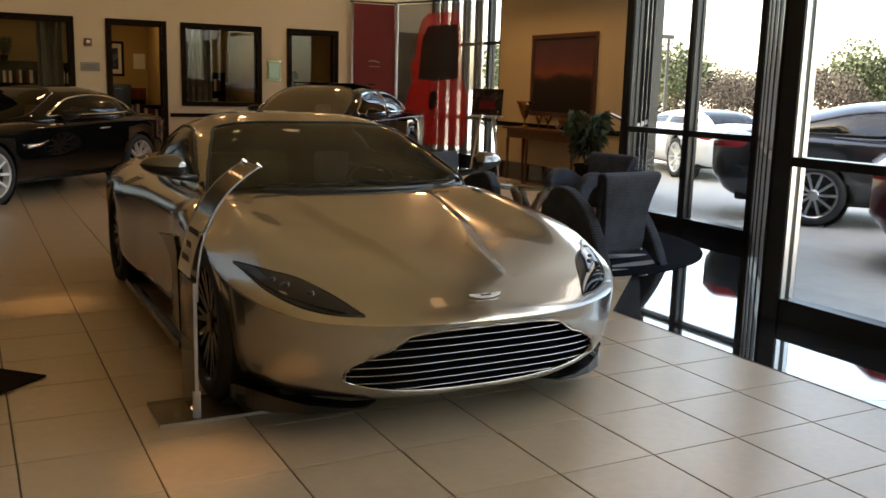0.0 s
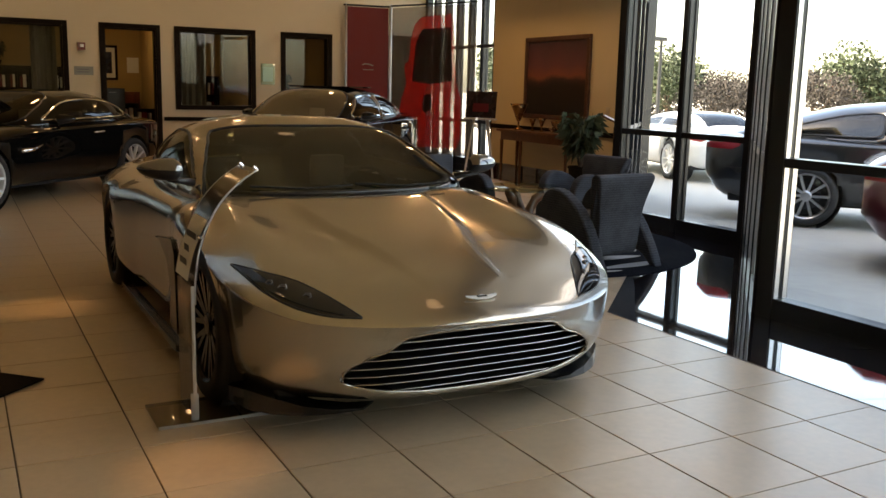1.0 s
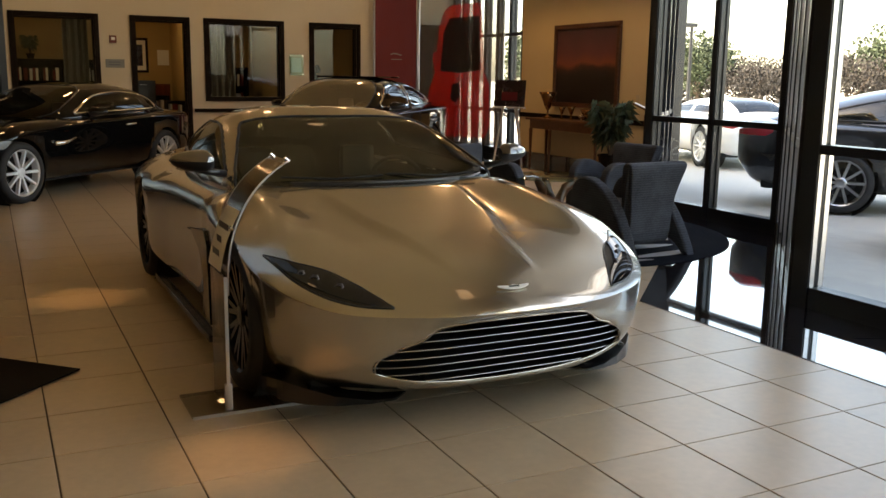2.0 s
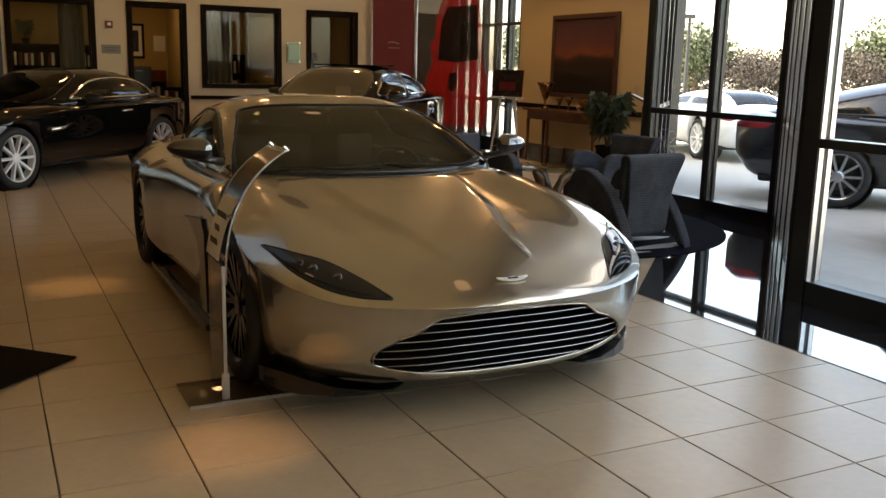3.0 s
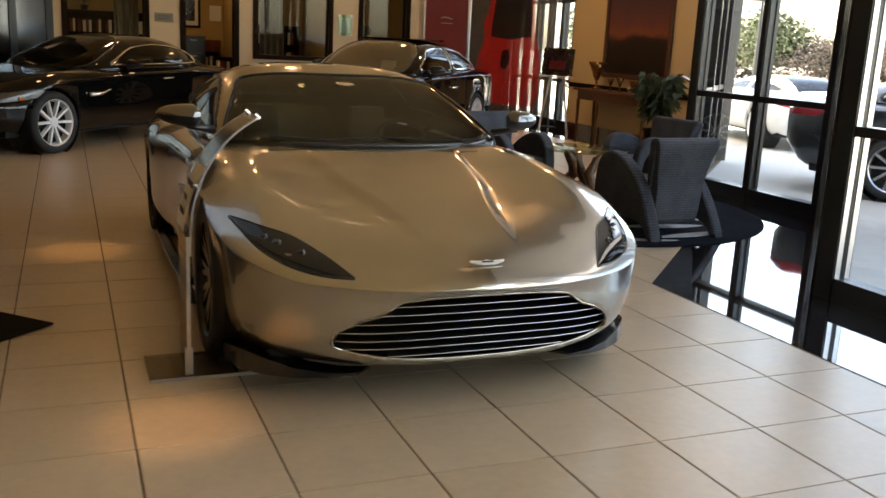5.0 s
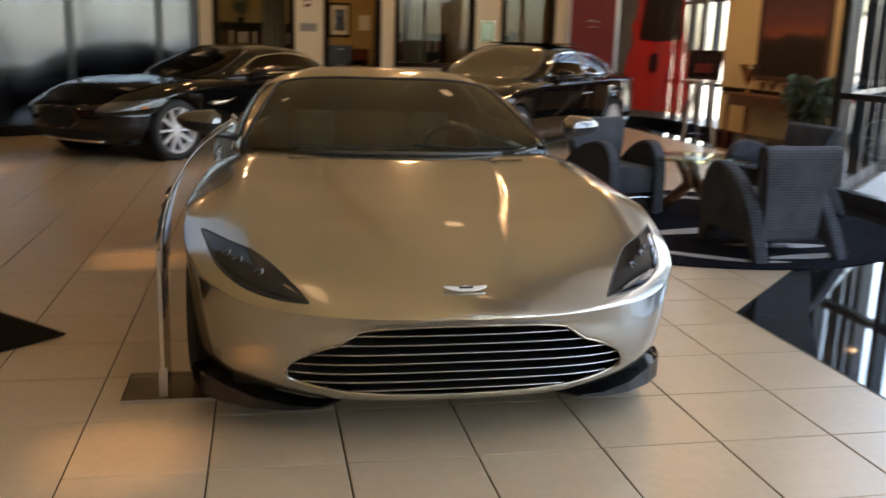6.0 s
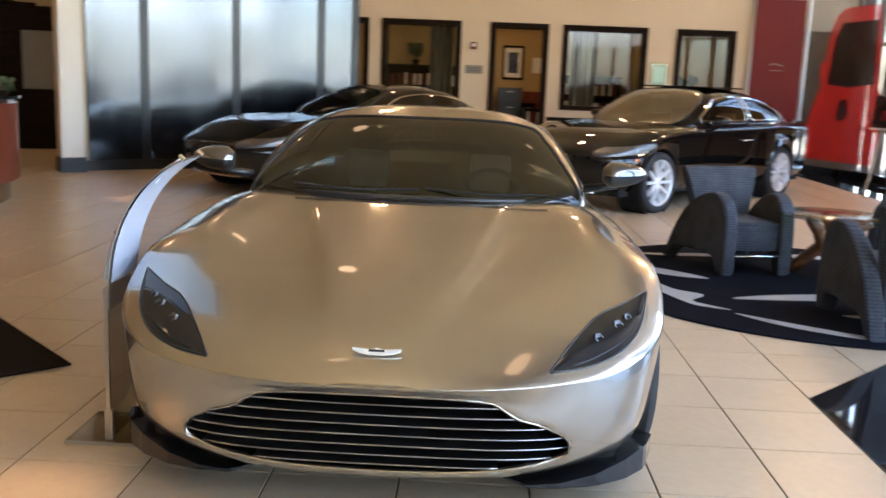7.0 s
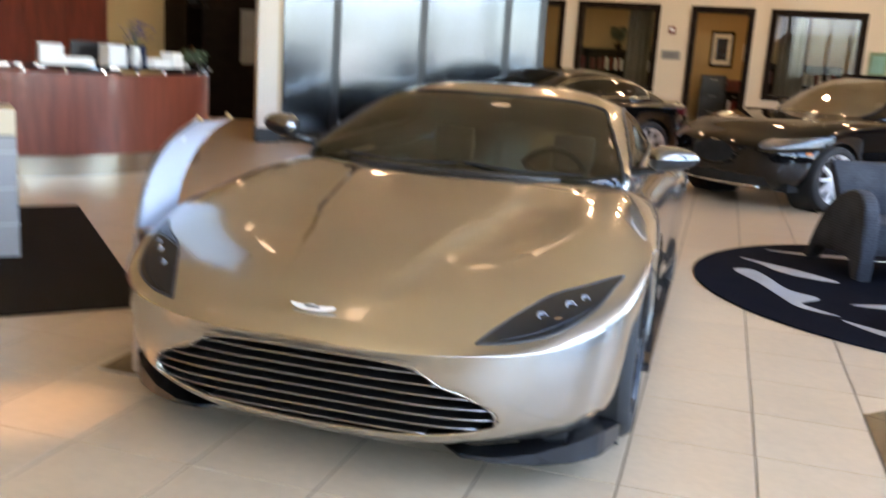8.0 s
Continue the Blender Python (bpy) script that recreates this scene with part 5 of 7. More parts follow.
def dark_car_details(t, P, fender_vent):
    hw = (P["track"] + 0.04) / 2
    for s in (1, -1):
        part("amber_marker", box((s * (hw * 0.90) - 0.04, 0.44, 0.60), (s * (hw * 0.90) + 0.03, 0.52, 0.635), 0.008), M["amber"], t, "amber side marker")
        for y in (2.75,) if fender_vent else (2.75, 3.75):
            part("door_handle", tube([(s * (hw - 0.02), y, 0.80), (s * (hw + 0.015), y + 0.04, 0.805), (s * (hw + 0.015), y + 0.17, 0.81), (s * (hw - 0.02), y + 0.21, 0.81)], 0.011, 6), M["chrome"], t, "chrome door handle", True)
        if fender_vent:
            part("fender_vent", tube([(s * (hw - 0.012), 1.42, 0.64), (s * (hw - 0.012), 1.62, 0.645), (s * (hw - 0.012), 1.78, 0.69)], [0.028, 0.022, 0.012], 6), M["chrome"], t, "chrome fender vent", True)
        part("lamp_strip", tube([(s * 0.48, 0.13, 0.625 if fender_vent else 0.70), (s * 0.62, 0.20, 0.64 if fender_vent else 0.715), (s * 0.74, 0.32, 0.66 if fender_vent else 0.735)], 0.013, 6), M["chrome"], t, "bright headlight reflector", True)
    nz = 0.58 if fender_vent else 0.66
    ring = [(0.275 * math.cos(a), 0.03 + 0.10 * abs(math.cos(a)) ** 2 - 0.01 * math.sin(a), nz - 0.10 + 0.118 * math.sin(a)) for a in np.linspace(0, 2 * math.pi, 41)[:-1]]
    part("grille_ring", tube(ring, 0.011, 6, True), M["chrome"], t, "chrome grille ring", True)
    part("intake_trim", tube([(x, 0.055 + 0.35 * x * x, 0.235) for x in np.linspace(-0.55, 0.55, 15)], 0.011, 6), M["chrome"], t, "chrome lower intake bar", True)


def find(name):
    return bpy.data.objects[name]


dark_car_details(find("black_coupe"), P_XK, True)
dark_car_details(find("black_saloon"), P_XJ, False)
part("sunroof", box((-0.48, 2.55, 1.437), (0.48, 3.5, 1.458), 0.02), M["darktint"], find("black_saloon"), "dark glass sunroof")


# ---- outdoors ----
LOW = -1.2            # the car park lies lower than the showroom


def ground_sheet():
    """One sheet that falls gently from the forecourt to the car park and runs on to the horizon."""
    rings = [(0.5, -0.02), (17, -0.02), (21, -0.10), (26, -0.40), (33, -0.85), (40, -1.12), (48, LOW), (150, LOW), (1200, LOW)]
    n = 48
    vs = [(r * math.cos(2 * math.pi * k / n), r * math.sin(2 * math.pi * k / n), z) for r, z in rings for k in range(n)]
    fs = [(i * n + k, i * n + (k + 1) % n, (i + 1) * n + (k + 1) % n, (i + 1) * n + k) for i in range(len(rings) - 1) for k in range(n)]
    return mesh(vs, fs + [list(range(n))])


structure("ground", ground_sheet(), M["concrete"], "pale concrete forecourt and car park")

P_SUV = road_car(4.95, 1.43, 1.92, 2.85, 0.92, 0.98, 1.60, 2.35, 1.04, M["greypaint"], M["darktint"], M["darktint"], M["plastic"], [(1.8, 2.95), (3.02, 4.0)], M["alu"], M["leather"], wheel_r=0.345, cab_end=4.75, sill=0.2)
P_SUV["roof"] = curve((1.38, 0.97), (1.60, 1.08), (2.1, 1.315), (2.35, 1.39), (2.8, 1.43), (3.3, 1.395), (4.0, 1.24), (4.75, 1.02))
make_car("grey_hatchback", parked(7.26, 3.47, (0.62, -0.78), P_SUV), P_SUV, "dark grey hatchback parked on the forecourt", False)
P_WHITE = road_car(4.5, 1.17, 1.86, 2.7, 0.92, 0.86, 1.6, 2.3, 0.86, M["whitepaint"], M["darktint"], M["darktint"], M["chrome"], [(1.8, 2.9), (2.98, 3.9)], M["rim"], M["leather"])
make_car("white_sports_car", parked(9.48, 10.17, (0.31, 0.95), P_WHITE), P_WHITE, "low white sports car parked on the forecourt", False)
P_RED = road_car(4.5, 1.40, 1.84, 2.65, 0.90, 0.92, 1.55, 2.25, 0.98, M["redpaint"], M["darktint"], M["darktint"], M["chrome"], [(1.75, 2.8), (2.9, 3.7)], M["rim"], M["leather"])
make_car("red_saloon", parked(5.76, 0.53, (0.62, -0.78), P_RED), P_RED, "dark red saloon parked close to the glazing", False)
P_TRUCK = road_car(5.4, 1.85, 2.0, 3.4, 1.0, 1.25, 1.75, 2.4, 1.25, M["bluepaint"], M["darktint"], M["darktint"], M["chrome"], [(1.95, 2.9), (3.0, 3.9)], M["rim"], M["leather"], wheel_r=0.39, nose_z=0.85, sill=0.32, cab_end=4.3)
make_car("blue_pickup", Matrix.Translation((0, 0, LOW)) @ parked(31.6, 28.4, (0.9, -0.45), P_TRUCK), P_TRUCK, "blue pickup truck in the car park", False)


def tree(x, y, h, crown_w, material, label, seed, name="tree"):
    rnd = random.Random(seed)
    t = thing(name, pose(x, y, LOW), label, "tree")
    bm = tube([(0, 0, -0.05), (0.05, 0, h * 0.25), (0.0, 0.06, h * 0.55)], [h * 0.03, h * 0.022, h * 0.012], 7)
    ends = []
    for k in range(7):
        a = 2 * math.pi * k / 7 + rnd.random()
        e = Vector((math.cos(a) * crown_w * 0.34, math.sin(a) * crown_w * 0.34, h * (0.5 + 0.3 * rnd.random())))
        add_tube(bm, [(0, 0, h * (0.2 + 0.05 * k)), e * 0.5 + Vector((0, 0, h * 0.14)), e], [h * 0.014, h * 0.009, h * 0.004], 5)
        ends.append(e)
    part("trunk", bm, M["bark"], t, "brown trunk with limbs", True)
    vs, fs = [], []
    for k in range(4200):
        e = rnd.choice(ends)
        u = Vector((rnd.gauss(0, 1), rnd.gauss(0, 1), rnd.gauss(0, 1))).normalized() * rnd.random() ** 0.4
        c = Vector((e.x * 0.75 + u.x * crown_w * 0.30, e.y * 0.75 + u.y * crown_w * 0.30, e.z + u.z * h * 0.24))
        s = h * (0.013 + 0.015 * rnd.random())
        n = Vector((rnd.gauss(0, 1), rnd.gauss(0, 1), rnd.gauss(0, 1))).normalized()
        a = n.orthogonal().normalized()
        b = n.cross(a)
        i = len(vs)
        vs += [c + a * s, c + b * s * 0.6, c - a * s, c - b * s * 0.6 + n * s * 0.4]
        fs += [(i, i + 1, i + 2), (i, i + 2, i + 3)]
    part("crown", mesh(vs, fs), material, t, "uneven leafy crown")
    return t


rt = random.Random(5)
for k in range(15):
    a = radians(30 + 2.0 * k + rt.uniform(-0.4, 0.4))
    d = 62 + rt.uniform(-6, 8)
    green = k in (4, 9, 14)
    tree(-2.8 + d * math.cos(a), -3.1 + d * math.sin(a), 4.9 + rt.uniform(-0.6, 0.6) + (1.4 if green else 0), 5.2, M["greenleaf"] if green else M["brownleaf"],
         "fresh green tree at the edge of the car park" if green else "rusty brown tree at the edge of the car park", k)


def hedge_bank(name, label):
    """A continuous low bank of shrubs under the trees, too many leaves to count."""
    rnd = random.Random(9)
    vs, fs = [], []
    for k in range(9000):
        a = radians(26 + 34 * rnd.random())
        d = 66 + rnd.gauss(0, 2.0)
        z = LOW + 3.4 * rnd.random() ** 1.2 * (0.75 + 0.35 * math.sin(a * 60))
        c = Vector((-2.8 + d * math.cos(a), -3.1 + d * math.sin(a), z))
        n = Vector((rnd.gauss(0, 1), rnd.gauss(0, 1), rnd.gauss(0, 1))).normalized()
        p = n.orthogonal().normalized()
        q = n.cross(p)
        s = 0.10 + 0.14 * rnd.random()
        i = len(vs)
        vs += [c + p * s, c + q * s * 0.7, c - p * s, c - q * s * 0.7]
        fs.append((i, i + 1, i + 2, i + 3))
    return tagged(part(name, mesh(vs, fs), M["brownleaf"]), label, "hedge", "", "stuff")


hedge_bank("hedge", "rusty brown hedge along the car park edge")


def lamp_post(x, y, h):
    t = thing("street_lamp", pose(x, y, -0.85), "dark car park lamp post with a box head", "street lamp")
    part("pole", tube([(0, 0, -0.02), (0, 0, h)], [0.09, 0.06], 10), M["mull"], t)
    part("lamp_head", box((-0.45, -0.17, h), (0.15, 0.17, h + 0.16), 0.03), M["mull"], t)


lamp_post(22.0, 25.3, 4.4)
flag = thing("flagpole", pose(33, 27.6, LOW), "slim white pole in the car park", "pole")
part("shaft", tube([(0, 0, -0.02), (0, 0, 4.4)], [0.11, 0.09], 10), M["whitepaint"], flag)

# ---- rooms behind the partition ----
structure("office_wall", box((WEST, 17.4, 0), (6.1, 17.6, 2.8)), M["yellow"], "ochre back wall of the offices")
structure("office_ceiling", box((WEST, WALL_N + 0.162, 2.8), (5.9, 17.6, 2.9)), M["ceil"], "office ceiling")
for x in (-4.4, -0.72, 0.78, 2.55, 5.7):
    structure("office_divider", box((x - 0.05, WALL_N + 0.2, 0), (x + 0.05, 17.398, 2.798)), M["yellow"], "ochre dividing wall between offices")


def cabinet(name, x, y, w, d, h, drawers, material, label, m=None):
    t = thing(name, m or pose(x, y, 0), label, "cabinet")
    part("carcass", box((-w / 2, 0, 0), (w / 2, d, h), 0.006), material, t)
    for k in range(drawers):
        z0, z1 = 0.05 + (h - 0.07) * k / drawers, 0.05 + (h - 0.07) * (k + 1) / drawers - 0.012
        dr = part("drawer", box((-w / 2 + 0.015, -0.018, z0), (w / 2 - 0.015, -0.002, z1), 0.004), material, t)
        part("handle", tube([(-0.06, -0.018, z1 - 0.05), (-0.06, -0.04, z1 - 0.05), (0.06, -0.04, z1 - 0.05), (0.06, -0.018, z1 - 0.05)], 0.006, 6), M["alu"], dr, "metal handle")
    return t


def bookcase(name, x, y, w, h, rows, label, books=True, d=0.32, material=None):
    rnd = random.Random(int(x * 10 + 99))
    mt = material or M["darkwood"]
    t = thing(name, pose(x, y, 0), label, "bookcase")
    for sx in (-w / 2, w / 2 - 0.03):
        part("side_panel", box((sx, 0, 0), (sx + 0.03, d, h), 0.003), mt, t)
    part("back_panel", box((-w / 2 + 0.03, d - 0.015, 0.0), (w / 2 - 0.03, d - 0.002, h)), mt, t)
    for k in range(rows + 1):
        z = (h - 0.03) * k / rows
        part("shelf", box((-w / 2 + 0.03, 0.002, z), (w / 2 - 0.03, d - 0.016, z + 0.028)), mt, t)
    if books:
        for k in range(rows):
            z, xx = (h - 0.03) * k / rows + 0.029, -w / 2 + 0.06
            while xx < w / 2 - 0.12:
                bw, bh = rnd.uniform(0.03, 0.06), min(0.26, (h / rows) * 0.8) * rnd.uniform(0.8, 1)
                bk = part("book", box((xx, 0.05, z), (xx + bw, 0.26, z + bh), 0.003), rnd.choice([M["paper"], M["paper"], M["darkwood"], M["redcloth"]]))
                bk.matrix_basis = pose(x, y, 0)
                tagged(bk, "upright office book or binder on a shelf", "book", "books on the office shelf")
                xx += bw + rnd.choice([0.004, 0.004, 0.05])
    return t


def desk_table(name, x, y, w, d, h, label):
    t = thing(name, pose(x, y, 0), label, "desk")
    part("desktop", box((-w / 2, -d / 2, h - 0.04), (w / 2, d / 2, h), 0.008), M["darkwood"], t)
    part("modesty_panel", box((-w / 2 + 0.05, -d / 2 + 0.04, 0.05), (w / 2 - 0.05, -d / 2 + 0.07, h - 0.042)), M["darkwood"], t)
    for sx in (-w / 2 + 0.03, w / 2 - 0.43):
        part("pedestal", box((sx, -d / 2 + 0.075, 0), (sx + 0.4, d / 2 - 0.03, h - 0.042), 0.004), M["darkwood"], t)
    return t


desk_table("office_desk", -1.9, 15.6, 1.5, 0.8, 0.78, "dark wooden desk in the office")
bookcase("low_bookcase", 0.22, 16.45, 0.55, 1.02, 3, "low dark bookcase with white binders in the office doorway")
bookcase("office_bookcase", 1.55, 17.0, 1.5, 1.62, 4, "dark wooden bookcase against the office wall")
desk_table("office_desk", 1.6, 15.5, 1.5, 0.8, 0.78, "dark wooden desk in the office beside the curtain")
bookcase("credenza_hutch", -1.7, 17.0, 2.3, 1.72, 4, "dark wooden hutch with a few binders against the office wall")
cabinet("filing_cabinet", -0.05, 16.2, 0.48, 0.6, 1.32, 4, M["plastic"], "black metal filing cabinet in the office doorway")
bookcase("low_bookcase", 0.40, 15.0, 0.42, 0.95, 3, "low dark bookcase with white binders", d=0.3)
cabinet("office_sideboard", 3.3, 16.6, 1.6, 0.5, 1.1, 3, M["darkwood"], "dark wooden sideboard under the office window")
cabinet("office_sideboard", 0.15, 16.9, 0.9, 0.45, 1.25, 3, M["redwood"], "red brown wooden sideboard against the office wall")


def wall_picture(name, x, y, z, w, h, label, mat_m, facing="y"):
    t = thing(name, pose(x, y, z), label, "picture")
    for lo, hi in (((-w / 2, -0.03, 0), (w / 2, -0.002, 0.05)), ((-w / 2, -0.03, h - 0.05), (w / 2, -0.002, h)), ((-w / 2, -0.03, 0.05), (-w / 2 + 0.05, -0.002, h - 0.05)),
                   ((w / 2 - 0.05, -0.03, 0.05), (w / 2, -0.002, h - 0.05))):
        part("frame_bar", box(lo, hi, 0.004), M["darkwood"], t)
    part("picture_mount", box((-w / 2 + 0.05, -0.012, 0.05), (w / 2 - 0.05, -0.004, h - 0.05)), M["paper"], t)
    part("print", box((-w / 4, -0.016, 0.14), (w / 4, -0.0125, h - 0.14)), mat_m, t)
    return t


wall_picture("framed_picture", 0.02, 17.398, 1.48, 0.46, 0.72, "dark framed picture on the office wall", M["photo"])
sheet = thing("paper_notice", pose(0.56, 17.398, 1.64), "white paper notice on the office wall", "notice")
part("sheet", box((-0.12, -0.008, 0), (0.12, -0.002, 0.32), 0.001), M["paper"], sheet)


def curtain(x0, x1, y, z0, z1, name="curtain"):
    n = 60
    pts = []
    for z in (z0, z1):
        for k in range(n + 1):
            s = k / n
            pts.append((x0 + (x1 - x0) * s, y + 0.035 * math.sin(s * (x1 - x0) * 55) + 0.012 * math.sin(s * 31), z))
    bm = mesh(pts, [(k, k + 1, n + 2 + k, n + 1 + k) for k in range(n)])
    return tagged(part(name, bm, M["curtain"], smooth=True), "pleated beige curtain hanging in the office", "curtain")


curtain(0.98, 1.45, WALL_N + 0.42, 0.0, 2.5)
curtain(-1.62, -1.2, WALL_N + 0.42, 0.0, 2.5)


def foliage(name, x, y, z, h, w, count, leaf_l, label, pot_h=0.0, pot_r=0.12, seed=1, stems=5):
    """A pot plant with thin stems and separate drooping leaves."""
    rnd = random.Random(seed)
    t = thing(name, pose(x, y, z), label, "plant")
    if pot_h:
        part("pot", lathe([(pot_r * 0.75, 0), (pot_r, pot_h * 0.9), (pot_r * 1.08, pot_h * 0.92), (pot_r * 1.08, pot_h), (pot_r * 0.92, pot_h), (pot_r * 0.9, pot_h * 0.85)], 20), M["darkwood"], t, "dark planter")
    bm, vs, fs = bmesh.new(), [], []
    for k in range(stems):
        a = 2 * math.pi * k / stems + rnd.random()
        e = Vector((math.cos(a) * w * 0.28, math.sin(a) * w * 0.28, h * rnd.uniform(0.75, 1.0)))
        add_tube(bm, [(0, 0, pot_h * 0.8), (e.x * 0.3, e.y * 0.3, h * 0.5), e], [0.012, 0.009, 0.004], 5)
        for j in range(count // stems):
            s = rnd.uniform(0.35, 1.0)
            c = Vector((e.x * s, e.y * s, h * (0.3 + 0.7 * s) * rnd.uniform(0.85, 1.0)))
            b = rnd.uniform(0, 2 * math.pi)
            d = Vector((math.cos(b), math.sin(b), rnd.uniform(-0.5, 0.5))).normalized()
            side = d.cross(Vector((0, 0, 1))).normalized() * leaf_l * 0.13
            l = leaf_l * rnd.uniform(0.7, 1.2)
            i = len(vs)
            vs += [c, c + d * l * 0.45 + side + Vector((0, 0, 0.02)), c + d * l + Vector((0, 0, -l * 0.45)), c + d * l * 0.45 - side + Vector((0, 0, 0.02))]
            fs += [(i, i + 1, i + 2), (i, i + 2, i + 3)]
    part("stems", bm, M["bark"], t)
    part("leaves", mesh(vs, fs), M["leaf"], t, "narrow green leaves")
    return t


foliage("office_plant", 3.45, 16.5, 1.1, 0.62, 0.75, 260, 0.16, "bushy green plant on the office sideboard", 0.12, 0.1, 3)
foliage("office_plant", 2.95, 16.5, 1.1, 0.34, 0.3, 120, 0.10, "small dried plant on the office sideboard", 0.1, 0.07, 4)
foliage("office_plant", -2.05, 17.1, 1.722, 0.45, 0.4, 160, 0.12, "dark potted plant on the office hutch", 0.1, 0.08, 6)

# fittings on the partition
alarm = thing("alarm_box", pose(-0.82, WALL_N, 1.98), "small dark red alarm strobe on the cream wall", "alarm")
part("housing", box((-0.06, -0.05, 0), (0.06, -0.002, 0.13), 0.006), M["redwood"], alarm)
part("strobe", box((-0.03, -0.062, 0.05), (0.03, -0.0505, 0.10), 0.004), M["paper"], alarm)
plate = thing("name_plate", pose(-0.80, WALL_N, 1.55), "brushed grey plate with faint lettering", "sign")
part("plate", box((-0.16, -0.012, 0), (0.16, -0.002, 0.15), 0.003), M["notice"], plate)
for k in range(2):
    part("text_bar", box((-0.11, -0.0145, 0.045 + 0.045 * k), (0.09, -0.0125, 0.06 + 0.045 * k)), M["ink"], plate)
award = thing("glass_plaque", pose(2.53, WALL_N, 1.46), "greenish glass plaque on four metal standoffs", "plaque")
part("glass_sheet", box((-0.14, -0.03, 0), (0.14, -0.022, 0.40), 0.002), M["tableglass"], award)
part("print_sheet", box((-0.10, -0.0215, 0.06), (0.10, -0.020, 0.34)), M["stone"], award)
for sx in (-0.12, 0.12):
    for sz in (0.025, 0.375):
        part("standoff", lathe([(0.012, 0), (0.012, 0.035), (0.008, 0.037)], 12, Matrix.Translation((sx, -0.002, sz)) @ pose(0, 0, 0, 90)), M["chrome"], award)

# ---- banner display in the far corner ----
ban = thing("banner_stand", pose(4.515, 13.98, 0, 0, 0, -8), "tall dark red cloth banner on bright poles", "banner")
part("cloth", box((-0.42, -0.006, 0.15), (0.42, 0.006, 3.02)), M["redcloth"], ban)
for sx in (-0.45, 0.45):
    part("pole", tube([(sx, 0, 0.0), (sx, 0, 3.09)], 0.020, 10), M["alu"], ban, "bright metal pole", True)
    part("foot", lathe([(0.16, 0), (0.16, 0.012), (0.03, 0.02)], 20, Matrix.Translation((sx, 0, 0))), M["mull"], ban)
part("top_rail", tube([(-0.5, 0, 3.05), (0.5, 0, 3.05)], 0.018, 8), M["mull"], ban)
part("emblem", prism([(-0.13, 0.0), (-0.06, 0.035), (0.02, 0.03), (0.13, -0.005), (0.10, -0.02), (0.03, 0.0), (-0.05, 0.01), (-0.09, -0.005)], 0, 0.004), M["notice"], ban, m=Matrix.Translation((-0.0, -0.008, 1.90)) @ pose(0, 0, 0, 90))
part("text_bar", box((-0.10, -0.0105, 1.80), (0.12, -0.0085, 1.815)), M["notice"], ban)

sheer = thing("sheer_banner", pose(5.00, 13.88, 0, 0, 0, math.degrees(math.atan2(5.80 - 5.00, 13.88 - 11.95))), "sheer grey hanging banner printed with a red car", "banner")
SHEER_L = 2.09
part("top_rail", tube([(0, 0.05, 3.07), (0, -SHEER_L - 0.05, 3.07)], 0.018, 8), M["mull"], sheer)
for yy in (0.03, -SHEER_L - 0.03):
    part("pole", tube([(0, yy, 0), (0, yy, 3.1)], 0.018, 8), M["alu"], sheer)
    part("foot", lathe([(0.15, 0), (0.15, 0.012), (0.03, 0.02)], 20, Matrix.Translation((0, yy, 0))), M["mull"], sheer)
part("sheer_cloth", box((-0.002, -SHEER_L, 0.2), (0.002, 0.0, 3.03)), M["greyfilm"], sheer)


def yz_prism(pts, x0, x1):
    n = len(pts)
    return mesh([(x, y, z) for x in (x0, x1) for y, z in pts], [list(range(n))[::-1], list(range(n, 2 * n))] + [(i, (i + 1) % n, n + (i + 1) % n, n + i) for i in range(n)])


def banner_print(name, pts, x, material, label=""):
    """A printed shape on the sheer cloth: (share of the width, height) corners."""
    part(name, yz_prism([(-SHEER_L * u, z) for u, z in pts], x - 0.003, x), material, sheer, label)


banner_print("printed_car", [(0.10, 0.32), (0.08, 0.75), (0.13, 1.25), (0.20, 1.55), (0.165, 1.86), (0.19, 1.98), (0.22, 1.95), (0.25, 2.45), (0.30, 2.72), (0.38, 2.84), (0.74, 2.86),
                             (0.76, 2.62), (0.80, 1.60), (0.86, 1.30), (0.87, 0.55), (0.82, 0.32)], -0.005, M["redfilm"], "printed red car body")
banner_print("printed_screen", [(0.27, 1.60), (0.31, 2.35), (0.38, 2.60), (0.73, 2.62), (0.76, 1.62), (0.50, 1.55)], -0.011, M["blackfilm"], "printed dark windscreen")
banner_print("printed_vent", [(0.40, 1.05), (0.42, 1.34), (0.50, 1.36), (0.52, 1.12), (0.46, 0.98)], -0.011, M["blackfilm"])

# ---- steel clad wall and column ----
STEEL = [(-6.0, 9.62), (-5.35, 10.15), (-4.25, 10.85), (-3.13, 11.55), (-2.65, 11.86)]


def steel_wall():
    t = thing("steel_partition", pose(0, 0, 0), "curved partition clad in brushed steel panels", "wall", "", "structure")
    for a, b in zip(STEEL, STEEL[1:]):
        d = Vector((b[0] - a[0], b[1] - a[1]))
        m = pose(a[0], a[1], 0, 0, 0, math.degrees(math.atan2(d.y, d.x)))
        part("steel_panel", box((0.06, 0, 0.14), (d.length - 0.05, 0.03, 3.6), 0.004), M["steel"], t, m=m)
        part("cover_strip", box((d.length - 0.05, -0.02, 0.0), (d.length + 0.06, 0.05, 3.6), 0.006), M["mull"], t, m=m)
        part("plinth", box((0.0, -0.012, 0.0), (d.length - 0.051, 0.05, 0.139), 0.004), M["mull"], t, m=m)
        part("core", box((0.0, 0.052, 0.0), (d.length, 0.3, 3.6)), M["cream"], t, m=m)
    return t


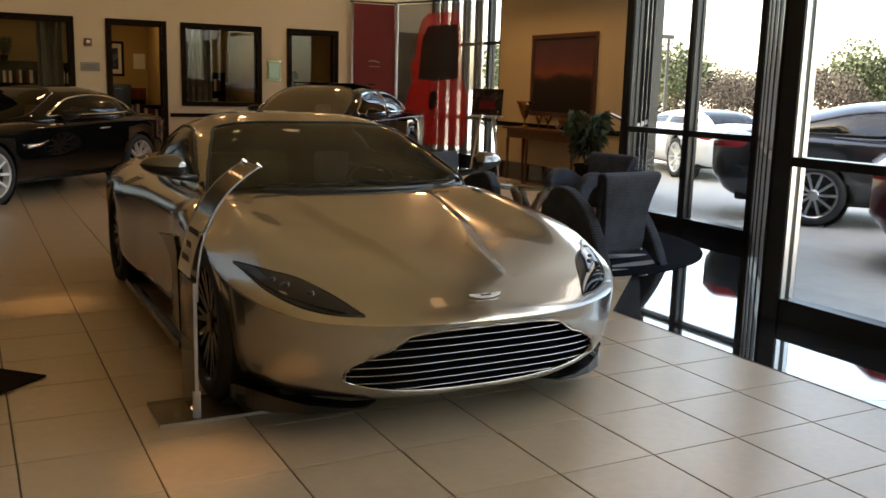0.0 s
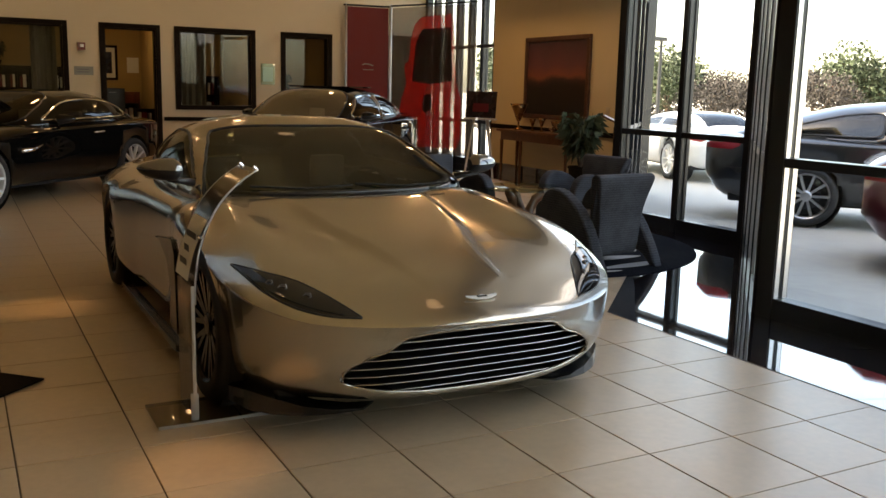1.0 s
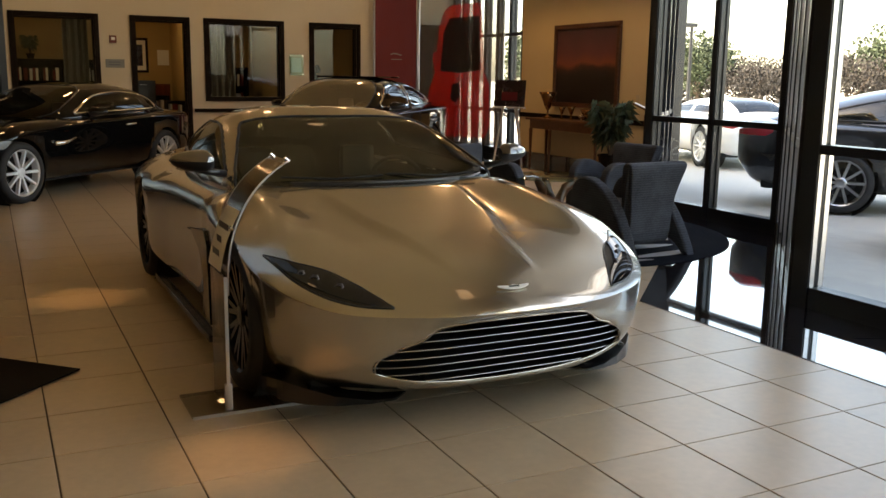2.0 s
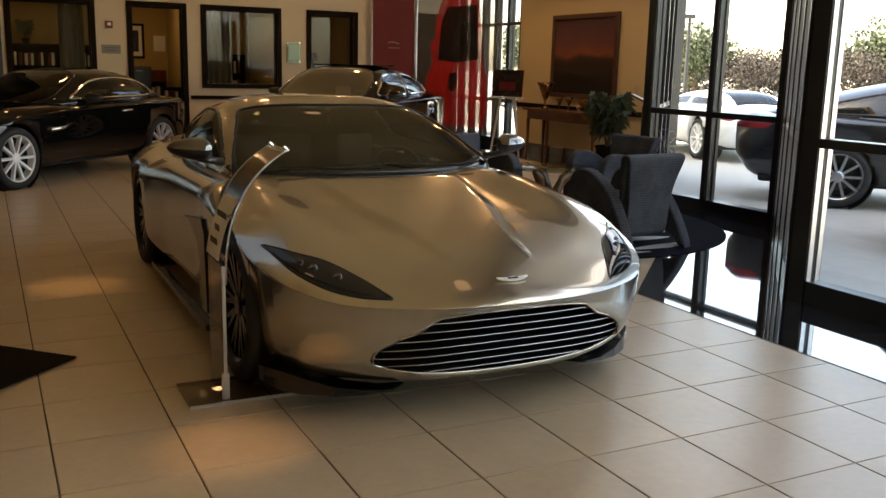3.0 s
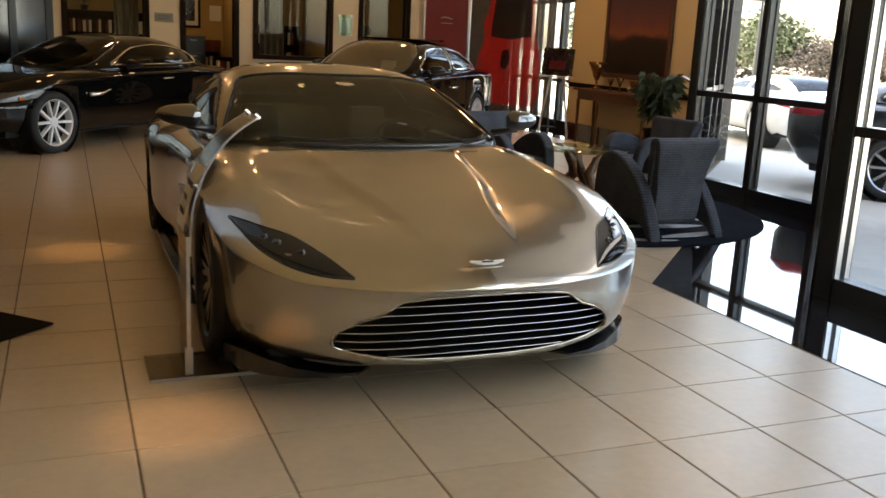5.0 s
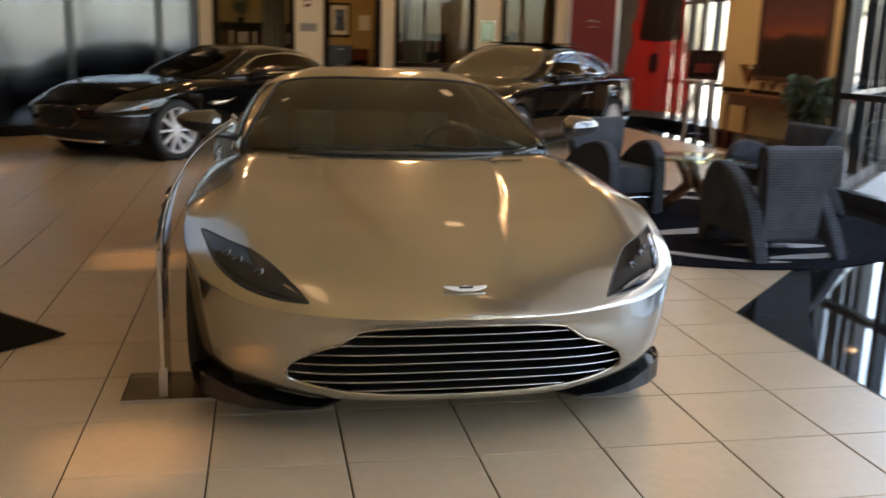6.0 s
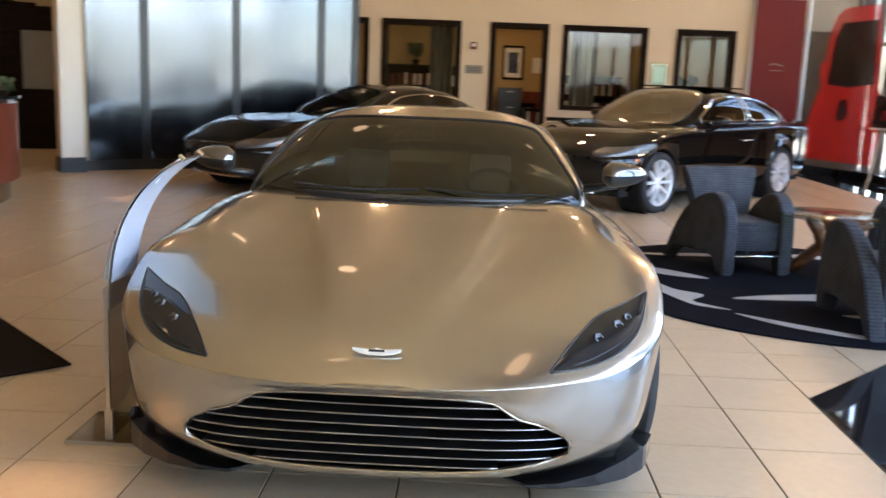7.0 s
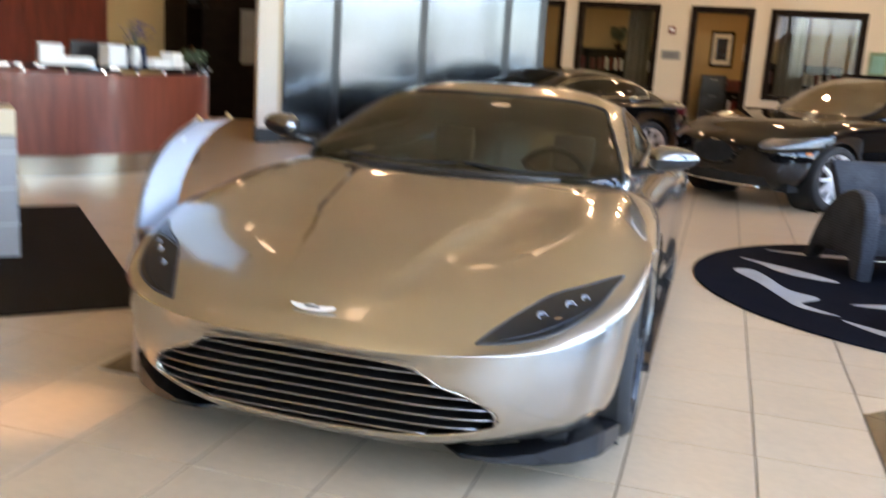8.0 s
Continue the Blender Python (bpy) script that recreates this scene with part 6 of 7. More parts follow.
steel_wall()
col = thing("column", pose(-6.10, 9.50, 0, 0, 0, 35), "cream painted square column with a black base", "column", "", "structure")
part("shaft", box((-0.17, -0.13, 0.2), (0.12, 0.2, ROOM_H - 0.003), 0.008), M["white"], col)
part("base", box((-0.19, -0.15, 0), (0.14, 0.22, 0.199), 0.006), M["mull"], col)


# ---- reception ----
def arc_wall(cx, cy, r0, r1, a0, a1, z0, z1, n=40):
    pts = []
    for r in (r0, r1):
        for k in range(n + 1):
            a = radians(a0 + (a1 - a0) * k / n)
            pts.append((cx + r * math.cos(a), cy + r * math.sin(a)))
    poly = pts[:n + 1] + pts[n + 1:][::-1]
    vs = [(x, y, z) for z in (z0, z1) for x, y in poly]
    N2 = len(poly)
    fs = [(i, (i + 1) % N2, N2 + (i + 1) % N2, N2 + i) for i in range(N2)]
    for k in range(n):
        j = N2 - 1 - k
        fs += [(k, k + 1, j - 1, j), (N2 + k, N2 + j, N2 + j - 1, N2 + k + 1)]
    return mesh(vs, fs)


desk = thing("reception_desk", pose(-7.42, 6.10, 0), "curved cherry wood reception desk with a dark top", "desk")
part("front", arc_wall(0, 0, 1.98, 2.06, -62, 58, 0.22, 1.00), M["cherry"], desk, "curved cherry veneer front")
part("plinth", arc_wall(0, 0, 1.80, 1.96, -58, 54, 0.0, 0.20), M["kicksteel"], desk, "recessed polished metal plinth")
part("counter_top", arc_wall(0, 0, 1.62, 2.10, -63, 59, 1.045, 1.075), M["granite"], desk, "dark polished counter top")
part("worktop", arc_wall(0, 0, 1.30, 1.97, -60, 56, 0.72, 0.76), M["darkwood"], desk)
for k in range(12):
    a = radians(-58 + 10.4 * k)
    part("standoff", lathe([(0.014, 0.999), (0.014, 1.046)], 10, Matrix.Translation((2.03 * math.cos(a), 2.03 * math.sin(a), 0))), M["chrome"], desk, "chrome standoff")


def desk_item(name, ang, r, w, d, h, material, label, category, z=1.075):
    a = radians(ang)
    ob = thing(name, pose(-7.42 + r * math.cos(a), 6.10 + r * math.sin(a), z, 0, 0, ang), label, category)
    part("case", box((-d / 2, -w / 2, 0), (d / 2, w / 2, h), 0.008), material, ob)
    return ob


for ang, r, w, d, h, mt, lab, cat in ((-40, 1.85, 0.22, 0.15, 0.19, "paper", "white leaflet box on the reception counter", "box"), (-33, 1.78, 0.34, 0.25, 0.07, "paper", "stack of white papers on the counter", "papers"),
                                      (-20, 1.8, 0.20, 0.18, 0.21, "stone", "white leaflet holder on the counter", "holder"), (-12, 1.75, 0.26, 0.2, 0.22, "bluepaint", "dark blue carton on the counter", "box"),
                                      (-3, 1.82, 0.3, 0.22, 0.09, "paper", "stack of white papers on the counter", "papers"), (8, 1.82, 0.22, 0.15, 0.15, "paper", "white leaflet box on the reception counter", "box"),
                                      (24, 1.85, 0.3, 0.2, 0.035, "alu", "flat grey tray on the counter", "tray"), (38, 1.85, 0.26, 0.2, 0.03, "paper", "thin pile of brochures on the counter", "papers")):
    desk_item("leaflet_box" if cat == "box" else "leaflet_holder" if cat == "holder" else "paper_stack" if cat == "papers" else "tray", ang, r, w, d, h, M[mt], lab, cat)
mon = thing("computer_screen", pose(-6.02, 5.6, 0.76, 0, 0, -20), "black computer screen on the reception worktop", "screen")
part("foot", box((-0.10, -0.13, 0), (0.10, 0.13, 0.015), 0.004), M["plastic"], mon)
part("neck", box((-0.02, -0.03, 0.015), (0.02, 0.03, 0.2), 0.003), M["plastic"], mon)
part("panel", box((-0.02, -0.28, 0.2), (0.02, 0.28, 0.54), 0.008), M["plastic"], mon)
for k in range(10):
    structure("trim_panel", box((WEST + 0.002, 1.0 + 0.9 * k, 0.0), (WEST + 0.03, 1.88 + 0.9 * k, 2.9), 0.006), M["redwood"], "tall red mahogany wall panel behind the reception")
cab = thing("display_cabinet", pose(-8.0, 12.6, 0, 0, 0, 22), "dark wooden display cabinet with a faded notice panel", "cabinet")
part("carcass", box((-0.95, 0, 0), (0.95, 0.45, 2.35), 0.008), M["darkwood"], cab)
for k in range(3):
    part("door_panel", box((-0.85 + 0.58 * k, -0.016, 1.0), (-0.35 + 0.58 * k, -0.002, 1.95), 0.005), M["notice"] if k == 1 else M["darkwood"], cab, "faded pale notice panel" if k == 1 else "")
    part("lower_door", box((-0.87 + 0.58 * k, -0.016, 0.1), (-0.33 + 0.58 * k, -0.002, 0.8), 0.005), M["darkwood"], cab)
pic2 = wall_picture("framed_picture", -6.7, WALL_N, 1.15, 0.8, 1.1, "dark framed pale notice on the cream wall", M["notice"])
shelf_unit = thing("shelf_unit", pose(WEST + 0.002, 12.85, 0, 0, 0, 90), "tall dark wooden shelf unit against the ochre wall", "shelf unit")
for sx in (-1.3, -0.02, 1.26):
    part("side_panel", box((sx, -0.42, 0), (sx + 0.04, 0, 2.5), 0.003), M["darkwood"], shelf_unit)
for k in range(6):
    for sx in (-1.259, 0.021):
        part("shelf", box((sx, -0.41, 0.04 + 0.48 * k), (sx + 1.238, -0.02, 0.075 + 0.48 * k), 0.003), M["darkwood"], shelf_unit)
part("back_panel", box((-1.3, -0.018, 0), (1.3, -0.001, 2.5)), M["darkwood"], shelf_unit)
rs = random.Random(21)
for k in range(9):
    sx, row = rs.uniform(-1.15, 1.0), rs.randrange(1, 5)
    vm = Matrix.Translation((WEST + 0.22, 12.85 + sx, 0.076 + 0.48 * row))
    h = rs.uniform(0.12, 0.26)
    tagged(part("shelf_vase", lathe([(0.04, 0), (0.07, h * 0.3), (0.06, h * 0.6), (0.03, h * 0.8), (0.045, h)], 14), rs.choice([M["gilt"], M["plastic"], M["notice"]]), None, "", True, vm),
           "small dark ornament vase on the shelf", "vase", "ornaments on the shelf unit")


def flowers(name, ang, r, label):
    """A white vase with a loose bunch of small blossoms and leaves."""
    a = radians(ang)
    t = thing(name, pose(-7.42 + r * math.cos(a), 6.10 + r * math.sin(a), 1.075), label, "flowers")
    part("vase", lathe([(0.045, 0), (0.065, 0.06), (0.05, 0.15), (0.04, 0.18), (0.05, 0.20)], 16), M["stone"], t, "white vase", True)
    rnd = random.Random(4)
    bm, vs, fs = bmesh.new(), [], []
    for k in range(60):
        d = Vector((rnd.gauss(0, 0.5), rnd.gauss(0, 0.5), rnd.uniform(0.5, 1.3))).normalized() * rnd.uniform(0.1, 0.26)
        c = Vector((0, 0, 0.20)) + d
        i = len(vs)
        vs.append(c)
        for j in range(6):
            b = 2 * math.pi * j / 6
            vs.append(c + Vector((math.cos(b) * 0.028, math.sin(b) * 0.028, 0.012 * rnd.random())))
        fs += [(i, i + 1 + j, i + 1 + (j + 1) % 6) for j in range(6)]
        if k % 3 == 0:
            add_tube(bm, [(0, 0, 0.19), c], 0.003, 4)
    part("blossoms", mesh(vs, fs), M["petal"], t, "blue violet blossoms")
    part("stems", bm, M["leaf"], t)
    return t


flowers("flower_vase", -14, 1.9, "white vase of blue violet flowers on the reception counter")
for ang in (20, 33, 46):
    foliage("counter_greenery", -7.42 + 1.93 * math.cos(radians(ang)), 6.10 + 1.93 * math.sin(radians(ang)), 1.075, 0.17, 0.3, 60, 0.09, "low green trailing plant on the reception counter", 0.05, 0.06, 30 + ang)
ped = thing("display_pedestal", pose(-4.12, 2.02, 0.013, 0, 0, 45), "light grey laminate display pedestal on the entrance mat", "pedestal")
part("column", box((-0.2, -0.2, 0), (0.2, 0.2, 0.735), 0.008), M["greylam"], ped)
part("cap", box((-0.2, -0.2, 0.745), (0.2, 0.2, 0.90), 0.006), M["cream"], ped, "beige top panel")
part("shadow_gap", box((-0.19, -0.19, 0.734), (0.19, 0.19, 0.746), 0.002), M["plastic"], ped)
for k in range(3):
    part("groove_bar", box((-0.204, -0.204, 0.2 + 0.22 * k), (0.204, 0.204, 0.206 + 0.22 * k)), M["alu"], ped)


# ---- lounge ----
def smooth_poly(pts, n=6):
    """Rounds a closed outline with Catmull-Rom."""
    out = []
    k = len(pts)
    for i in range(k):
        p0, p1, p2, p3 = [Vector(pts[(i + j - 1) % k]) for j in range(4)]
        for s in range(n):
            t = s / n
            out.append(tuple(0.5 * ((2 * p1) + (p2 - p0) * t + (2 * p0 - 5 * p1 + 4 * p2 - p3) * t * t + (3 * p1 - p0 - 3 * p2 + p3) * t ** 3)))
    return out


def slab_yz(pts, x0, x1, bevel):
    bm = yz_prism(pts, x0, x1)
    if bevel:
        rim = [e for e in bm.edges if len({round(v.co.x, 4) for v in e.verts}) == 1]
        bmesh.ops.bevel(bm, geom=rim, offset=bevel, segments=3, affect="EDGES", profile=0.6)
    return bm


ARM = [(-0.40, 0.0), (-0.41, 0.34), (-0.36, 0.54), (-0.22, 0.62), (-0.02, 0.58), (0.20, 0.44), (0.36, 0.22), (0.46, 0.0), (0.40, 0.0), (0.27, 0.11), (-0.02, 0.13), (-0.24, 0.12), (-0.31, 0.0)]


def armchair(m, label):
    """Faces -y. Domed side panels, a back that widens upwards, a thick seat and a bright front bar."""
    t = thing("armchair", m, label, "armchair", "armchairs round the glass table")
    for s in (1, -1):
        part("arm", slab_yz([(a, max(0, b) + 0.013) for a, b in smooth_poly(ARM, 4)], 0.28 * s - 0.055, 0.28 * s + 0.055, 0.03), M["cloth"], t, smooth=False, m=pose(0, 0, 0, 0, 0, s * -6))
    prof = [(0.14, 0.16), (0.18, 0.55), (0.23, 0.74), (0.27, 0.79), (0.33, 0.78), (0.34, 0.72), (0.29, 0.50), (0.25, 0.14)]
    bm = slab_yz(smooth_poly(prof, 4), -0.5, 0.5, 0.03)
    for v in bm.verts:
        v.co.x *= 0.47 + 0.17 * max(0, min(1, (v.co.z - 0.34) / 0.42)) ** 1.5
    part("backrest", bm, M["cloth"], t)
    part("seat", box((-0.225, -0.39, 0.19), (0.225, 0.17, 0.42), 0.05), M["cloth"], t)
    part("front_bar", tube([(-0.27, -0.42, 0.013), (-0.27, -0.42, 0.165), (0.27, -0.42, 0.165), (0.27, -0.42, 0.013)], 0.013, 8), M["chrome"], t, "chrome front bar", True)
    return t


def facing(x, y, d):
    return pose(x, y, 0.0, 0, 0, math.degrees(math.atan2(d[1], d[0])) + 90)


armchair(facing(1.95, 3.05, (-0.10, 1)), "dark grey patterned armchair with its back to the entrance")
armchair(facing(2.95, 4.55, (-1, -0.12)), "dark grey patterned armchair beside the lounge window")
armchair(facing(1.40, 4.80, (0.23, -0.97)), "dark grey patterned armchair facing the silver car")

RUG_C, RUG_R = Vector((1.82, 4.15)), 1.70
rug = thing("round_rug", pose(RUG_C.x, RUG_C.y, 0.004), "round navy rug with pale swirling strokes", "rug")
part("rug_disc", lathe([(RUG_R, 0.0), (RUG_R, 0.006), (RUG_R - 0.008, 0.009), (0.2, 0.009), (0.01, 0.009)], 96), M["rug"], rug)


def stroke(pts):
    p = [(x - RUG_C.x, y - RUG_C.y) for x, y in smooth_poly(pts, 5)]
    part("stroke", prism(p, 0.0095, 0.012), M["rugpale"], rug, "pale grey stroke")


for s in ([(0.45, 4.72), (0.69, 4.57), (0.90, 4.42), (1.10, 4.20), (0.90, 4.22), (0.72, 4.33), (0.58, 4.55)],
          [(0.40, 4.22), (0.52, 4.30), (0.62, 4.12), (0.74, 3.78), (0.92, 3.62), (0.80, 3.42), (1.0, 3.22), (0.78, 3.32), (0.66, 3.60), (0.55, 3.90)],
          [(0.65, 5.16), (0.95, 5.19), (1.30, 5.26), (1.7, 5.22), (1.3, 5.14), (0.95, 5.10)],
          [(1.00, 3.13), (1.22, 2.98), (1.62, 2.72), (1.9, 2.62), (1.6, 2.64), (1.22, 2.86)],
          [(1.10, 3.56), (1.45, 3.72), (1.85, 3.80), (1.75, 3.62), (1.40, 3.56)], [(1.7, 3.2), (2.1, 3.05), (2.5, 3.1), (2.2, 3.2)],
          [(2.6, 3.3), (2.9, 3.7), (3.1, 4.1), (2.95, 4.2), (2.75, 3.8)], [(2.0, 5.3), (2.4, 5.2), (2.8, 4.95), (2.6, 5.25), (2.2, 5.42)],
          [(1.75, 2.74), (2.2, 2.72), (2.5, 2.86), (2.1, 2.84)]):
    stroke(s)

table = thing("glass_table", pose(2.08, 4.45, 0.013), "round glass coffee table on a curved wooden base", "table")
part("tabletop", lathe([(0.01, 0.48), (0.435, 0.48), (0.44, 0.484), (0.44, 0.490), (0.435, 0.494), (0.01, 0.494)], 48), M["tableglass"], table, "round greenish glass top", True)
for k in range(3):
    a = 2 * math.pi * k / 3 + 0.4
    pts = [(r * math.cos(a + w), r * math.sin(a + w), z) for r, w, z in ((0.30, 0.0, 0.02), (0.20, 0.25, 0.12), (0.08, 0.6, 0.25), (0.14, 0.95, 0.38), (0.26, 1.1, 0.465))]
    part("leg", tube(pts, [0.05, 0.05, 0.055, 0.05, 0.035], 8), M["tablewood"], table, smooth=True)

# ---- painting wall ----
pt = thing("landscape_painting", pose(0, 0, 0), "large dusky landscape painting in a wide mahogany frame", "painting")
for lo, hi in (((5.845, 8.46, 1.00), (5.897, 10.28, 1.075)), ((5.845, 8.46, 2.275), (5.897, 10.28, 2.35)), ((5.845, 8.46, 1.075), (5.897, 8.535, 2.275)), ((5.845, 10.205, 1.075), (5.897, 10.28, 2.275))):
    part("frame_bar", box(lo, hi, 0.012), M["framewood"], pt)
part("canvas", box((5.872, 8.535, 1.075), (5.89, 10.205, 2.275)), M["picture"], pt)
for yy in (7.72, 8.0):
    sw = thing("light_switch", pose(5.9, yy, 1.12), "ivory light switch plate on the ochre wall", "switch")
    part("plate", box((-0.010, -0.04, 0), (-0.002, 0.04, 0.12), 0.002), M["cream"], sw)
    part("toggle", box((-0.018, -0.008, 0.045), (-0.0105, 0.008, 0.075), 0.001), M["cream"], sw)
con = thing("console_table", pose(5.66, 9.42, 0.004), "long dark wooden console table with tapered legs", "table")
part("top", box((-0.22, -1.05, 0.765), (0.20, 1.05, 0.80), 0.008), M["tablewood"], con)
part("apron", box((-0.17, -0.98, 0.62), (0.16, 0.98, 0.7645), 0.004), M["tablewood"], con)
for sx in (-0.165, 0.155):
    for sy in (-0.95, 0.35, 0.95) if sx < 0 else (-0.95, 0.95):
        part("leg", tube([(sx, sy, 0.0), (sx, sy, 0.619)], [0.016, 0.03], 4), M["tablewood"], con)


def cup(x, y, h, r, profile, material, label, name="trophy"):
    t = thing(name, pose(x, y, 0.804), label, name)
    part("bowl", lathe([(r * a, h * b) for a, b in profile], 24), material, t, smooth=True)
    return t


GOBLET = ((0.5, 0), (0.5, 0.05), (0.12, 0.10), (0.10, 0.3), (0.25, 0.36), (0.7, 0.75), (1.0, 1.0), (0.94, 1.0), (0.6, 0.7), (0.1, 0.4))
BOWL = ((0.35, 0), (0.35, 0.15), (0.2, 0.25), (0.8, 0.6), (1.0, 1.0), (0.95, 1.0), (0.7, 0.65), (0.1, 0.4))
part("handle", tube([(0, 0.06, 0.3), (0, 0.09, 0.36)], 0.008, 6), M["gilt"], cup(5.62, 10.05, 0.44, 0.15, GOBLET, M["gilt"], "tall flared bronze vase on the console table", "vase"))
for yy, h, r, pr, lab, nm in ((9.62, 0.20, 0.06, GOBLET, "small bronze goblet trophy on the console table", "trophy"), (9.35, 0.22, 0.07, GOBLET, "small bronze goblet trophy on the console table", "trophy"),
                              (9.05, 0.09, 0.06, BOWL, "small silver dish on the console table", "dish"), (8.85, 0.19, 0.14, BOWL, "wide bronze bowl on the console table", "bowl")):
    cup(5.62, yy, h, r, pr, M["gilt"] if nm != "dish" else M["chrome"], lab, nm)
foliage("potted_plant", 5.22, 7.72, 0.004, 1.16, 0.82, 380, 0.21, "leafy green potted plant in a dark planter", 0.38, 0.17, 8, 9)
lec = thing("lectern", pose(5.05, 6.74, 0.004, 0, 0, 50), "slim wooden stand with a slanted top", "stand")
part("post", box((-0.16, -0.02, 0.0), (0.16, 0.02, 1.0), 0.006), M["tablewood"], lec)
part("slanted_top", box((-0.22, -0.2, 0), (0.22, 0.2, 0.025), 0.006, Matrix.Translation((0, 0, 1.05)) @ pose(0, 0, 0, 25)), M["tablewood"], lec)
part("paper", box((-0.2, -0.18, 0.026), (0.2, 0.18, 0.03), 0, Matrix.Translation((0, 0, 1.05)) @ pose(0, 0, 0, 25)), M["paper"], lec)
part("foot", box((-0.2, -0.16, 0.0), (0.2, 0.16, 0.03), 0.006), M["tablewood"], lec)

easel = thing("easel", pose(5.0, 10.25, 0.004, 0, 0, -60), "pale wooden easel holding a dark photograph board", "easel")
for a, b in (((-0.28, -0.05, 0), (-0.06, 0.02, 1.45)), ((0.28, -0.05, 0), (0.06, 0.02, 1.45)), ((0, 0.45, 0), (0, 0.04, 1.4))):
    part("leg", tube([a, b], 0.02, 4), M["palewood"], easel, "pale wooden leg")
part("ledge", box((-0.30, -0.09, 0.96), (0.30, -0.0, 0.985), 0.004), M["palewood"], easel)
board = thing("photo_board", pose(5.0, 10.25, 0.99, 0, 0, -60), "dark photograph of a red car on a board", "picture")
part("board", box((-0.29, -0.05, 0), (0.29, -0.035, 0.44), 0.003, pose(0, 0, 0, -6)), M["photo"], board)
part("printed_car", box((-0.15, -0.053, 0.10), (0.15, -0.0505, 0.24), 0.0, pose(0, 0, 0, -6)), M["redpaint"], board)

# ---- information stand beside the silver car ----
st = thing("information_stand", pose(0, 0, 0), "smoked and clear acrylic information stand with a paper notice", "sign stand")
part("base_plate", box((-2.19, 0.615, 0.0), (-1.62, 0.925, 0.012), 0.003), M["smoke"], st, "smoked acrylic base plate")
part("base_edge", box((-2.19, 0.609, 0.0), (-1.62, 0.615, 0.013), 0.001), M["alu"], st, "bright front edge")
part("upright", box((-2.036, 0.645, 0.012), (-2.024, 0.905, 0.60), 0.002), M["smoke"], st, "smoked acrylic upright")
part("upright_edge", box((-2.037, 0.636, 0.012), (-2.023, 0.645, 0.60), 0.001), M["alu"], st, "bright front edge")
part("foot_clamp", box((-2.046, 0.638, 0.0125), (-2.014, 0.655, 0.13), 0.003), M["alu"], st)
PROFILE = [(-2.020, 0.52), (-2.018, 0.62), (-2.008, 0.71), (-1.985, 0.80), (-1.945, 0.89), (-1.885, 0.975), (-1.82, 1.035), (-1.745, 1.085)]
PROFILE = [(float(curve(*[(k / 7, p[0]) for k, p in enumerate(PROFILE)])(u)), float(curve(*[(k / 7, p[1]) for k, p in enumerate(PROFILE)])(u))) for u in np.linspace(0, 1, 29)]
n = len(PROFILE)
bm = mesh([(x + dx, y, z) for dx in (0, 0.007) for y in (0.645, 0.905) for x, z in PROFILE],
          [(i, i + 1, n + i + 1, n + i) for i in range(n - 1)] + [(2 * n + i, 3 * n + i, 3 * n + i + 1, 2 * n + i + 1) for i in range(n - 1)]
          + [(i, 2 * n + i, 2 * n + i + 1, i + 1) for i in range(n - 1)] + [(n + i, n + i + 1, 3 * n + i + 1, 3 * n + i) for i in range(n - 1)])
part("acrylic_sheet", bm, M["acrylic"], st, "bent clear acrylic sheet")
# added sheets: window light and ceiling reflection put into their colour
for pname, dx, mt, lab in (("rear_panel", 0.0095, "windowsheen", "pale blue sheet imitating window light on the acrylic"), ("front_panel", -0.0025, "ceilingsheen", "glossy bronze sheet imitating the ceiling's reflection in the acrylic")):
    prof = PROFILE[4:-1] if pname == "rear_panel" else PROFILE[15:-1]
    kk = len(prof)
    part(pname, mesh([(x + dx + d, y, z) for d in (0, 0.001) for y in (0.648, 0.902) for x, z in prof],
                     [(i, i + 1, kk + i + 1, kk + i) for i in range(kk - 1)] + [(2 * kk + i, 3 * kk + i, 3 * kk + i + 1, 2 * kk + i + 1) for i in range(kk - 1)]), M[mt], st, lab, True)
for yy in (0.640, 0.910):
    part("edge_trim", tube([(x, yy, z) for x, z in PROFILE], 0.0036, 6), M["alu"], st, "bright edge", True)
for x, z in (PROFILE[-1], PROFILE[12]):
    for yy in (0.665, 0.885):
        part("bolt", lathe([(0.009, -0.010), (0.009, 0.014), (0.005, 0.016)], 12, Matrix.Translation((x, yy, z)) @ pose(0, 0, 0, 0, -50, 0)), M["chrome"], st, "chrome bolt")
note = [(x - 0.008 - 0.02 * (0.80 - z) / 0.2, z) for x, z in PROFILE[4:17]]
k = len(note)
part("notice", mesh([(x - d, y, z) for d in (0, 0.002) for y in (0.66, 0.89) for x, z in note],
                    [(i, i + 1, k + i + 1, k + i) for i in range(k - 1)] + [(2 * k + i, 3 * k + i, 3 * k + i + 1, 2 * k + i + 1) for i in range(k - 1)]), M["paper"], st, "white paper notice with blurred print")
for z, w in ((0.80, 0.17), (0.745, 0.08), (0.69, 0.12)):
    x = np.interp(z, [p[1] for p in note], [p[0] for p in note]) - 0.006
    part("text_bar", box((x - 0.002, 0.775 - w / 2, z - 0.014), (x, 0.775 + w / 2, z + 0.014), 0, None), M["ink"], st)

# ---- downlight fittings ----
for x, y in DOWNLIGHTS:
    d = thing("downlight", pose(x, y, ROOM_H), "recessed round ceiling downlight", "lamp", "ceiling downlights")
    part("trim_ring", lathe([(0.095, -0.001), (0.12, -0.003), (0.12, -0.012), (0.10, -0.014), (0.09, -0.006)], 20), M["white"], d)

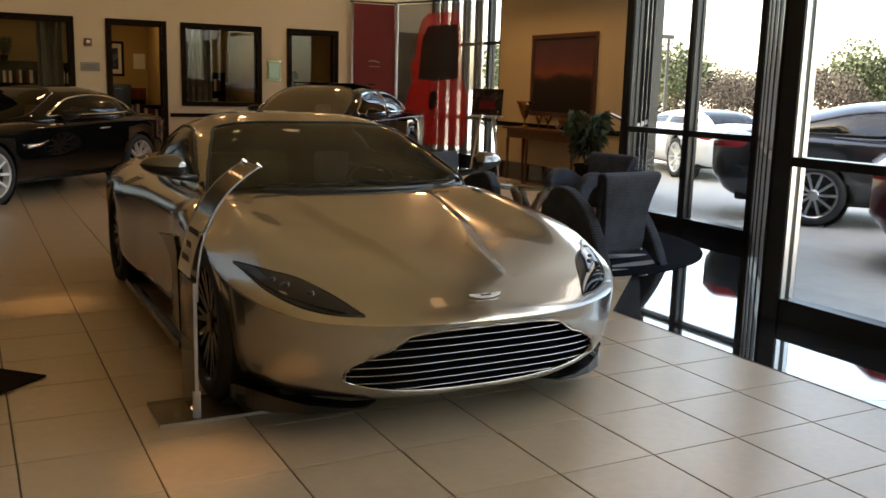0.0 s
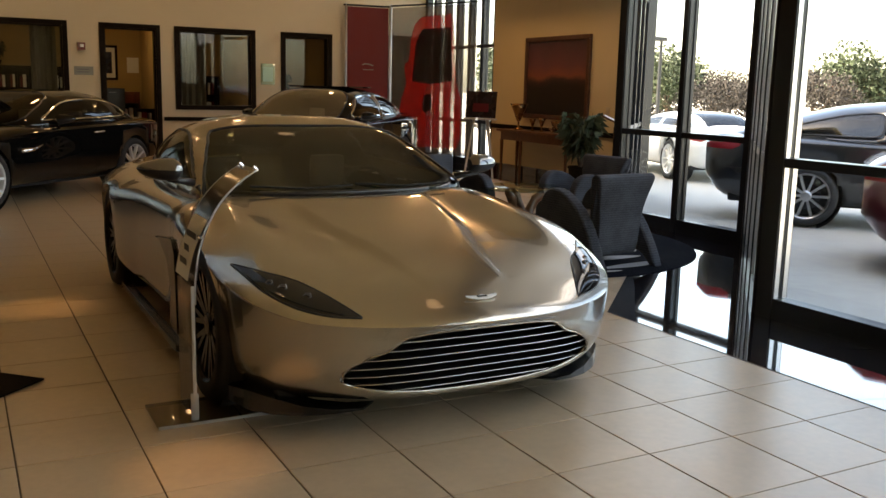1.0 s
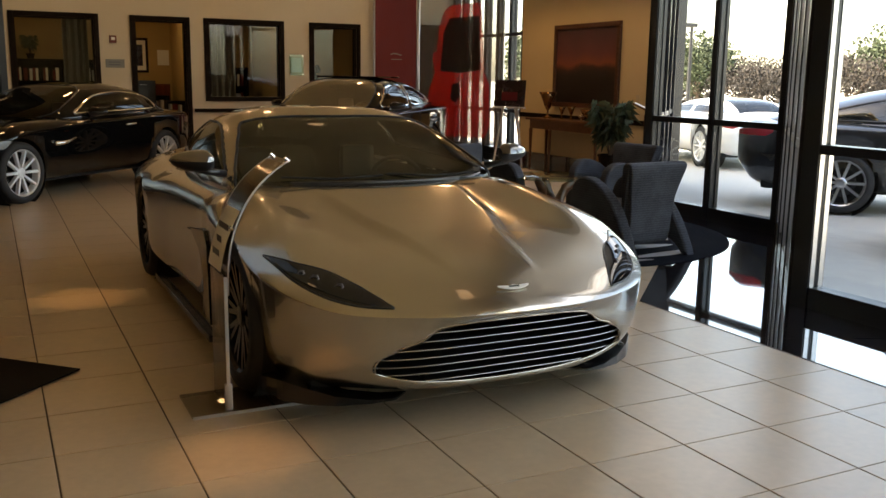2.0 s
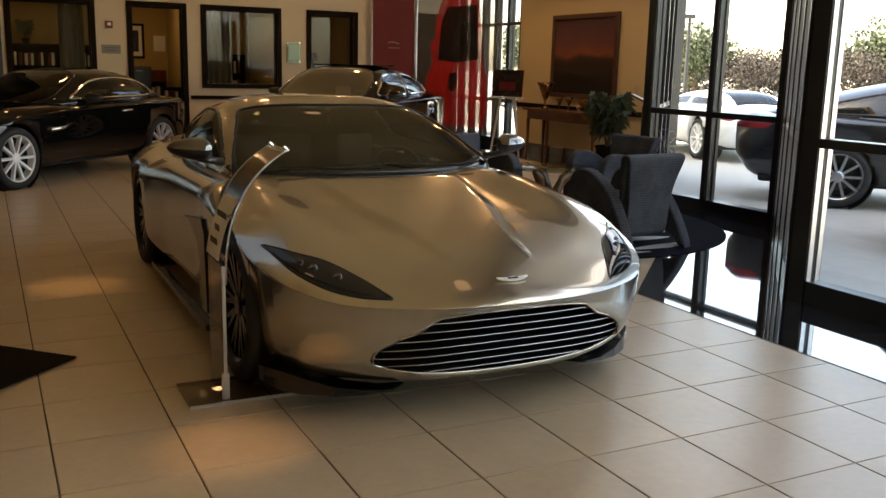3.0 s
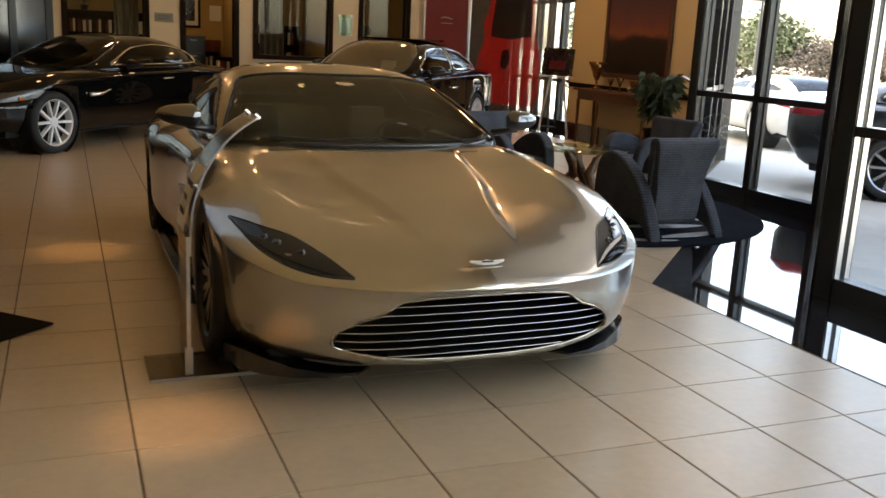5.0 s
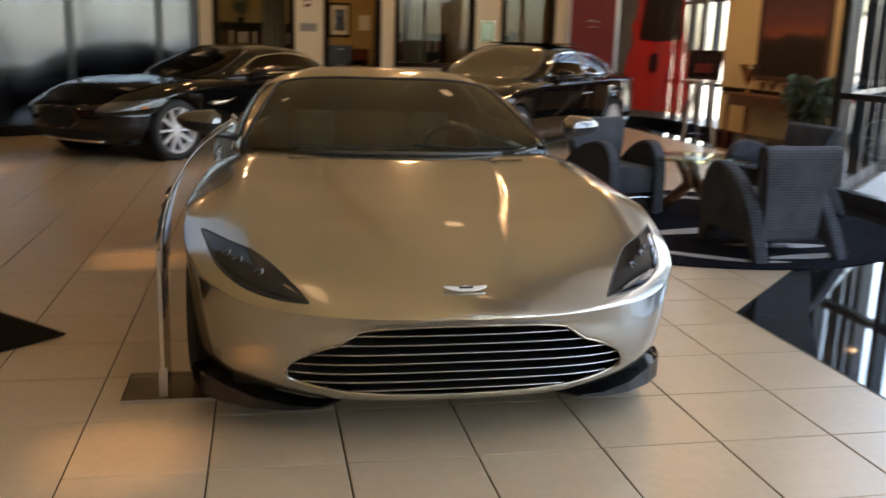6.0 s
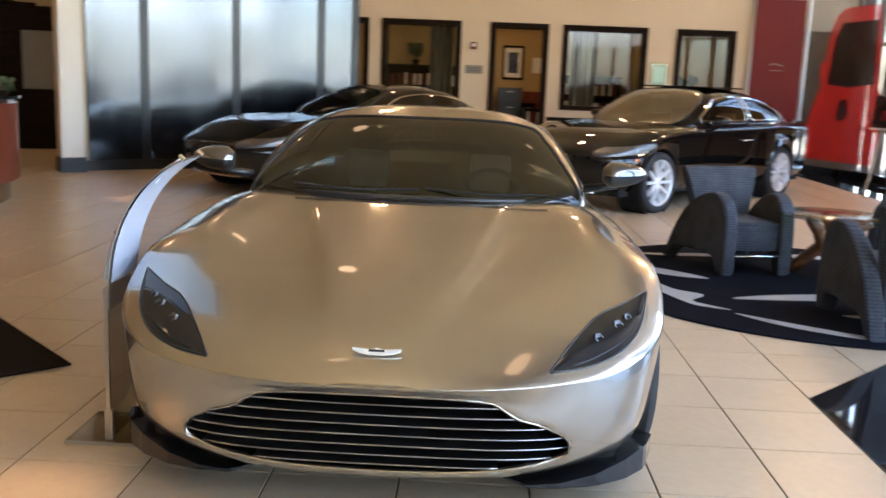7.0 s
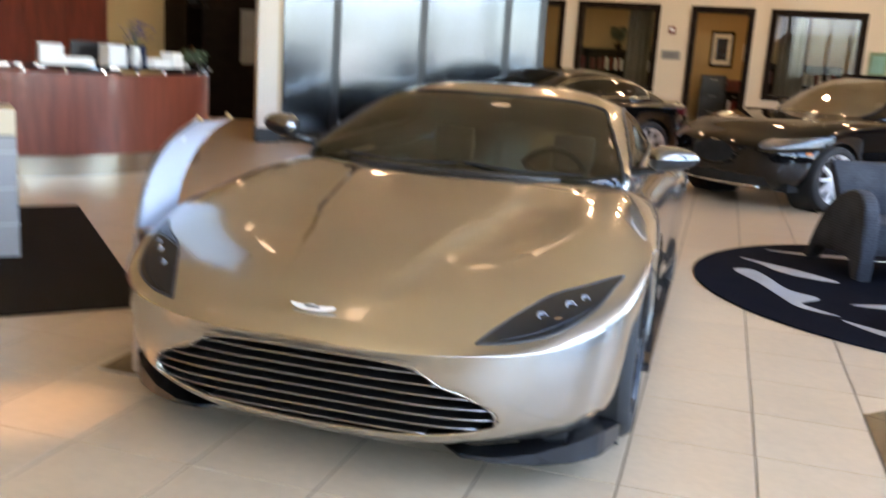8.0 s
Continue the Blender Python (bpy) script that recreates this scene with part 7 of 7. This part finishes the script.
# ---- floor tiles ----
def tile_mesh():
    bm = bmesh.new()
    hx, hy, b = TILE / 2 - 0.0034, TILE / 2 - 0.0024, 0.0025
    vs = [(-hx, -hy, -0.004), (hx, -hy, -0.004), (hx, hy, -0.004), (-hx, hy, -0.004), (-hx, -hy, -0.0012), (hx, -hy, -0.0012), (hx, hy, -0.0012), (-hx, hy, -0.0012),
          (-hx + b, -hy + b, 0), (hx - b, -hy + b, 0), (hx - b, hy - b, 0), (-hx + b, hy - b, 0)]
    fs = [(8, 9, 10, 11)] + [(i, (i + 1) % 4, 4 + (i + 1) % 4, 4 + i) for i in range(4)] + [(4 + i, 4 + (i + 1) % 4, 8 + (i + 1) % 4, 8 + i) for i in range(4)]
    add_mesh(bm, vs, fs)
    me = bpy.data.meshes.new("tile")
    bm.to_mesh(me)
    bm.free()
    me.materials.append(M["tile"])
    return me, vs, fs


floor = thing("floor", pose(0, 0, 0), "cream porcelain floor tiles with dark brown joints", "floor", "", "structure")
tile_me, tv, tf = tile_mesh()
inner_x = lambda y: 0.914 if y < 1.56 else min(2.95, 0.914 + y - 1.56) if y < 5.65 else min(4.95, 2.95 + (y - 5.65) * 1.25)
near, far = [], []
for i in range(-21, 13):
    for j in range(-20, 38):
        cx, cy = (i + 0.5) * TILE, (j + 0.5) * TILE
        if not (WEST < cx and SOUTH < cy < WALL_N + 3.2) or cx > inner_x(max(SOUTH, cy)) + 0.33:
            continue
        if cx + TILE / 2 > 5.9:
            continue
        (near if -4.6 < cx < 2.2 and -1.9 < cy < 2.95 else far).append((cx, cy))
for cx, cy in near:
    ob = new("tile", tile_me)
    ob.parent, ob.location = floor, (cx, cy, 0)
rest_v, rest_f = [], []
for cx, cy in far:
    k = len(rest_v)
    rest_v += [(cx + x, cy + y, z) for x, y, z in tv]
    rest_f += [tuple(k + a for a in f) for f in tf]
me = bpy.data.meshes.new("far_tiles")
me.from_pydata(rest_v, [], rest_f)
me.materials.append(M["tile"])
rest = new("far_tiles", me)
rest.parent = floor
rest["kind"] = "stuff"
